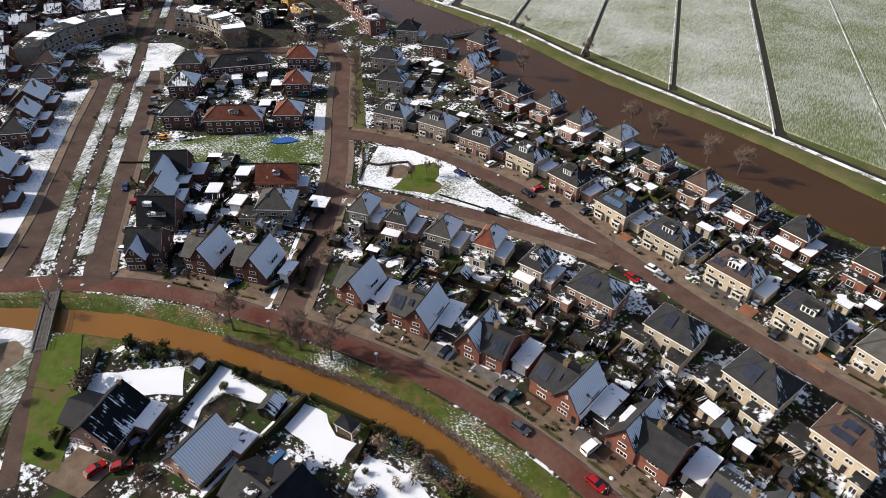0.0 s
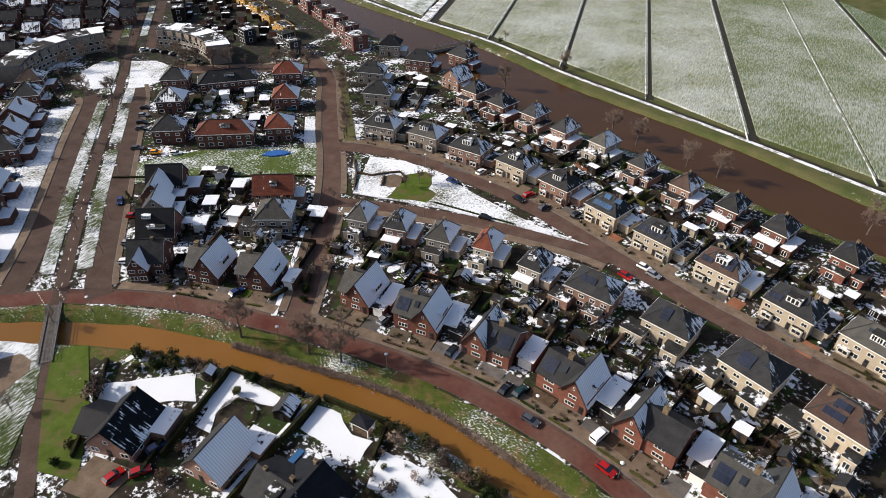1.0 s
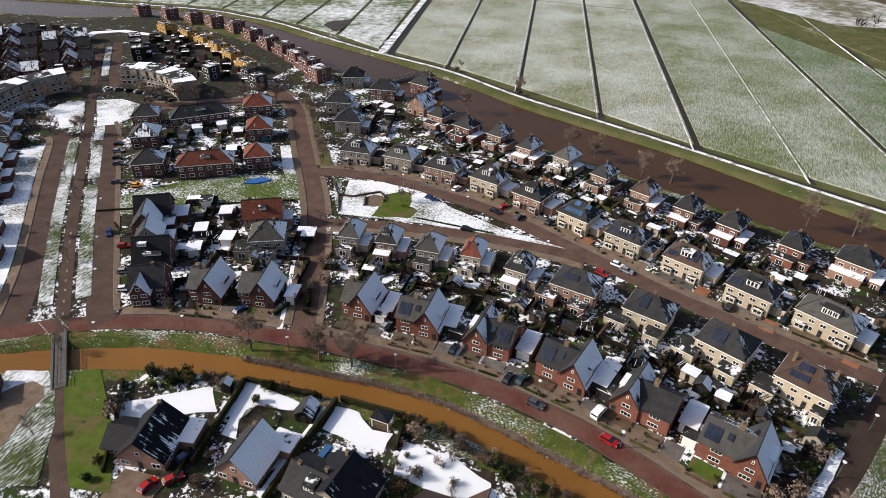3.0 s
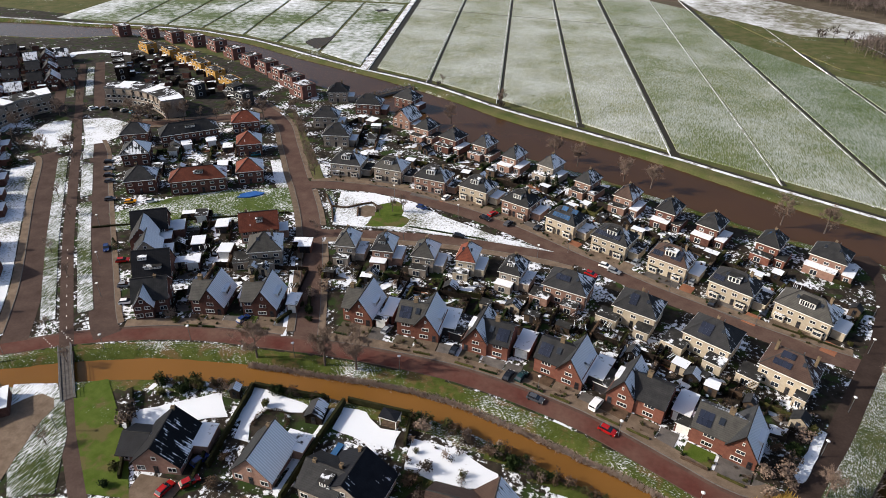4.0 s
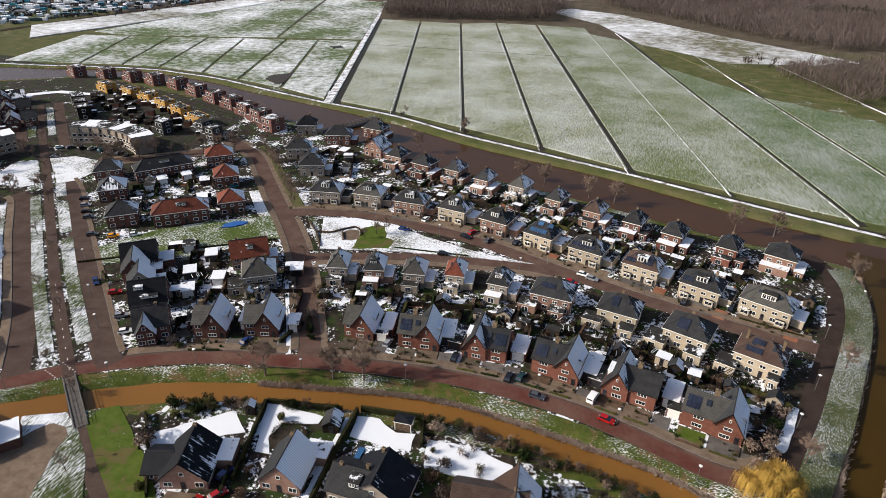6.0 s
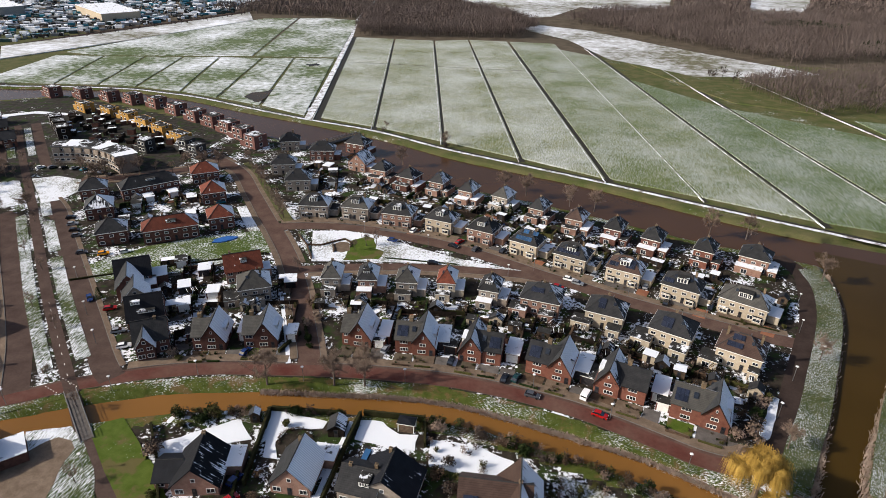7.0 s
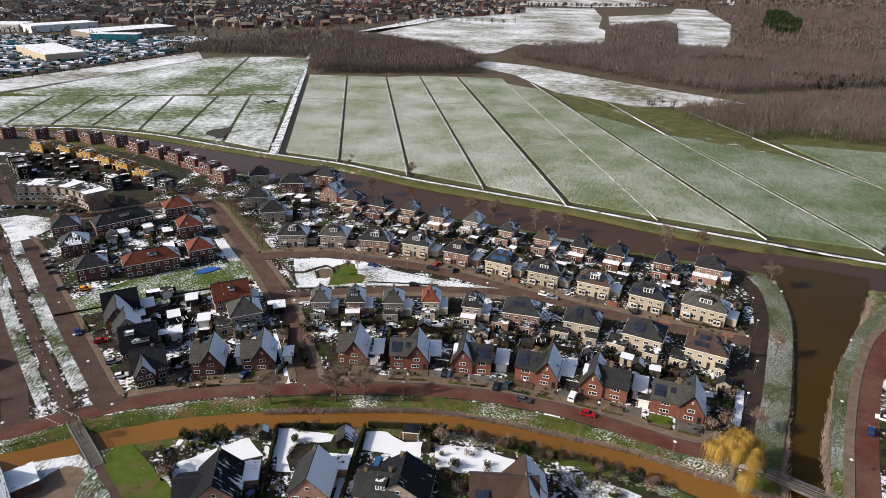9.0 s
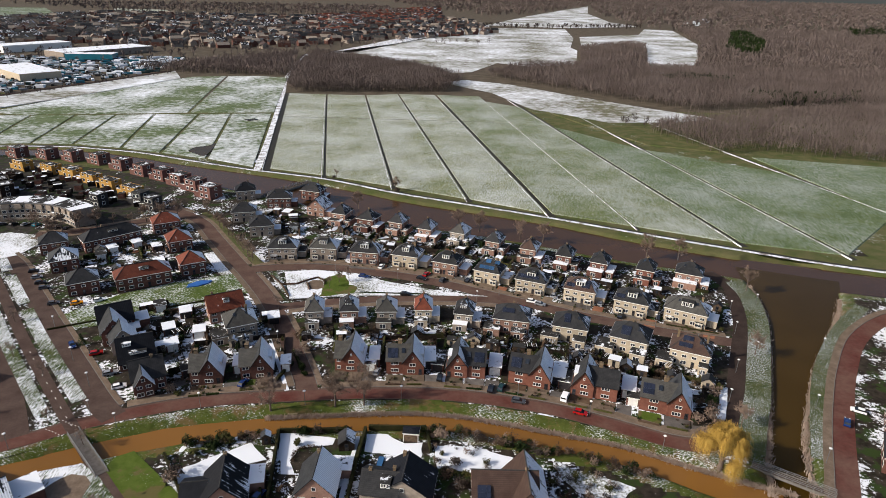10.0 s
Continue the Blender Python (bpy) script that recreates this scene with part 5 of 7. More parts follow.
house(4.0, 87.5, 2, 12.0, 9.5, 3.4, 8.2, "gx", M_PINK, M_TILEBROWN, "brown-roofed house with a row of solar panels", group=SOU, rows=1, solar=((0.8, 0.4, 3, 2, None),), chim=((10, 4.8),))
house(10.4, 86.6, 2, 7.4, 11.0, 3.4, 8.6, "gy", M_PINK, M_TILEBROWN, "gable wing with a brown tiled roof", group=SOU, rows=1, porch=False)
house(24, 82.0, -12, 11, 9, 3.4, 8.0, "gx", M_PINK, M_TILE, "house with a dark roof south of the canal", group=SOU, rows=1)
house(-86.5, 74.5, 45, 12, 9, 3.0, 7.0, "gx", M_DARKBRICK, M_TILESNOW, "low house with snow-covered roofs", group=SOU, rows=1, ext=((12, 17, 1, 7, 2.8, M_FLATSNOW), (-4, 0, 1, 8, 2.8, M_FLATSNOW)))
house(-97, 80.5, 40, 9, 8, 2.9, 6.0, "gx", M_DARKBRICK, M_TILESNOW, "low house with a snowed roof", group=SOU, rows=1)
FAR_OFF = True
# beyond the side canal
EST = "dark-roofed houses beyond the side canal"
for i in range(6):
    x, y = 89 + i * 8.0, 104 + i * 12.5
    house(x + 5.5, y - 4.2, 60, 9.0, 8.5, 5.2, 8.8, "gx", M_DARKBRICK, M_TILENAVY if i % 2 else M_TILE, "dark-roofed brick house with white dormers", group=EST, dorm=((2.5, 6.0, 7.6, 1.2),))
for i in range(5):
    x, y = 112 + i * 8.0, 98 + i * 12.5
    house(x + 6, y - 4, 60, 9.0, 8.5, 5.2, 8.8, "gx", M_DARKBRICK, M_TILE, "brick house with a dark tiled roof", group=EST)


# crescents round the oval green
def crescent(cx, cy, r, a0, a1, n, label):
    h = thing("apartment_building", pose(cx, cy, 0), label, "apartments", "crescents")
    for i in range(n):
        b0, b1 = radians(a0 + (a1 - a0) * i / n), radians(a0 + (a1 - a0) * (i + 1) / n)
        ri, ro, z = r, r + 7.5, 6.6
        p = [(ri * math.cos(b0), ri * math.sin(b0)), (ro * math.cos(b0), ro * math.sin(b0)), (ro * math.cos(b1), ro * math.sin(b1)), (ri * math.cos(b1), ri * math.sin(b1))]
        k = Mesh()
        k.prism(p, 0, z)
        part("wall", k, M_GREYBRICK, h)
        k = Mesh()
        q = [(p[0][0] * 0.985, p[0][1] * 0.985), (p[1][0] * 1.01, p[1][1] * 1.01), (p[2][0] * 1.01, p[2][1] * 1.01), (p[3][0] * 0.985, p[3][1] * 0.985)]
        k.prism(q, z, z + 0.5, 1, top=0)
        part("roof", k, [M_FLAT if i % 3 else M_FLATSNOW, M_METAL], h)
        bm = (b0 + b1) / 2
        wd = r * (b1 - b0)
        rz = math.degrees(bm) + 90
        f = ri * math.cos((b1 - b0) / 2)
        for lvl in range(3):
            for s in (-0.5, 0.5):
                m = pose(f * math.cos(bm), f * math.sin(bm), 0.8 + lvl * 2.05, rz=rz - 180) @ pose(s * wd * 0.5 - 0.8, 0.0, 0)
                window(h, m, 1.6, 1.15)
        k = Mesh()
        k.box(-wd * 0.3, wd * 0.3, -0.8, 0, 4.6, 6.4)
        part("bay", k, M_GREYBRICK, h, m=pose(f * math.cos(bm), f * math.sin(bm), 0, rz=rz - 180))


crescent(-168, 197, 31, 48, 112, 8, "curved grey apartment block with snow on its roof")
crescent(-169, 197, 29, 146, 226, 9, "curved grey apartment block with snow on its roof")


def cube_house(x, y, ang, w, d, h, wall, label, group):
    """A modern flat-roofed block of two stacked volumes."""
    t_ = thing("house", pose(x, y, 0, rz=ang), label, "house", group)
    k = Mesh()
    k.box(-w / 2, w / 2, -d / 2, d / 2, 0, h)
    part("wall", k, wall, t_)
    k = Mesh()
    k.box(-w / 2 - 0.1, w / 2 + 0.1, -d / 2 - 0.1, d / 2 + 0.1, h, h + 0.35, 1)
    k.box(-w / 2 + 0.3, w / 2 - 0.3, -d / 2 + 0.3, d / 2 - 0.3, h + 0.3, h + 0.36)
    part("roof", k, [M_FLAT, wall], t_)
    flat_box(t_, -w / 2 - 3, -w / 2, -d / 2, d / 2 - 2, 2.6, wall, M_FLAT)
    for lvl in range(2):
        for u in (-w * 0.3, w * 0.1):
            window(t_, pose(u - 0.4, -d / 2, 0.8 + lvl * 2.7), 1.7, 1.5)
        window(t_, pose(w / 2, -0.8, 0.8 + lvl * 2.7, rz=90), 1.5, 1.5)


for x, y in ((-252, 314), (-234, 314.5), (-217, 313), (-202, 310.5), (-186, 306.5), (-170, 298), (-155, 289.5), (-142.5, 283), (-131, 275.5), (-121, 268.5), (-111, 259.5)):
    cube_house(x, y + 2.5, -28, 7.4, 6.6, 5.2, M_WINE, "wine-red brick cube house by the wide canal", "cube houses along the wide canal")
for i, (x, y) in enumerate(((-217, 292.5), (-200, 288), (-186, 282), (-172.5, 274.5), (-159.5, 267), (-145, 258))):
    cube_house(x, y + 2.5, -28, 9.5 if i % 2 else 9, 5, 4.2, M_ORANGE, "ochre rendered block house with a flat roof", "ochre block houses")
for i, (x, y) in enumerate(((-136, 250), (-152, 246), (-128, 244))):
    cube_house(x, y, -20, 5, 5, 5.4, M_FLATDARK, "dark grey block house with a snowed flat roof", "grey block houses")
for i in range(3):
    cube_house(-197.5 - 7.2 * i, 254.5 + 7.0 * i, -45, 7.4, 5.2, 5.6, M_DARKWOOD, "black-clad block house with a flat roof", "black block houses")
TER = "terraces behind the crescents"
for x, y, a, w in ((-222, 228, 45, 18), (-236, 240, 45, 18), (-250, 252, 45, 18), (-230, 205, 45, 20), (-246, 218, 45, 20), (-262, 232, 45, 20), (-216, 185, 45, 18), (-278, 246, 45, 20), (-262, 200, 45, 20), (-280, 214, 45, 22), (-240, 180, 45, 20), (-300, 230, 45, 24), (-212, 158, 45, 18), (-228, 166, 45, 18)):
    for j in range(3):
        p = pose(x, y, 0, rz=a) @ Vector((j * w * 0.36, random.uniform(-1.5, 1.5), 0))
        house(p.x, p.y, a, w * 0.29, 7.5, 5.0, 7.8, "gy" if j % 2 else "gx", M_DARKBRICK, random.choice([M_TILE, M_TILE, M_TILESNOW]), "small dark brick house with part-snowed roof", group=TER, chim=((w * 0.15, 4),), category="house", windows="F")


# ---- bridges ----
def rail(parent, p, q, h=0.85, n=10, mat=None):
    """A railing of posts and two bars between two points of a deck."""
    p, q = Vector(p), Vector(q)
    for i in range(n + 1):
        a = p.lerp(q, i / n)
        k = Mesh()
        k.tube(a, a + Vector((0, 0, h)), 0.06, 0.05, 5)
        part("post", k, mat or M_METAL, parent)
    for z in (h * 0.55, h):
        k = Mesh()
        k.tube(p + Vector((0, 0, z)), q + Vector((0, 0, z)), 0.05, 0.05, 5)
        part("rail", k, mat or M_METAL, parent)


def bridge(x, y, ang, length, width, label, deck_mat, z=0.12, n=10):
    b = thing("bridge", pose(x, y, 0, rz=ang), label, "bridge")
    k = Mesh()
    k.box(0, length, -width / 2, width / 2, z - 0.35, z)
    part("deck", k, deck_mat, b)
    for s in (-1, 1):
        k = Mesh()
        k.box(-0.3, length + 0.3, s * width / 2 - 0.12, s * width / 2 + 0.12, z - 0.45, z + 0.16)
        part("edge_beam", k, M_KERB, b)
        rail(b, (0, s * width / 2, z + 0.1), (length, s * width / 2, z + 0.1), n=n)
    for u in (0.5, length - 0.5):
        k = Mesh()
        k.box(u - 0.5, u + 0.5, -width / 2, width / 2, -1.8, z - 0.35)
        part("abutment", k, M_DARKBRICK, b)


M_DECK = plain("bridge_deck", (0.12, 0.105, 0.095), (0.2, 0.18, 0.165), 1.2, 0.8, 0.4, 0.0)
bridge(-80.6, 105.2, -43, 16.6, 2.3, "concrete cycle bridge with grey railings over the canal", M_DECK)
bridge(61.4, 104.6, -32, 15.0, 1.8, "narrow timber footbridge over the side canal", M_WOOD, n=12)
bridge(-91.5, 260.5, 58, 34.0, 2.6, "long timber bridge over the wide canal", M_WOOD, n=14)


# ---- plants ----
def leaf_cloud(count, rx, ry, rz, size, seed, shell=0.45, lumps=5):
    """Many small leaf faces in a lumpy rounded mass, its foot at z 0."""
    rs = np.random.RandomState(seed)
    cen = np.stack([rs.uniform(-0.5, 0.5, lumps) * rx, rs.uniform(-0.5, 0.5, lumps) * ry, rs.uniform(0.35, 0.75, lumps) * rz], 1)
    rad = rs.uniform(0.45, 0.75, lumps)
    w = rs.randint(0, lumps, count)
    d = rs.normal(size=(count, 3))
    d /= np.linalg.norm(d, axis=1)[:, None]
    r = (shell + (1 - shell) * rs.rand(count)) * rad[w]
    p = cen[w] + d * r[:, None] * np.array([rx, ry, rz * 0.7])
    p[:, 2] = np.abs(p[:, 2])
    a = rs.normal(size=(count, 3))
    a /= np.linalg.norm(a, axis=1)[:, None]
    b = np.cross(a, d + rs.normal(size=(count, 3)) * 0.5)
    b /= np.linalg.norm(b, axis=1)[:, None] + 1e-9
    s = size * rs.uniform(0.6, 1.3, count)[:, None]
    v = np.stack([p - a * s, p + b * s * 0.6, p + a * s, p - b * s * 0.6], 1).reshape(-1, 3)
    return v, np.arange(count * 4).reshape(-1, 4)


def raw(name, v, f, mat):
    me = bpy.data.meshes.new(name)
    me.from_pydata(np.asarray(v).tolist(), [], np.asarray(f).tolist())
    me.materials.append(mat)
    me.update()
    return me


def twig_tree(h, spread, seed, thick=0.22, limbs=9, fine=7, size=0.03):
    """Trunk with limbs as one mesh, and the fine twigs of the crown as another."""
    rs = np.random.RandomState(seed)
    k, tv = Mesh(), []
    top = Vector((rs.uniform(-0.3, 0.3), rs.uniform(-0.3, 0.3), h * 0.82))
    fork = top * 0.34
    k.tube((0, 0, -0.1), fork, thick, thick * 0.75, 7, cap=False)
    k.tube(fork, top, thick * 0.75, thick * 0.12, 6)
    ends = []
    for i in range(limbs):
        t_ = rs.uniform(0.3, 0.9)
        a = top * t_
        ang = 2.4 * i + rs.uniform(-0.4, 0.4)
        ln = spread * (1.15 - 0.65 * t_) * rs.uniform(0.8, 1.15)
        b = a + Vector((math.cos(ang) * ln, math.sin(ang) * ln, ln * rs.uniform(0.5, 1.0)))
        k.tube(a, b, thick * 0.34, thick * 0.1, 4, cap=False)
        for j in range(5):
            c = a.lerp(b, rs.uniform(0.35, 1.0))
            d = c + Vector(rs.normal(size=3).tolist()) * spread * 0.22 + Vector((0, 0, spread * 0.18))
            k.tube(c, d, thick * 0.1, thick * 0.04, 3, cap=False)
            ends.append((c, d))
    for c, d in ends:
        for j in range(fine):
            a = c.lerp(d, rs.uniform(0.2, 1.0))
            b = a + Vector(rs.normal(size=3).tolist()) * spread * 0.16 + Vector((0, 0, spread * 0.12))
            s = Vector(rs.normal(size=3).tolist()).normalized() * size
            tv += [tuple(a - s), tuple(a + s), tuple(b)]
    return k.data("trunk", [M_BARK]), raw("crown", tv, np.arange(len(tv)).reshape(-1, 3), M_TWIG)


TREES = [twig_tree(8.6, 2.9, s, fine=62, size=0.028, limbs=12) for s in (1, 2, 3)] + [twig_tree(5.6, 1.6, s, 0.12, 9, 18, 0.035) for s in (4, 5)]


def tree(x, y, kind=0, s=1.0, z=0.0, label="bare street tree with fine twigs", group="bare trees"):
    t_ = thing("tree", pose(x, y, z, rz=x * 37 % 360) @ Matrix.Scale(s, 4), label, "tree", group)
    part("trunk", TREES[kind % 5][0], None, t_)
    part("crown", TREES[kind % 5][1], None, t_)


for i, (x, y, k_, s) in enumerate(((-41.5, 115.6, 0, 1.15), (-27.3, 118.0, 1, 1.15), (-20.8, 119.0, 2, 1.2), (-44, 253.5, 0, 1), (-1.2, 235.2, 1, 1), (7.0, 231.4, 2, 1), (22.6, 224.9, 0, 1), (31, 222.6, 1, 1), (67, 211.5, 2, 1.05), (78, 210.5, 0, 1.05), (92.6, 186.5, 1, 1), (79.5, 147.5, 2, 0.8), (63.9, 116.8, 1, 0.75), (-62, 297.5, 3, 0.9), (-31, 279.5, 2, 0.8))):
    tree(x, y, k_, s, -0.2 if y > 205 else 0.0, "bare canal-side tree with fine twigs", "bare trees by the canals")
for i in range(11):
    u = i / 10
    tree(-71 - 33 * u, 195.5 + 45 * u, i, 0.75, group="bare trees on the cross street")
for i in range(14):
    q = BIKE_PATH[int(8 + i * (len(BIKE_PATH) - 12) / 14)]
    tree(q[0] - 2.6 - (i % 2) * 0.4, q[1] - 2.4 + (i % 2) * 5.6, 3 + i % 2, 0.85, group="young trees in the avenue")
for i in range(12):
    a = radians(20 + i * 26)
    tree(-168 + 22 * math.cos(a), 199 + 20 * math.sin(a), i, 0.9, group="bare trees round the oval")
for i in range(8):
    tree(-150 + i * 5.2, 216 + i * 2.6, i, 0.95, group="bare trees by the north street")
tree(-38.5, 181.5, 4, 1.0, label="thin bare tree in the park")
tree(-35.5, 182.5, 3, 1.0, label="thin bare tree in the park")
tree(-41, 178, 3, 0.8, label="thin bare tree in the park")
tree(-53, 163, 3, 0.9)

# golden weeping willow: limbs that fork into tips, with strands hanging from each
rs = np.random.RandomState(11)
wv, k = [], Mesh()
k.tube((0, 0, -0.3), (0.15, 0.1, 2.4), 0.5, 0.38, 9, cap=False)
for i in range(17):
    a = i * 2.4 + rs.uniform(-0.3, 0.3)
    r = (0.8, 2.4, 3.5)[i % 3] * rs.uniform(0.8, 1.2)
    tip = Vector((r * math.cos(a), r * math.sin(a), 9.4 - 0.24 * r * r + rs.uniform(-0.9, 0.6)))
    mid = Vector((tip.x * 0.45, tip.y * 0.45, 2.4 + (tip.z - 2.4) * 0.6))
    k.tube((0.15, 0.1, 2.2), mid, 0.2, 0.12, 6, cap=False)
    k.tube(mid, tip, 0.12, 0.03, 5, cap=False)
    for j in range(480):
        o = rs.normal(size=3)
        o /= np.linalg.norm(o)
        p = tip + Vector((o[0] * 0.35, o[1] * 0.35, o[2] * 0.3)) - (tip - mid) * float(rs.uniform(0.0, 0.45))
        out = Vector((o[0] + 0.35 * math.cos(a), o[1] + 0.35 * math.sin(a), 0)) * float(rs.uniform(0.45, 1.25))
        q = p + out + Vector((0, 0, float(rs.uniform(-0.3, 0.35))))
        e = q + out * float(rs.uniform(0.1, 0.45)) - Vector((0, 0, float(rs.uniform(0.8, 2.2 + 0.75 * r))))
        e.z = max(e.z, 0.35)
        s = Vector((-o[1], o[0], 0.3)).normalized() * 0.024
        wv += [tuple(p - s), tuple(p + s), tuple(q), tuple(q - s * 1.2), tuple(q + s * 1.2), tuple(e)]
w_ = thing("willow_tree", pose(54.3, 103.2, -0.1) @ Matrix.Scale(1.14, 4), "golden weeping willow on the canal bank", "tree")
part("crown", raw("crown", wv, np.arange(len(wv)).reshape(-1, 3), M_WILLOW), None, w_, "hanging golden twigs")
part("trunk", k, M_BARK, w_)

M_GARDENHEDGE = plain("garden_hedge", (0.022, 0.026, 0.01), (0.055, 0.05, 0.022), 0.6, 0.8, 0.0, 0.3, 0.05)
SHRUBS = {}
for n, m in (("green", M_LEAF), ("olive", M_OLIVE), ("brown", M_HEATH), ("dark", M_TWIGDARK), ("grey", M_TWIG)):
    SHRUBS[n] = [raw("shrub", *leaf_cloud(420 if n in ("green", "olive") else 300, 1.0, 1.0, 1.5, 0.15 if n in ("green", "olive") else 0.12, 40 + i, 0.35), m) for i in range(3)]
CONIFER = []
for i in range(2):
    rs = np.random.RandomState(70 + i)
    v = []
    for j in range(420):
        z = rs.rand() ** 1.3
        a, r = rs.uniform(0, 6.28), (1 - z) * 0.95 * rs.uniform(0.55, 1.05) + 0.05
        p = np.array([r * math.cos(a), r * math.sin(a), z * 3.0 + 0.1])
        o = np.array([math.cos(a), math.sin(a), -0.5]) * 0.22
        s = np.array([-math.sin(a), math.cos(a), 0.2]) * 0.11
        v += [p - s, p + s, p + o]
    CONIFER.append(raw("conifer", v, np.arange(len(v)).reshape(-1, 3), M_LEAF))
LABELS = {"green": "dense evergreen shrub in a garden", "olive": "olive-green shrub in a garden", "brown": "brown leafless shrub in a garden", "dark": "dark bare shrub of fine twigs", "grey": "grey bare shrub of fine twigs"}


def shrub(x, y, s=1.0, kind="green", tall=1.0, z=0.0):
    ob = new("shrub", SHRUBS[kind][int(abs(x * 7 + y * 13)) % 3])
    ob.matrix_basis = pose(x, y, z, rz=(x * 53 + y * 31) % 360) @ Matrix.Diagonal((s, s, s * tall, 1))
    tagged(ob, LABELS[kind], "shrub", "garden shrubs")


SMALL = {n: [] for n in SHRUBS}


def small_shrub(x, y, s, kind, tall=1.0):
    """One of the many small plants, gathered by kind and joined at the end."""
    me = SHRUBS[kind][int(abs(x * 7 + y * 13)) % 3]
    co = np.empty(len(me.vertices) * 3)
    me.vertices.foreach_get("co", co)
    co = co.reshape(-1, 4, 3)[::2].copy().reshape(-1, 3)
    a = (x * 53 + y * 31) % 6.28
    c, d = math.cos(a), math.sin(a)
    co = np.stack([co[:, 0] * c - co[:, 1] * d, co[:, 0] * d + co[:, 1] * c, co[:, 2] * tall], 1) * s + (x, y, 0)
    SMALL[kind].append(co)


def conifer(x, y, s=1.0):
    ob = new("conifer", CONIFER[int(x) % 2])
    ob.matrix_basis = pose(x, y, 0, rz=x * 91 % 360) @ Matrix.Scale(s, 4)
    tagged(ob, "dark pointed evergreen tree in a garden", "tree", "garden conifers")


def hedge(p, q, h=1.7, w=0.8, mat=None, snow=False, label="clipped dark evergreen hedge"):
    """A clipped hedge: a dense core with leaves standing out of all its faces."""
    p, q = Vector((*p, 0)), Vector((*q, 0))
    ln = (q - p).length
    n = int(ln * (h * 2 + w) * 9)
    rs = np.random.RandomState(int(abs(p.x * 10)) + 5)
    u = rs.rand(n) * ln
    face_ = rs.rand(n) * (2 * h + w)
    y = np.where(face_ < h, -w / 2, np.where(face_ < 2 * h, w / 2, face_ - 2 * h - w / 2)) + rs.normal(0, 0.07, n)
    z = np.where(face_ < h, face_, np.where(face_ < 2 * h, face_ - h, h)) + rs.normal(0, 0.06, n)
    c = np.stack([u, y, np.abs(z)], 1)
    a, b = rs.normal(size=(n, 3)), rs.normal(size=(n, 3))
    a /= np.linalg.norm(a, axis=1)[:, None]
    b = np.cross(a, b)
    b /= np.linalg.norm(b, axis=1)[:, None]
    v = np.stack([c - a * 0.14, c + b * 0.1, c + a * 0.14], 1).reshape(-1, 3)
    core = Mesh()
    core.box(0.05, ln - 0.05, -w / 2 + 0.08, w / 2 - 0.08, 0, h - 0.08)
    me = raw("hedge", np.vstack([v, np.array(core.v)]), [], mat or M_LEAF)
    faces = np.arange(len(v)).reshape(-1, 3).tolist() + [tuple(i + len(v) for i in f_) for f_ in core.f]
    me.clear_geometry()
    me.from_pydata(np.vstack([v, np.array(core.v)]).tolist(), [], faces)
    me.update()
    d = q - p
    ob = new("hedge", me)
    ob.matrix_basis = pose(p.x, p.y, 0, rz=math.degrees(math.atan2(d.y, d.x)))
    tagged(ob, label, "hedge", "hedges")
    if snow:
        k = Mesh()
        k.box(0.1, ln - 0.1, -w / 2 + 0.05, w / 2 - 0.05, h - 0.1, h + 0.1)
        part("snow_cap", k, M_SNOWCAP, ob, "strip of snow along the top")


for p, q, h, w_, sn in (((-37.4, 107.9), (-34.2, 89), 1.9, 0.9, False), ((-37.3, 108.2), (-22, 109.5), 1.5, 1.0, False), ((-19.0, 109.9), (-19.4, 100), 2.0, 1.0, False), ((-19.4, 99.8), (-19.5, 87.5), 2.0, 0.9, False), ((-18.5, 110.4), (-6.2, 110.9), 1.8, 0.9, False), ((-58.5, 99.5), (-52.4, 91.5), 1.6, 0.8, False), ((-52.2, 91.2), (-46.5, 82.5), 1.5, 0.8, False), ((-42.6, 140), (-38.2, 131.5), 1.5, 1.0, False), ((-43.5, 126.4), (-41.3, 134.5), 1.3, 1.0, False), ((-36.5, 92), (-34.6, 85), 1.5, 0.9, False), ((-10, 149.5), (-3.6, 150.0), 1.7, 0.8, False), ((-6, 110.8), (-4.6, 104), 1.6, 0.8, False), ((73, 186), (79.5, 183.5), 1.3, 0.8, False), ((60, 161.8), (73.5, 157.6), 0.7, 0.6, False), ((-112, 145.8), (-66, 171.2), 0.8, 0.7, False)):
    hedge(p, q, h * 0.78, w_ * 0.7, M_GARDENHEDGE, sn)
hedge((-31.0, 175.0), (-9.5, 175.3), 0.5, 0.5)
for p, q in (((-56.4, 178.3), (-52.0, 178.9)), ((-52.0, 178.9), (-48.3, 182.5)), ((-48.3, 182.5), (-46.1, 184.2)), ((-46.1, 184.2), (-43.9, 182.7)), ((-43.9, 182.7), (-42.8, 179.5)), ((-48.8, 180.4), (-46.8, 175.5)), ((-61.3, 184.5), (-56.5, 178.6)), ((-56.5, 178.6), (-51.9, 170.4))):
    hedge(p, q, 0.7, 0.5, M_HEATH, label="low brown hedge round the park's play ground")

patch("path_snowy", [(-20.8, 108), (-20.0, 108), (-20.3, 88), (-21.3, 88)], 0.1, M_SNOWCAP, "snow-covered strip along a hedge", "path", 0.15)
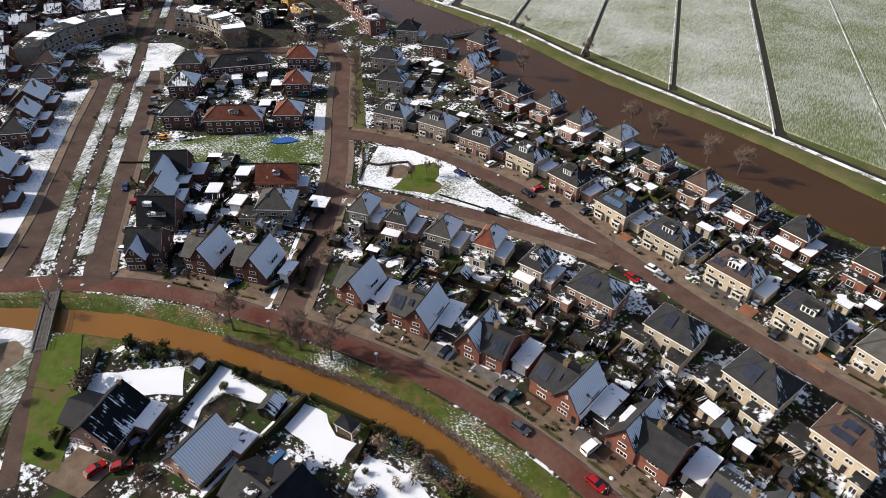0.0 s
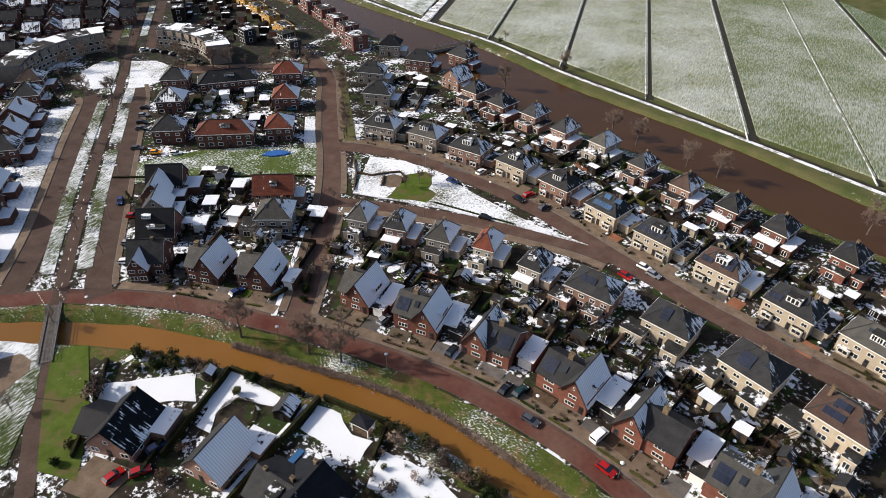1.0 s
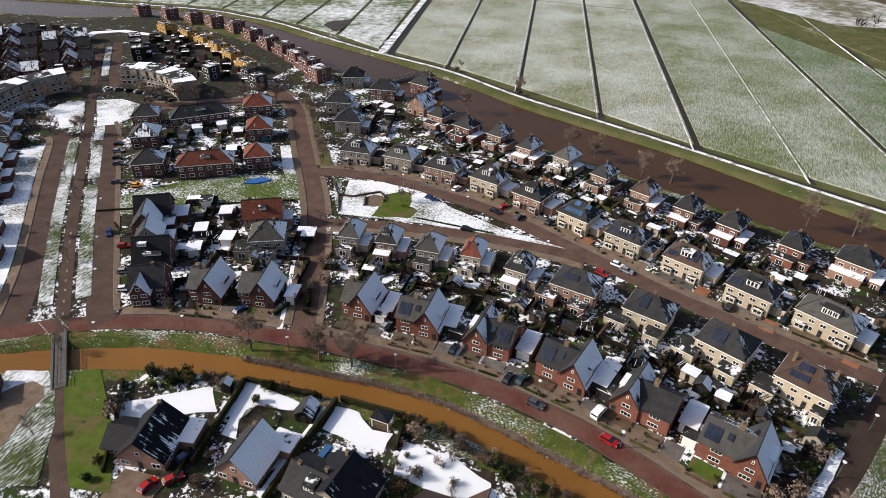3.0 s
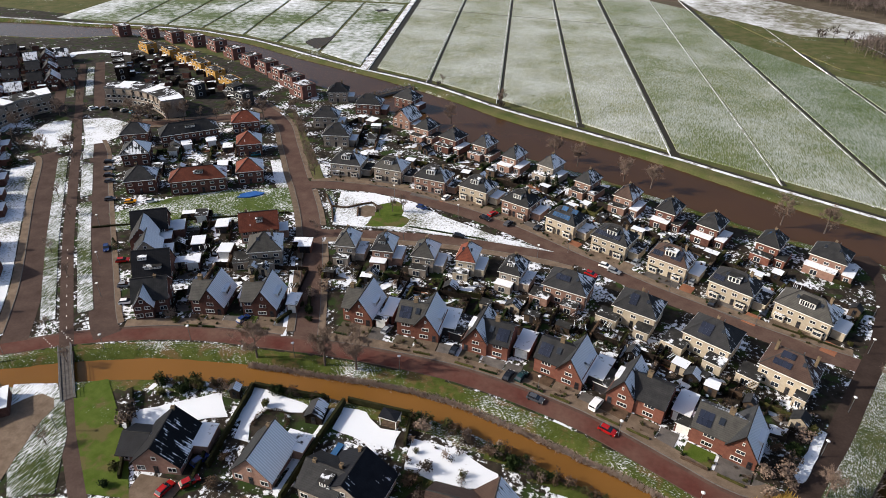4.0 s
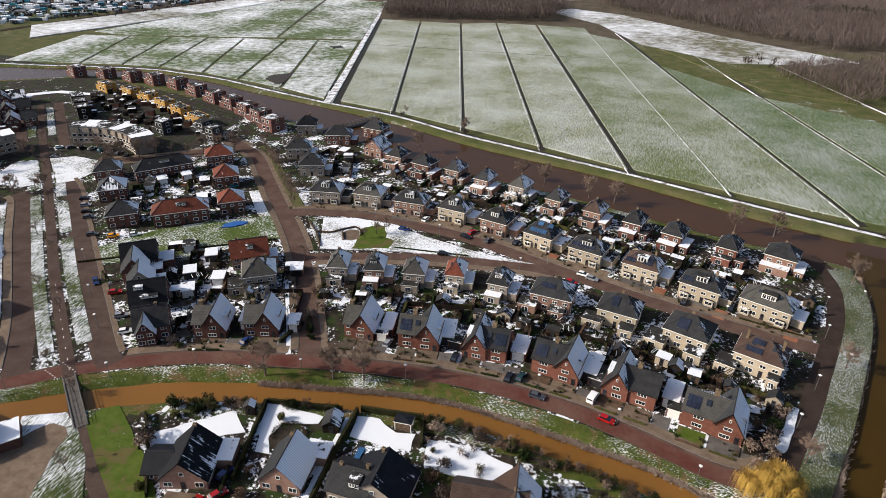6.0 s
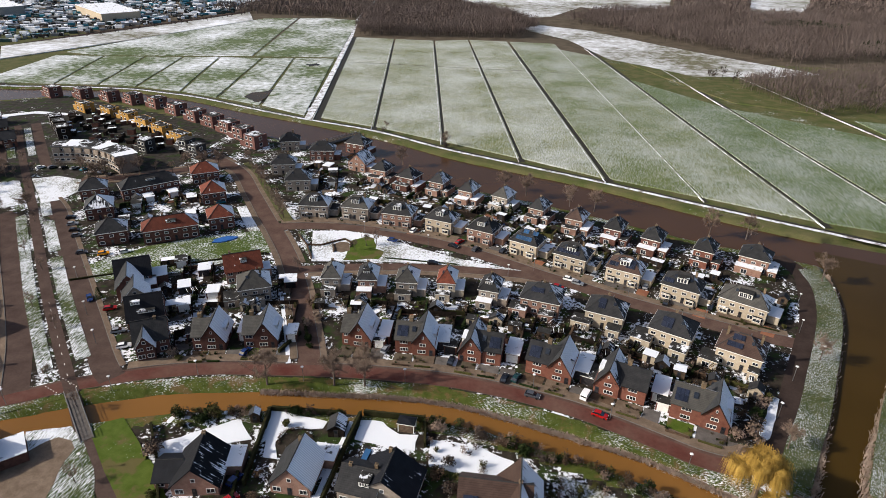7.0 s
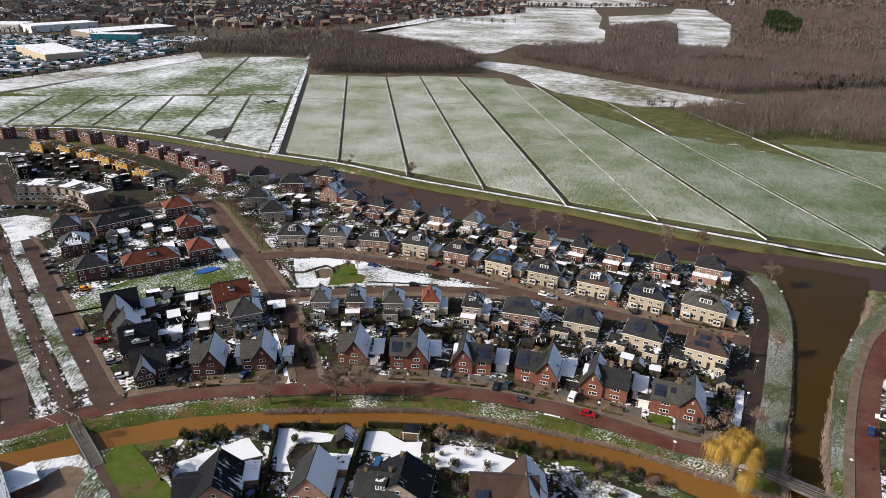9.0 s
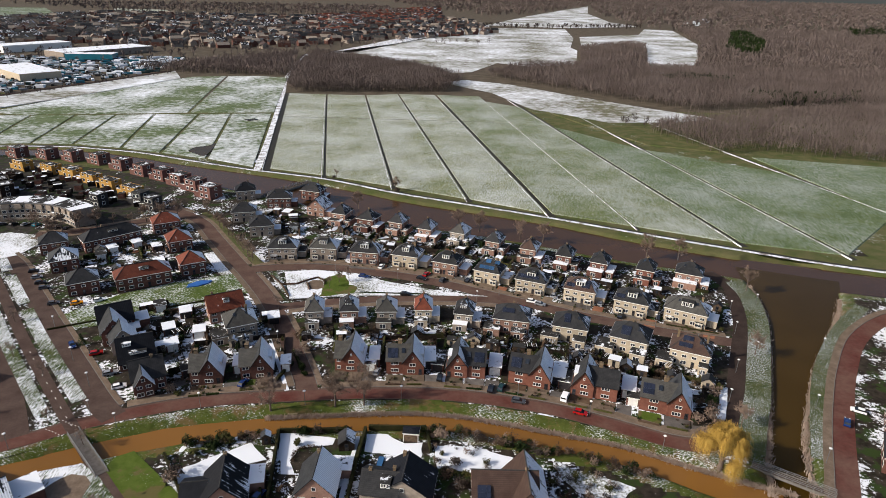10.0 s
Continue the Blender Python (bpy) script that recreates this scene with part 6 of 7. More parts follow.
# big shrubs seen one by one
for x, y, s, kd, tl in ((-54.3, 93.6, 2.7, "dark", 0.9), (-53.6, 92.6, 2.2, "grey", 0.8), (-50.5, 89.0, 1.1, "brown", 0.9), (-48.6, 84.2, 1.2, "olive", 0.8), (-50, 102.5, 1.5, "green", 1), (-47.5, 104.5, 1.6, "olive", 0.9), (-44.5, 105.6, 1.3, "brown", 0.9), (-52.8, 100.6, 1.2, "olive", 0.8), (-32.4, 104.5, 1.1, "olive", 1), (-66.5, 120.5, 1.7, "grey", 0.9), (-64.5, 119.5, 1.1, "olive", 0.8), (-38.5, 131.8, 1.3, "green", 1), (-37, 129.5, 1.0, "green", 1), (-40.5, 137, 1.7, "grey", 1), (-39.5, 141, 1.8, "grey", 1), (-42.8, 146.5, 1.7, "brown", 1), (55.5, 113.5, 1.9, "grey", 0.8), (58.4, 116.5, 1.5, "grey", 0.8), (-2.5, 108, 2.0, "grey", 0.9), (-4.0, 110.5, 1.6, "brown", 0.8), (2.5, 110, 1.5, "brown", 0.9), (6, 108.8, 1.4, "dark", 1), (10, 107.2, 1.5, "brown", 0.9), (14, 105.5, 1.4, "green", 0.9), (17.5, 104.5, 1.6, "dark", 0.9), (-1.5, 97, 1.7, "brown", 0.9), (0.6, 100.5, 1.6, "dark", 0.9), (1.6, 94.5, 1.8, "dark", 0.9), (-32.5, 91.6, 1.3, "brown", 0.7), (-31.5, 86.0, 1.6, "brown", 0.7), (-24, 84.5, 1.5, "brown", 0.8), (-47.8, 80.5, 1.1, "green", 0.8), (8.0, 213.5, 1.9, "green", 1.1), (-30.5, 277.5, 1.8, "dark", 1), (-62.5, 294, 1.5, "dark", 1), (75, 159.5, 0.9, "olive", 0.8), (65.3, 160.6, 0.6, "olive", 0.9), (46.6, 117.6, 0.5, "olive", 1.0)):
    shrub(x, y, s, kd, tl)
for x, y, s in ((-98.5, 139.5, 1.1), (-167, 170, 1.9), (-49.0, 103.5, 0.9), (3.5, 148, 0.7), (5.2, 147.6, 0.7), (-1, 215.5, 1.2), (2.6, 214.5, 1.3)):
    conifer(x, y, s)


# ---- gardens, sheds and fences ----
def fence(p, q, h=1.5, mat=None, label="dark wooden garden fence"):
    p, q = Vector((*p, 0)), Vector((*q, 0))
    d = q - p
    ln = d.length
    k = Mesh()
    n = max(1, int(ln / 1.9))
    one, two = [(0, -0.03)], []
    for i in range(n + 1):
        u = min(max(ln * i / n, 0.07), ln - 0.07)
        one += [(u - 0.06, -0.03), (u - 0.06, -0.08), (u + 0.06, -0.08), (u + 0.06, -0.03)]
    one += [(ln, -0.03), (ln, 0.03), (0, 0.03)]
    k.prism(one, 0, h)
    ob = part("fence", k, mat or M_DARKWOOD)
    ob.matrix_basis = pose(p.x, p.y, 0, rz=math.degrees(math.atan2(d.y, d.x)))
    return tagged(ob, label, "fence", "garden fences")


def shed(x, y, ang, w, d, h, kind="gable", roof=None, wall=None, label="wooden garden shed with snow on its roof"):
    s = thing("shed", pose(x, y, 0, rz=ang), label, "shed", "garden sheds")
    k = Mesh()
    if kind == "gable":
        k.side([(0, 0), (w, 0), (w, h), (w / 2, h + w * 0.32), (0, h)], 0, d)
        part("wall", k, wall or M_WOOD, s)
        r = Mesh()
        g = 0.7
        slope(r, [(w + 0.2, -0.2, h - 0.1), (w + 0.2, d + 0.2, h - 0.1), (w / 2, d + 0.2, h + w * 0.35 + 0.08), (w / 2, -0.2, h + w * 0.35 + 0.08)], 0.1)
        slope(r, [(-0.2, d + 0.2, h - 0.1), (-0.2, -0.2, h - 0.1), (w / 2, -0.2, h + w * 0.35 + 0.08), (w / 2, d + 0.2, h + w * 0.35 + 0.08)], 0.1)
        part("roof", r, roof or M_TILESNOW, s)
    else:
        k.box(0, w, 0, d, 0, h)
        part("wall", k, wall or M_WOOD, s)
        r = Mesh()
        r.box(-0.12, w + 0.12, -0.12, d + 0.12, h, h + 0.14, 1, top=0)
        part("roof", r, [roof or M_FLATSNOW, M_DARKWOOD], s)
    door(s, pose(w * 0.5 - 0.4, 0, 0.02), 0.8, min(1.8, h - 0.1))
    return s


M_PATIO = [M_PAVE, M_DRIVE, M_DRIVE, M_WOOD, M_TERRACE]


def slab(name, m, w, d, mat, label, category, h=0.06):
    """A level piece of ground cover with a ragged outline, laid in a garden."""
    n = 14
    ring = []
    for i in range(n):
        a = 2 * math.pi * i / n
        c, s = math.cos(a), math.sin(a)
        r = 1 / max(abs(c), abs(s)) ** 0.75 * random.uniform(0.75, 1.05)
        ring.append((w / 2 * c * r, d / 2 * s * r))
    k = Mesh()
    k.prism(ring, -0.03, h)
    ob = part(name, k, mat)
    ob.matrix_basis = m
    return tagged(ob, label, category, kind="structure")


M_BED = plain("garden_soil", (0.02, 0.015, 0.011), (0.045, 0.034, 0.025), 1.5, 0.95, 0.5, 0.2, 0.05)
M_BIN = plain("bin_plastic", (0.015, 0.02, 0.018), (0.03, 0.035, 0.035), 3.0, 0.5, 0.1, 0.6, 0.2)
M_CANVAS = plain("pale_canvas", (0.5, 0.47, 0.4), (0.66, 0.62, 0.55), 2.0, 0.8, 0.2, 0.3)


def clutter(x, y, ang):
    """One small garden thing: a planter, a bin, a bench, a parasol, a log stack or a pergola."""
    kind = random.choice(["planter", "planter", "bin", "bench", "logs", "pergola", "parasol", "box"])
    m = pose(x, y, 0.03, rz=ang)
    k = Mesh()
    if kind == "planter":
        t_ = thing("planter", m, "square planter with a clipped plant in a garden", "planter", "garden planters")
        k.box(-0.3, 0.3, -0.3, 0.3, 0, 0.4, 0)
        k.box(-0.24, 0.24, -0.24, 0.24, 0.4, 0.43, 0)
        part("pot", k, random.choice([M_WOOD, M_DRIVE, M_TERRACE]), t_)
        part("plant", SHRUBS[random.choice(["green", "olive", "brown"])][0], None, t_, m=pose(0, 0, 0.38) @ Matrix.Scale(0.36, 4))
    elif kind == "bin":
        t_ = thing("wheelie_bin", m, "dark plastic wheelie bin beside a garden path", "bin", "wheelie bins")
        k.box(-0.22, 0.22, -0.25, 0.25, 0.05, 0.8)
        part("body", k, M_BIN, t_)
        k = Mesh()
        k.box(-0.25, 0.25, -0.3, 0.28, 0.8, 0.87)
        part("lid", k, random.choice([M_BIN, PAINT_LID, M_SNOWCAP]), t_)
    elif kind == "bench":
        t_ = thing("garden_bench", m, "wooden garden bench with snow on its seat", "bench", "garden benches")
        k.box(-0.6, 0.6, -0.2, 0.2, 0.32, 0.38)
        part("seat", k, random.choice([M_WOOD, M_SNOWCAP]), t_)
        k = Mesh()
        k.box(-0.6, 0.6, 0.2, 0.25, 0.38, 0.7)
        part("backrest", k, M_WOOD, t_)
        for a in (-0.5, 0.5):
            k = Mesh()
            k.box(a - 0.04, a + 0.04, -0.18, 0.18, 0, 0.32)
            part("leg", k, M_WOOD, t_)
    elif kind == "logs":
        t_ = thing("log_stack", m, "stack of firewood under a strip of snow", "firewood", "log stacks")
        for i in range(4):
            for j in range(3):
                k.tube((-0.5, -0.3 + i * 0.2 + 0.1 * (j % 2), 0.1 + j * 0.17), (0.5, -0.3 + i * 0.2 + 0.1 * (j % 2), 0.1 + j * 0.17), 0.095, 0.09, 6)
        part("logs", k, M_WOOD, t_)
        k = Mesh()
        k.box(-0.52, 0.52, -0.42, 0.5, 0.56, 0.62)
        part("cover", k, random.choice([M_SNOWCAP, M_DARKWOOD]), t_)
    elif kind == "pergola":
        t_ = thing("pergola", m, "dark timber pergola over a patio", "pergola", "pergolas")
        for a in (-1.1, 1.1):
            for b in (-0.8, 0.8):
                k = Mesh()
                k.box(a - 0.05, a + 0.05, b - 0.05, b + 0.05, 0, 1.75)
                part("post", k, M_DARKWOOD, t_)
        for i in range(7):
            k = Mesh()
            k.box(-1.2 + i * 0.4 - 0.04, -1.2 + i * 0.4 + 0.04, -1.0, 1.0, 1.75, 1.87)
            part("beam", k, random.choice([M_DARKWOOD, M_DARKWOOD, M_SNOWCAP]), t_)
    elif kind == "parasol":
        t_ = thing("parasol", m, "folded pale garden parasol on a patio", "parasol", "garden parasols")
        k.tube((0, 0, 0), (0, 0, 1.9), 0.03, 0.03, 6)
        part("pole", k, M_METAL, t_)
        k = Mesh()
        k.tube((0, 0, 0.75), (0, 0, 1.85), 0.16, 0.04, 8)
        part("canopy", k, M_CANVAS, t_)
    else:
        t_ = thing("storage_box", m, "low garden storage box, its lid under snow", "box", "storage boxes")
        k.box(-0.55, 0.55, -0.28, 0.28, 0, 0.5)
        part("body", k, random.choice([M_WOOD, M_BIN, M_CREAM]), t_)
        k = Mesh()
        k.box(-0.58, 0.58, -0.31, 0.31, 0.5, 0.56)
        part("lid", k, random.choice([M_SNOWCAP, M_SNOWCAP, M_BIN]), t_)


PAINT_LID = plain("blue_lid", (0.02, 0.06, 0.2), (0.03, 0.08, 0.26), 2.0, 0.5, 0.0, 0.1)


def garden(x, y, ang, x0, x1, y0, y1, busy=1.0, shed_at=1, fences=(1, 1, 1)):
    """One plot in a house's own axes: fences, a shed, paving, snow, shrubs and odds and ends."""
    m = pose(x, y, 0, rz=ang)
    at = lambda a, b: tuple((m @ Vector((a, b, 0)))[:2])
    w, d = x1 - x0, y1 - y0
    for on_, p, q in ((fences[0], (x0, y0), (x0, y1)), (fences[1], (x1, y0), (x1, y1)), (fences[2], (x0, y1), (x1, y1))):
        if on_:
            if random.random() < 0.3:
                hedge(at(*p), at(*q), 1.3, 0.6, random.choice([M_LEAF, M_OLIVE, M_HEATH]), label="garden hedge between two plots")
            else:
                fence(at(*p), at(*q), random.uniform(1.2, 1.6))
    far = y1 if shed_at > 0 else y0
    sw, sd = random.uniform(2.0, 3.4), random.uniform(1.8, 2.6)
    sx = x0 + 0.4 if random.random() < 0.5 else x1 - sw - 0.4
    px, py = at(sx, far - (sd + 0.4 if shed_at > 0 else -0.4))
    if random.random() < 0.8:
        kd = random.choice(["gable", "flat", "flat"])
        shed(px, py, ang, sw, sd, random.uniform(1.8, 2.1), kd, random.choice([M_FLATSNOW, M_SNOWCAP, M_FLAT]) if kd == "flat" else random.choice([M_TILESNOW, M_TILE]), random.choice([M_WOOD, M_DARKWOOD, M_CREAM]), "small garden shed with a part-snowed roof")
    c = at((x0 + x1) / 2 + random.uniform(-1, 1), y0 + 1.6)
    slab("patio", pose(*c, 0, rz=ang), w * 0.75, 2.8, random.choice(M_PATIO), "paved patio in a back garden", "patio", 0.05)
    for i in range(2):
        c = at(random.uniform(x0 + 1, x1 - 1), random.uniform(y0 + 1.5, y1 - 1))
        slab("snow_patch", pose(*c, 0, rz=random.uniform(0, 90)), random.uniform(1.5, w * 0.6), random.uniform(1.2, d * 0.4), M_SNOWCAP, "patch of lying snow in a garden", "snow", 0.085 + 0.004 * i)
    for i in range(int(11 * busy)):
        a, b = random.uniform(x0 + 0.5, x1 - 0.5), random.uniform(y0 + 1.0, y1 - 0.4)
        if i % 2:
            a = x0 + 0.6 if random.random() < 0.5 else x1 - 0.6
        small_shrub(*at(a, b), random.uniform(0.45, 1.1), random.choice(["green", "green", "olive", "brown", "dark", "dark", "grey"]), random.uniform(0.8, 1.3))
    for i in range(3):
        clutter(*at(random.uniform(x0 + 0.8, x1 - 0.8), random.uniform(y0 + 0.6, y1 - 0.6)), ang + random.uniform(-25, 25))
    for i in range(3):
        c = at(random.uniform(x0 + 0.8, x1 - 0.8), random.uniform(y0 + 0.8, y1 - 0.6))
        slab("flower_bed" if i else "snow_patch", pose(*c, 0, rz=ang + random.uniform(-10, 10)), random.uniform(1.0, 2.4), random.uniform(0.5, 1.1), random.choice([M_BED, M_HEATH, M_GREEN]) if i else M_SNOWCAP, "planted bed of dark soil in a garden" if i else "narrow strip of lying snow in a garden", "bed" if i else "snow", 0.1 + 0.004 * i)
    # table with chairs or boxes, some under snow
    c = at(random.uniform(x0 + 1.5, x1 - 1.5), y0 + 1.5)
    t_ = thing("garden_table", pose(*c, 0.05, rz=random.uniform(0, 90)) @ Matrix.Scale(0.8, 4), "garden table on a paved patio", "table", "garden tables")
    k = Mesh()
    k.box(-0.8, 0.8, -0.45, 0.45, 0.66, 0.72)
    part("tabletop", k, random.choice([M_SNOWCAP, M_WOOD]), t_)
    for a in (-0.7, 0.7):
        for b in (-0.35, 0.35):
            k = Mesh()
            k.box(a - 0.04, a + 0.04, b - 0.04, b + 0.04, 0, 0.66)
            part("leg", k, M_METAL, t_)


for i, (x, y, a, w) in enumerate(BRICK):
    for x0, x1 in ((-1.8, w + 2.4),) if i < 3 else ((-1.6, w * 0.5 - 0.1), (w * 0.5 + 0.1, w + 3.2)):
        garden(x, y, a, x0, x1, 8.8, 16.5 if x > -20 else 18.5, 1.2)
for x, y, a, x0, x1 in ((-42.5, 153.8, 10, -1, 7.6), (-33.0, 154.9, 9, -1.2, 8.2), (-22.8, 155.6, 5, -1.2, 8.6), (-12.1, 157.5, 3, -1.2, 8.6), (-1.0, 156.3, -7, -1.2, 8.6), (9.9, 154.6, -10, -1.5, 4.9), (9.9, 154.6, -10, 5.1, 12.4), (26.0, 151.9, -15, -1.6, 4.5), (26.0, 151.9, -15, 4.7, 12), (40.7, 147.5, -23, -1.6, 4.7), (40.7, 147.5, -23, 4.9, 12), (54.9, 142.1, -23, -1.6, 4.7), (54.9, 142.1, -23, 4.9, 12)):
    garden(x, y, a, x0, x1, -8.5 if x > 5 else -9.0, -3.0, 1.0, -1, (1, 1, 0))
for x, y, a, w in ((-66.1, 197.5, 6, 9.6), (-52.0, 199.3, -2, 9.1), (-37.8, 197.3, -5, 9.9), (-23.2, 196.3, -14, 9.0), (-9.1, 191.8, -18, 8.5), (4.6, 186.3, -21, 8.6), (17.7, 180.6, -20, 9.4), (32.2, 175.3, -20, 9.4), (46.2, 169.0, -23, 9.7), (60.0, 165.1, -26, 11.6)):
    garden(x, y, a, -1.6, w / 2 - 0.1, 7.8, 15.5, 1.0)
    garden(x, y, a, w / 2 + 0.1, w + 3.2, 7.8, 15.5, 1.0, 1, (0, 1, 1))
    # paved front with a drive and planting
    m = pose(x, y, 0, rz=a)
    for u, ww, mat in ((w + 1.6, 3.0, random.choice([M_DRIVE, M_PAVE, M_TERRACE])), (w * 0.5, w * 0.9, random.choice([M_PAVE, M_DRIVE]))):
        k = Mesh()
        k.box(-ww / 2, ww / 2, -4.3, 0, -0.03, 0.07 + 0.003 * (u > w))
        ob = part("drive", k, mat)
        ob.matrix_basis = m @ pose(u, 0, 0)
        tagged(ob, "paved drive in front of a house", "drive", kind="structure")
    for i in range(6):
        p = m @ Vector((random.uniform(0, w), random.uniform(-4, -1.5), 0))
        small_shrub(p.x, p.y, random.uniform(0.3, 0.6), random.choice(["green", "olive", "brown"]), 0.9)
for x, y, a in ((-51.7, 234.8, -16), (-40.7, 229.8, -19), (-28.0, 227.2, -18), (-16.3, 221.3, -18), (-4.1, 218.8, -22), (8.8, 211.2, -22), (20.9, 205.3, -20), (32.9, 200.4, -20), (43.7, 195.8, -23), (58.1, 191.1, -23)):
    garden(x, y, a, -1.4, 9.4, -8.5, -3.0, 1.0, -1, (1, 1, 0))
for x, y, a, w in BRICK:
    m = pose(x, y, 0, rz=a)
    reach_ = 4.2
    for u0, u1, mat, nm, lb in ((w + 0.3, w + 3.6, M_DRIVE, "drive", "grey paved drive beside a brick house"), (0, w * 0.45, random.choice([M_GREEN, M_HEATH, M_HEATH, M_WOODFLOOR]), "front_garden", "small front garden bed"), (w * 0.5, w, random.choice([M_PAVE, M_PAVE, M_DRIVE]), "front_garden", "paved front garden")):
        k = Mesh()
        k.box(u0, u1, -reach_, 0.0, -0.03, 0.07)
        ob = part(nm, k, mat)
        ob.matrix_basis = m
        tagged(ob, lb, nm.replace("_", " "), kind="structure")
    for u0, u1 in ((0, w * 0.42), (w * 0.55, w * 0.95)):
        hedge(tuple((m @ Vector((u0, -reach_ - 0.1, 0)))[:2]), tuple((m @ Vector((u1, -reach_ - 0.1, 0)))[:2]), 0.55, 0.45, random.choice([M_HEATH, M_LEAF, M_OLIVE]), label="low front garden hedge")
    for i in range(10):
        p = m @ Vector((random.uniform(0, w), random.uniform(-reach_, -0.8), 0))
        small_shrub(p.x, p.y, random.uniform(0.3, 0.6), random.choice(["green", "olive", "brown", "brown"]), 0.9)
# block by the avenue, the court, and the west side
for x, y, a, x0, x1, y0, y1 in ((-74.6, 116.4, 30, 9.5, 15, 1, 8), (-85.4, 126.4, 30, 11, 18, 0, 8), (-88.6, 135.4, 30, 8, 18, 0, 7), (-100.6, 144.6, 30, 14, 22, 0, 9), (-74.6, 157.6, 27, -9, -1, -6, 4), (-62.6, 146.6, 20, -12, -5, -4, 5), (-62.6, 146.6, 20, 9.5, 13, -2, 8), (-104.3, 169, 33, 0, 8, 9, 18), (-104.3, 169, 33, 8.4, 17, 9, 18), (-117, 164.9, 33, 2, 9, 9.5, 16), (-131.8, 180.2, 33, 9.5, 17, 0, 9), (-130, 197, 44, 2, 10, -10, -1), (-130, 197, 44, 10, 18, -10, -1), (-101.5, 199.5, 33, -9, -1, 0, 8), (-65.7, 243, -10, -12, -2, -8, 0), (-78.9, 217.2, 15, 11, 18, -2, 8), (-78.9, 217.2, 15, 11, 18, 9, 18)):
    garden(x, y, a, x0, x1, y0, y1, 1.2)
    c = pose(x, y, 0, rz=a) @ Vector(((x0 + x1) / 2, (y0 + y1) / 2, 0))
    garage(c.x, c.y, a, 3.2, 4.2, 1.95, M_DARKBRICK, random.choice([M_FLATSNOW, M_FLAT]), "small brick outbuilding under snow")
# sheds with a place of their own
shed(-23.6, 103.2, 8, 3.2, 3.6, 1.9, "gable", M_TILE, M_DARKWOOD, "dark timber garden house, half its roof snowed")
shed(-39.9, 104.0, 15, 1.8, 1.6, 2.1, "gable", M_TILESNOW, M_WOOD, "small white-roofed garden shed by the hedge")
g = thing("gazebo", pose(-10.6, 107.2, 0, rz=-2), "white timber gazebo with a dark roof", "gazebo")
for a in (0, 3.1):
    for b in (0, 2.0):
        k = Mesh()
        k.box(a - 0.07, a + 0.07, b - 0.07, b + 0.07, 0, 2.1)
        part("post", k, M_WHITE, g)
k = Mesh()
k.box(-0.25, 3.35, -0.25, 2.25, 2.1, 2.28, 1)
k.poly([(-0.25, -0.25, 2.28), (3.35, -0.25, 2.28), (1.55, 1, 2.7)])
k.poly([(3.35, -0.25, 2.28), (3.35, 2.25, 2.28), (1.55, 1, 2.7)])
k.poly([(3.35, 2.25, 2.28), (-0.25, 2.25, 2.28), (1.55, 1, 2.7)])
k.poly([(-0.25, 2.25, 2.28), (-0.25, -0.25, 2.28), (1.55, 1, 2.7)])
part("roof", k, [M_TILENAVY, M_WHITE], g)
k = Mesh()
k.box(0, 3.1, 1.93, 2.0, 0, 1.0)
part("back_panel", k, M_WHITE, g)
k = Mesh()
k.box(0, 3.1, 0, 2.0, 0.0, 0.12)
part("floor", k, M_WOOD, g)
for i in range(22):
    a = radians(-20 + i * 11)
    small_shrub(-29.6 + 3.1 * math.cos(a), 101.2 + 2.9 * math.sin(a), 0.55, "brown", 0.8)
# blue sheeting and snow heap on the long green
k = Mesh()
n = 16
ring = [(4.0 * math.cos(6.283 * i / n) * random.uniform(0.55, 1.1), 1.9 * math.sin(6.283 * i / n) * random.uniform(0.7, 1.1)) for i in range(n)]
k.prism(ring, 0.0, 0.35)
t_ = part("tarpaulin", k, M_BLUE)
t_.matrix_basis = pose(-82.5, 176.5, 0.12, rz=36)
tagged(t_, "crumpled blue tarpaulin on the snowy lawn", "tarpaulin")


# growth along the south bank
rs = np.random.RandomState(21)
for lo, hi, n_, names in ((-56, -38.5, 46, ("olive", "green", "brown", "dark", "grey")), (-6, 40, 90, ("brown", "brown", "dark", "grey", "olive", "green")), (-34, -22, 20, ("green", "dark"))):
    for i in range(n_):
        x = rs.uniform(lo, hi)
        j = int(np.argmin(np.abs(NEAR_CANAL[:, 0] - x)))
        y = NEAR_CANAL[j][1] - NEAR_CANAL[j][2] - rs.uniform(1.4, 4.2 if lo != -34 else 2.2)
        small_shrub(x, y, rs.uniform(0.6, 1.5), names[rs.randint(len(names))], rs.uniform(0.7, 1.1))
for i in range(14):
    x = rs.uniform(-56, -38)
    j = int(np.argmin(np.abs(NEAR_CANAL[:, 0] - x)))
    slab("snow_patch", pose(x, NEAR_CANAL[j][1] - NEAR_CANAL[j][2] - rs.uniform(1.6, 4.0), 0, rz=rs.uniform(0, 90)), rs.uniform(0.8, 2.4), rs.uniform(0.6, 1.4), M_SNOWCAP, "patch of lying snow by the bank", "snow", 0.08)
for i in range(60):
    x = rs.uniform(-4, 36)
    small_shrub(x, 106 - 0.32 * max(x - 8, 0) - rs.uniform(0, 9), rs.uniform(0.5, 1.3), ("brown", "dark", "grey", "olive")[i % 4], 0.9)


for n, parts_ in SMALL.items():
    v = np.vstack(parts_)
    tagged(new("garden_plants", raw("garden_plants", v, np.arange(len(v)).reshape(-1, 4), SHRUBS[n][0].materials[0])), "many small shrubs in the house gardens", "shrubs", kind="stuff")


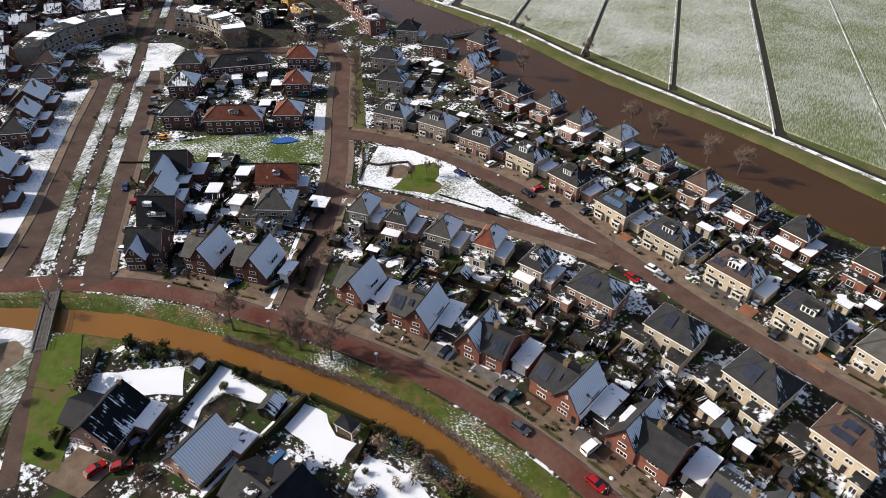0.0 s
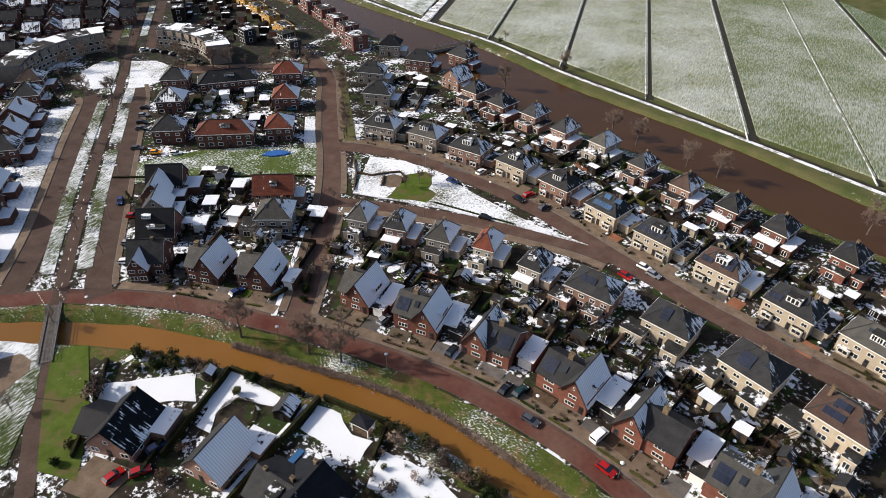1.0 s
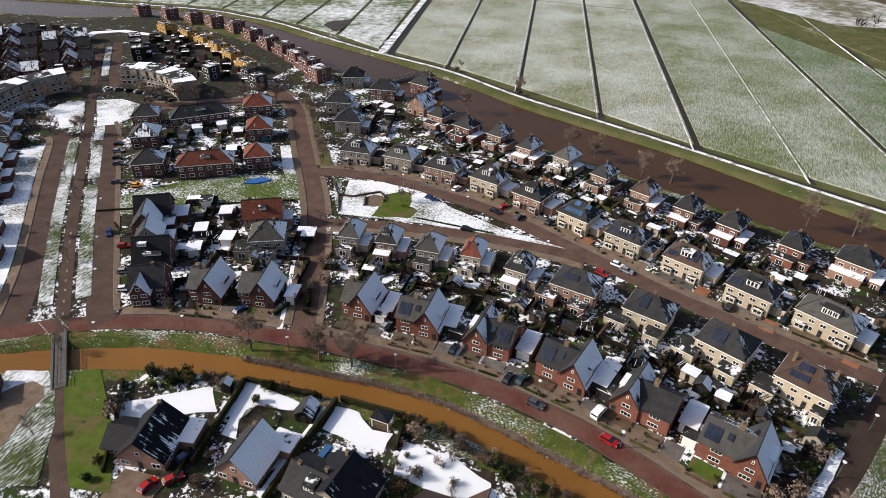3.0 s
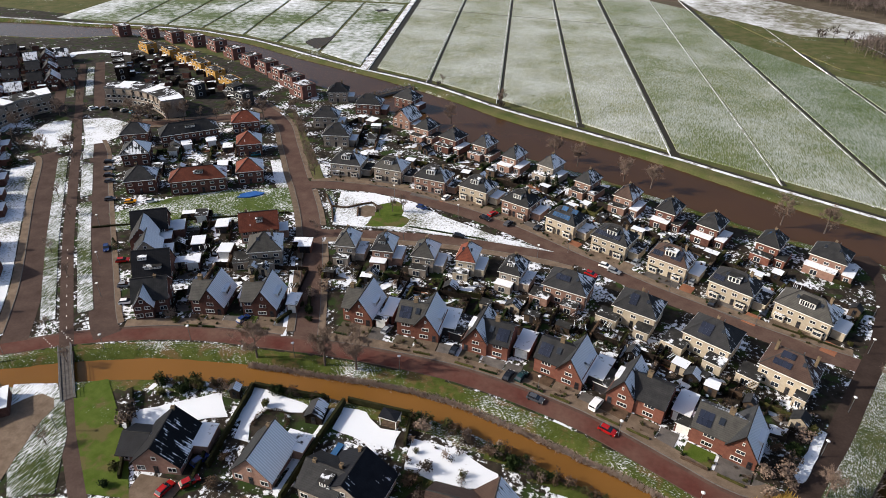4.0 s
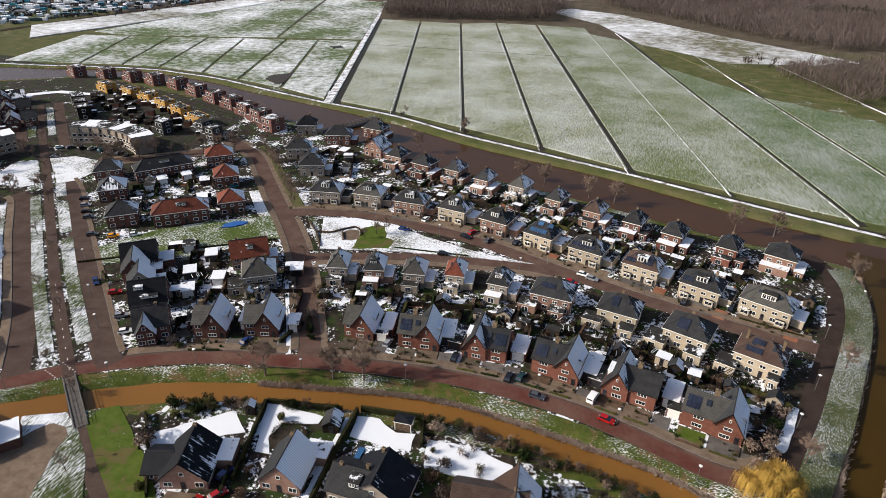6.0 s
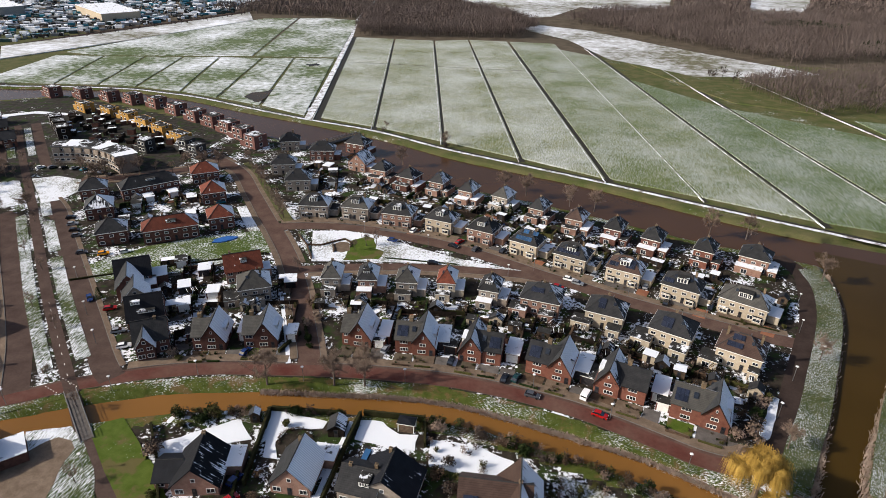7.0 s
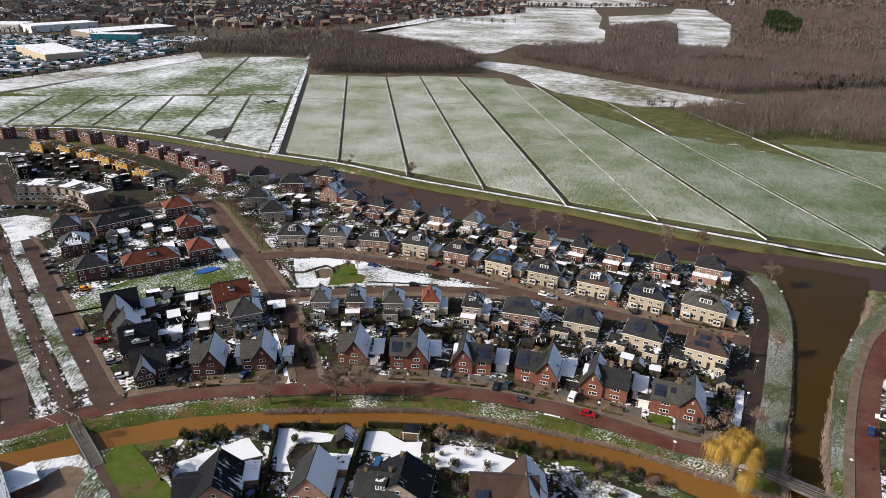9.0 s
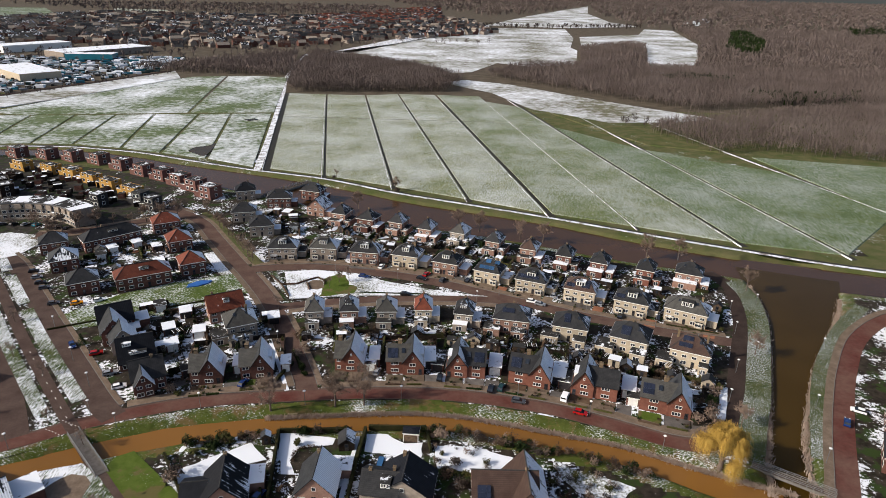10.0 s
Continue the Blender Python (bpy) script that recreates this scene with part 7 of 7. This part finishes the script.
# ---- vehicles ----
PAINT = {}
for n, a in (("red", (0.45, 0.012, 0.012)), ("white", (0.75, 0.75, 0.75)), ("grey", (0.09, 0.095, 0.11)), ("black", (0.015, 0.016, 0.02)), ("blue", (0.015, 0.04, 0.16)), ("silver", (0.35, 0.37, 0.4)), ("orange", (0.8, 0.3, 0.01)), ("green", (0.015, 0.05, 0.05)), ("teal", (0.02, 0.2, 0.28))):
    PAINT[n] = plain("car_paint_" + n, a, tuple(c * 1.15 for c in a), 1.0, 0.25, 0.0, 0.05, 0.6)
WHEEL = Mesh()
WHEEL.tube((0, -0.1, 0), (0, 0.1, 0), 0.3, 0.3, 10)
WHEEL.poly([(0.3 * math.cos(i * 0.628), -0.1, 0.3 * math.sin(i * 0.628)) for i in range(10)])
WHEEL = WHEEL.data("wheel", [M_RUBBER])
LIGHT = Mesh()
LIGHT.box(-0.03, 0.03, -0.18, 0.18, -0.07, 0.07)
LIGHT = LIGHT.data("headlight", [M_LAMP])


def car(x, y, ang, colour, van=False, z=0.05):
    v = thing("van" if van else "car", pose(x, y, z, rz=ang) @ Matrix.Scale(0.82, 4), colour + (" van" if van else " car") + " parked in the street", "van" if van else "car", "parked cars")
    ln, wd = (4.4, 1.72) if van else (4.0, 1.64)
    if ("car", colour, van) not in CACHE:
        k, g = Mesh(), Mesh()
        h = ln / 2
        if van:
            k.side([(-h, 0.3), (h, 0.3), (h, 0.85), (h - 0.25, 1.0), (h - 0.8, 1.15), (h - 1.35, 1.85), (-h + 0.1, 1.9), (-h, 1.7)], -wd / 2, wd / 2)
            g.side([(h - 1.2, 1.2), (h - 0.8, 1.2), (h - 1.25, 1.78), (h - 1.9, 1.78), (h - 1.9, 1.2)], -wd / 2 - 0.012, wd / 2 + 0.012)
            g.side([(-h + 0.7, 1.22), (h - 2.05, 1.22), (h - 2.05, 1.74), (-h + 0.75, 1.74)], -wd / 2 - 0.012, wd / 2 + 0.012)
            g.box(-h - 0.012, -h + 0.1, -wd / 2 + 0.15, wd / 2 - 0.15, 1.2, 1.66)
        else:
            k.side([(-h, 0.28), (h - 0.1, 0.26), (h, 0.5), (h - 0.1, 0.68), (h - 0.95, 0.86), (-h + 0.25, 0.92), (-h, 0.75)], -wd / 2, wd / 2)
            k.side([(-h + 0.55, 1.36), (-h + 0.6, 1.3), (0.25, 1.32), (0.2, 1.38)], -wd / 2 + 0.2, wd / 2 - 0.2)
            g.side([(-h + 0.1, 0.9), (h - 1.0, 0.86), (0.28, 1.33), (-h + 0.55, 1.33)], -wd / 2 + 0.1, wd / 2 - 0.1)
        CACHE[("car", colour, van)] = k.data("body", [PAINT[colour]]), g.data("glasshouse", [M_GLASS])
    b, g = CACHE[("car", colour, van)]
    body = part("body", b, None, v)
    part("glasshouse", g, None, v)
    for a in (-ln * 0.32, ln * 0.32):
        for s in (-1, 1):
            part("wheel", WHEEL, None, v, m=pose(a, s * (wd / 2 - 0.1), 0.3, rz=180 if s > 0 else 0))
    for s in (-1, 1):
        part("headlight", LIGHT, None, v, m=pose(ln / 2 - 0.02, s * wd * 0.34, 0.62))


for x, y, a, c_ in ((14.8, 122.4, -12, "grey"), (28.6, 119.0, -19, "red"), (-3.9, 130.6, 85, "black"), (-19.6, 132.0, 80, "silver"), (11.0, 127.4, 72, "green"), (-84.3, 126.8, 30, "silver"), (-79.3, 121.6, 30, "white"), (-92.3, 135.2, 30, "red"), (-100.4, 138.4, -47, "blue"), (-112.4, 161.0, 33, "orange"), (-107.0, 163.4, 33, "white"), (-31.4, 186.2, -14, "blue"), (-10.9, 189.4, 60, "red"), (-12.4, 186.2, -22, "black"), (2.8, 186.0, 70, "black"), (22.4, 172.9, -16, "white"), (-26.6, 194.4, 75, "white"), (-50.8, 125.0, 75, "blue"), (29.6, 177.6, 70, "silver"), (43.3, 173.4, 70, "silver"), (47.6, 165.6, 70, "black"), (58.6, 165.6, 72, "black"), (-138.3, 181.1, 30, "black"), (-134.6, 176.9, 30, "silver"), (-131, 173.1, 30, "black"), (-127.8, 169.9, 30, "grey"), (-119, 160.4, 30, "grey"), (-38.0, 83.2, 80, "red"), (-35.1, 85.6, 55, "red"), (-36.2, 89.8, 72, "blue"), (-16.5, 174.5, 4, "black"), (88.5, 119.5, 60, "blue"), (93.5, 124.0, 150, "white"), (24.8, 171.2, -18, "silver"), (-5.5, 185.6, 70, "grey"), (8.5, 126.8, 78, "black")):
    car(x, y, a, c_)
car(25.9, 124.6, 68, "white", True)
car(19.5, 168.0, -20, "red")
for i in range(9):
    car(-84.8 - i * 3.0, 187.0 + i * 3.9, 33, ("silver", "black", "white", "grey", "teal")[i % 5])
for i in range(8):
    car(-181 + i * 4.4, 219.5 + 2.0 * math.sin(i * 0.5), 60 + i * 6, ("white", "grey", "black", "silver", "teal")[i % 5])
for i in range(9):
    car(-126 - i * 4.6, 124 + i * 4.9, 40, ("black", "silver", "blue", "grey")[i % 4])


for x, y, s, kind in ((54.6, 118.2, 2.0, "grey"), (57.4, 118.0, 2.3, "grey"), (58.6, 121.4, 1.9, "dark"), (60.4, 124.6, 1.6, "green"), (61.8, 128.2, 1.7, "grey"), (56.8, 123.6, 1.6, "brown"), (63.2, 130.6, 1.4, "olive")):
    shrub(x, y, s, kind, 1.0, 0.1)


# ---- street lamps ----
def lamp(x, y, h=4.0, ang=0):
    l_ = thing("street_lamp", pose(x, y, 0, rz=ang), "slim grey street lamp with a white cap", "street lamp", "street lamps")
    k = Mesh()
    k.tube((0, 0, 0), (0, 0, h), 0.07, 0.05, 6)
    part("pole", k, M_METAL, l_)
    k = Mesh()
    k.tube((0, 0, h - 0.25), (0, 0, h - 0.05), 0.12, 0.3, 10)
    k.tube((0, 0, h - 0.05), (0, 0, h + 0.08), 0.36, 0.2, 10)
    part("cap", k, M_LAMP, l_)


for x, y in ((-72.5, 107.4), (30.6, 118.6), (44.0, 107.7), (14.8, 124.9), (-34.2, 118.0), (-12.5, 121.4), (-57.5, 115.6), (71.0, 138.5), (79.6, 147.6), (64.4, 125.5), (81.5, 171), (91.2, 176), (78.2, 158.2), (-86.5, 121.6), (-96.5, 132), (-80.5, 111.4), (-110.2, 146.8), (-91, 99.6), (-64.5, 166.5), (-47.6, 143.5), (12.5, 176.6), (-20, 185), (38, 167.5), (56.5, 160.6), (5.5, 171.4), (-30, 168.2), (98.6, 150.8), (84, 124.6), (-64.2, 87.2), (77.0, 106.0), (-41.5, 190.2)):
    lamp(x, y)


# ---- reeds on the banks ----
def reeds(name, line, off, count, seed, lo=0.0, hi=1.0, height=0.8):
    rs = np.random.RandomState(seed)
    n_ = normals(line)
    t_ = rs.uniform(lo, hi, count) * (len(line) - 1.001)
    i = t_.astype(int)
    fr = (t_ - i)[:, None]
    base = line[i, :2] * (1 - fr) + line[i + 1, :2] * fr
    side = np.sign(off) * (line[i, 2] + abs(off) + rs.normal(0, 0.38, count))
    p = base + n_[i] * side[:, None]
    z0 = np.full(count, -0.95)
    h = height * rs.uniform(0.5, 1.3, count)
    lean = rs.normal(0, 0.3, (count, 2))
    a = rs.uniform(0, 6.28, count)
    s = np.stack([np.cos(a), np.sin(a)], 1) * 0.07
    v = np.stack([np.c_[p - s, z0], np.c_[p + s, z0], np.c_[p + lean + s * 0.7, z0 + h], np.c_[p + lean - s * 0.7, z0 + h]], 1).reshape(-1, 3)
    tagged(new(name, raw(name, v, np.arange(count * 4).reshape(-1, 4), M_REED)), "fringe of dry reed along the water", "reeds", kind="stuff")


reeds("reeds_near", NEAR_CANAL, 0.45, 12000, 1, 0.62, 1.0, 0.55)
reeds("reeds_east", EAST_CANAL, -0.4, 4500, 4, 0.1, 0.75)
reeds("reeds_east_far", EAST_CANAL, 0.4, 4500, 5, 0.1, 0.85)


# ---- far woods, town and works ----
def inside(poly, x, y):
    ok = np.zeros(x.shape, bool)
    for (a, b), (c, d) in zip(poly, poly[1:] + poly[:1]):
        ok ^= ((b > y) != (d > y)) & (x < (c - a) * (y - b) / (d - b + 1e-12) + a)
    return ok


def woods(name, poly, step, height, mat, seed, label, blades=16, wide=0.5):
    """Bare woodland: each tree a trunk and a spray of thin branches."""
    rs = np.random.RandomState(seed)
    xs, ys = [p[0] for p in poly], [p[1] for p in poly]
    gx_, gy_ = np.meshgrid(np.arange(min(xs), max(xs), step), np.arange(min(ys), max(ys), step))
    x, y = (gx_ + rs.uniform(-0.6, 0.6, gx_.shape) * step).ravel(), (gy_ + rs.uniform(-0.6, 0.6, gy_.shape) * step).ravel()
    keep = inside(poly, x, y)
    x, y = x[keep], y[keep]
    n = len(x)
    h = height * rs.uniform(0.7, 1.15, n)
    rep = np.repeat(np.arange(n), blades)
    m = len(rep)
    a = rs.uniform(0, 6.28, m)
    z0 = h[rep] * rs.uniform(0.3, 0.8, m)
    fill = np.sqrt(np.clip(1 - ((z0 / h[rep] - 0.55) / 0.5) ** 2, 0.05, 1)) * h[rep] * 0.34
    r0 = fill * rs.uniform(0, 1, m)
    reach = r0 + h[rep] * 0.09
    base = np.stack([x[rep] + r0 * np.cos(a), y[rep] + r0 * np.sin(a), z0], 1)
    tip = np.stack([x[rep] + reach * np.cos(a), y[rep] + reach * np.sin(a), z0 + h[rep] * rs.uniform(0.12, 0.3, m)], 1)
    base[::blades] = np.stack([x, y, 0 * x], 1)
    tip[::blades] = np.stack([x, y, h * 0.75], 1)
    b = rs.uniform(0, 6.28, m)
    s = np.stack([np.cos(b), np.sin(b), 0 * b], 1) * wide * rs.uniform(0.5, 1.2, m)[:, None]
    v = np.stack([base - s, base + s, tip], 1).reshape(-1, 3)
    tagged(new(name, raw(name, v, np.arange(m * 3).reshape(-1, 3), mat)), label, "woods", kind="stuff")
    return n


W1 = "bare brown winter woodland"
woods("woods_middle", [(-150, 541), (-18, 562), (-4, 625), (-60, 720), (-190, 812), (-178, 650)], 3.2, 11, M_WOODS, 1, W1, 44, 0.15)
woods("woods_west", [(-180, 634), (-205, 638), (-271, 636), (-330, 640), (-300, 690), (-212, 820), (-192, 720)], 4.0, 10, M_WOODS, 2, W1, 16, 0.4)
woods("woods_strip", [(20, 668), (71, 612), (115, 566), (152, 526), (181, 505), (240, 530), (420, 575), (800, 640), (800, 720), (300, 760), (262, 758), (205, 748), (126, 758), (60, 735)], 4.2, 11, M_WOODS, 3, W1, 42, 0.17)
woods("woods_east", [(120, 425), (140, 385), (150, 365), (170, 378), (196, 372), (236, 357), (420, 320), (900, 450), (900, 620), (420, 570), (260, 505), (194, 466), (145, 448)], 4.0, 10, M_WOODS, 4, W1, 44, 0.15)
woods("woods_beyond_middle", [(134, 775), (192, 706), (274, 1035), (252, 1055), (172, 980), (162, 960)], 4.5, 11, M_WOODS, 18, W1, 20, 0.4)
woods("woods_beyond", [(274, 800), (246, 705), (300, 765), (430, 725), (800, 722), (1200, 900), (1300, 1500), (700, 1480), (445, 1450), (385, 1115)], 8.0, 12, M_WOODS, 5, W1, 18, 0.7)
woods("woods_horizon", [(445, 1460), (700, 1490), (1400, 1500), (3200, 2600), (3200, 4500), (-500, 4500), (-300, 2700), (60, 1900), (180, 2050), (520, 2950), (400, 2150), (385, 1700)], 32, 16, M_WOODS, 6, W1, 16, 3.2)
woods("trees_hedgerow", [(30, 1405), (208, 1432), (390, 1500), (390, 1530), (200, 1458), (30, 1440)], 11, 11, M_TWIGDARK, 19, "dark row of trees between snowy fields", 20, 1.0)
woods("pines_horizon", [(739, 1306), (833, 1360), (953, 1579), (837, 1508)], 9, 13, M_LEAF, 20, "dark pines among the bare woods", 20, 1.3)
woods("woods_horizon_west", [(-900, 1700), (-100, 1750), (-300, 2300), (-1000, 2150), (-1400, 2000)], 26, 14, M_WOODS, 7, W1, 14, 2.5)
woods("woods_horizon_far", [(-3500, 3200), (-900, 2700), (-500, 4500), (-3500, 4500)], 60, 16, M_WOODS, 8, W1, 12, 6)
woods("pines_clearing", [(197, 672), (227, 690), (269, 660), (255, 642), (194, 655)], 4.5, 9, M_LEAF, 9, "dark pines among the bare woods", 22, 0.9)
woods("pines_far", [(388, 930), (400, 920), (478, 1094), (540, 1300), (530, 1370), (469, 1210), (388, 1008)], 6, 13, M_LEAF, 10, "dark pines among the bare woods", 24, 1.3)
woods("pines_east", [(234, 552), (255, 572), (347, 582), (333, 559), (270, 542)], 7, 10, M_LEAF, 12, "dark pines among the bare woods", 22, 1.0)
woods("trees_town", [(-1100, 800), (-420, 690), (-230, 830), (40, 1250), (-20, 1700), (-900, 1650)], 19, 8, M_WOODS, 13, "bare trees among the houses of a town", 16, 0.9)
woods("trees_field", [(-60, 1010), (40, 1025), (40, 1035), (-60, 1020)], 9, 10, M_WOODS, 14, "row of bare trees in a field", 18, 0.6)
woods("trees_pasture", [(106, 440), (140, 425), (146, 440), (112, 456)], 9, 8, M_TWIGDARK, 15, "bare trees beside a pasture", 34, 0.25)
woods("trees_rail", [(-560, 430), (-350, 470), (-280, 640), (-290, 645), (-362, 478), (-560, 442)], 8, 4, M_TWIGDARK, 16, "bare scrub along an embankment", 14, 0.35)
woods("trees_west_town", [(-330, 150), (-200, 150), (-196, 215), (-256, 280), (-420, 268), (-480, 240)], 8, 5, M_TWIGDARK, 17, "bare trees among far gardens", 14, 0.25)


def town(name, poly, step, seed, mats, label, big=False):
    rs = np.random.RandomState(seed)
    k = Mesh()
    xs, ys = [p[0] for p in poly], [p[1] for p in poly]
    for x in np.arange(min(xs), max(xs), step):
        for y in np.arange(min(ys), max(ys), step * 0.8):
            a, b = x + rs.uniform(-0.3, 0.3) * step, y + rs.uniform(-0.3, 0.3) * step
            if not inside(poly, np.array([a]), np.array([b]))[0] or rs.rand() < 0.15:
                continue
            c, s = (lambda t_: (math.cos(t_), math.sin(t_)))(rs.choice([0.6, 0.6 + 1.57, 0.2]))
            w, d = (rs.uniform(1, 3) * step / 8.5 * (1.6 if step > 8 else 0.8), rs.uniform(1, 1.8)) if big else (rs.uniform(5, 9), 4.5)
            h = rs.uniform(1.5, 2.4) if big else rs.uniform(4, 5.5)
            P = lambda u, v, z: (a + u * c - v * s, b + u * s + v * c, z)
            wm, rm = rs.randint(0, 2), rs.randint(2, len(mats))
            R = [(-w, -d), (w, -d), (w, d), (-w, d)]
            for i in range(4):
                p, q = R[i], R[(i + 1) % 4]
                k.poly([P(*p, 0), P(*q, 0), P(*q, h), P(*p, h)], rm if big and step > 7 else wm)
            if big:
                k.poly([P(*p, h) for p in R], rm)
            else:
                k.poly([P(-w, -d, h), P(w, -d, h), P(w, 0, h + 3.5), P(-w, 0, h + 3.5)], rm)
                k.poly([P(w, d, h), P(-w, d, h), P(-w, 0, h + 3.5), P(w, 0, h + 3.5)], rm)
                k.poly([P(w, -d, h), P(w, d, h), P(w, 0, h + 3.5)], wm)
                k.poly([P(-w, d, h), P(-w, -d, h), P(-w, 0, h + 3.5)], wm)
    ob = part(name, k, mats)
    tagged(ob, label, "town", kind="stuff")


for name, poly in (("back_yards", [(-178, 238), (-150, 242), (-130, 248), (-205, 296), (-226, 292), (-205, 262)]), ("back_yards_west", [(-215, 200), (-200, 222), (-226, 250), (-254, 280), (-290, 278), (-320, 200), (-220, 150)])):
    town(name, poly, 6.0, 5, [M_DARKWOOD, M_DARKBRICK, M_FLAT, M_FLATSNOW, M_DARKWOOD, M_FLATSNOW, M_DARKWOOD, M_FLAT], "sheds and garages in far back yards", True)
town("far_town", [(-1000, 900), (-300, 860), (60, 1250), (0, 1650), (-900, 1600)], 24, 1, [M_DARKBRICK, M_GREYBRICK, M_GREYBRICK, M_TILE, M_TILESNOW, M_TILESNOW, M_TILEGREY, M_TILEBROWN, M_TILE], "houses of a distant town, some roofs snowed")
town("red_town", [(-380, 1650), (-262, 1130), (-60, 1674), (-110, 2400)], 24, 4, [M_DARKBRICK, M_GREYBRICK, M_TILERED, M_TILERED, M_TILESNOW, M_TILEBROWN], "red-roofed houses of a distant town")
town("west_town", [(-330, 150), (-240, 170), (-330, 250), (-300, 272), (-480, 255), (-480, 170)], 17, 2, [M_DARKBRICK, M_GREYBRICK, M_TILE, M_TILESNOW, M_TILE], "houses of the town's western streets")
town("works_yard", [(-700, 330), (-410, 412), (-380, 470), (-352, 530), (-308, 645), (-330, 760), (-760, 700)], 8.5, 3, [M_WHITE, M_SNOWCAP, M_SNOWCAP, M_FLAT, PAINT["teal"], M_FLATSNOW, M_SNOWCAP, PAINT["green"], M_FLAT, M_METAL], "containers and lorries in a works yard", True)
for x, y, a, w, d, h, mat in ((-411, 590, -38, 80, 34, 7, M_CREAM), (-440, 775, 59, 110, 42, 7, M_GREYBRICK), (-520, 580, -35, 60, 30, 8, M_METAL), (-540, 800, 58, 80, 32, 8, M_WHITE), (-640, 650, 10, 80, 36, 9, M_GREYBRICK), (-620, 780, 10, 90, 40, 8, M_WHITE), (-700, 520, 12, 60, 40, 9, M_CREAM), (-760, 860, 10, 100, 50, 9, M_GREYBRICK), (-420, 720, 8, 50, 18, 7, PAINT["teal"])):
    h_ = thing("industrial_hall", pose(x, y, 0, rz=a), "long low industrial hall with a snowed flat roof", "factory", "industrial halls")
    flat_box(h_, -w / 2, w / 2, -d / 2, d / 2, h, mat, M_FLATSNOW, "hall")

# ---- plan units to metres ----
for ob in list(scene.objects):
    if ob.parent is None and ob is not cam:
        ob.matrix_basis = Matrix.Scale(PLAN, 4) @ ob.matrix_basis
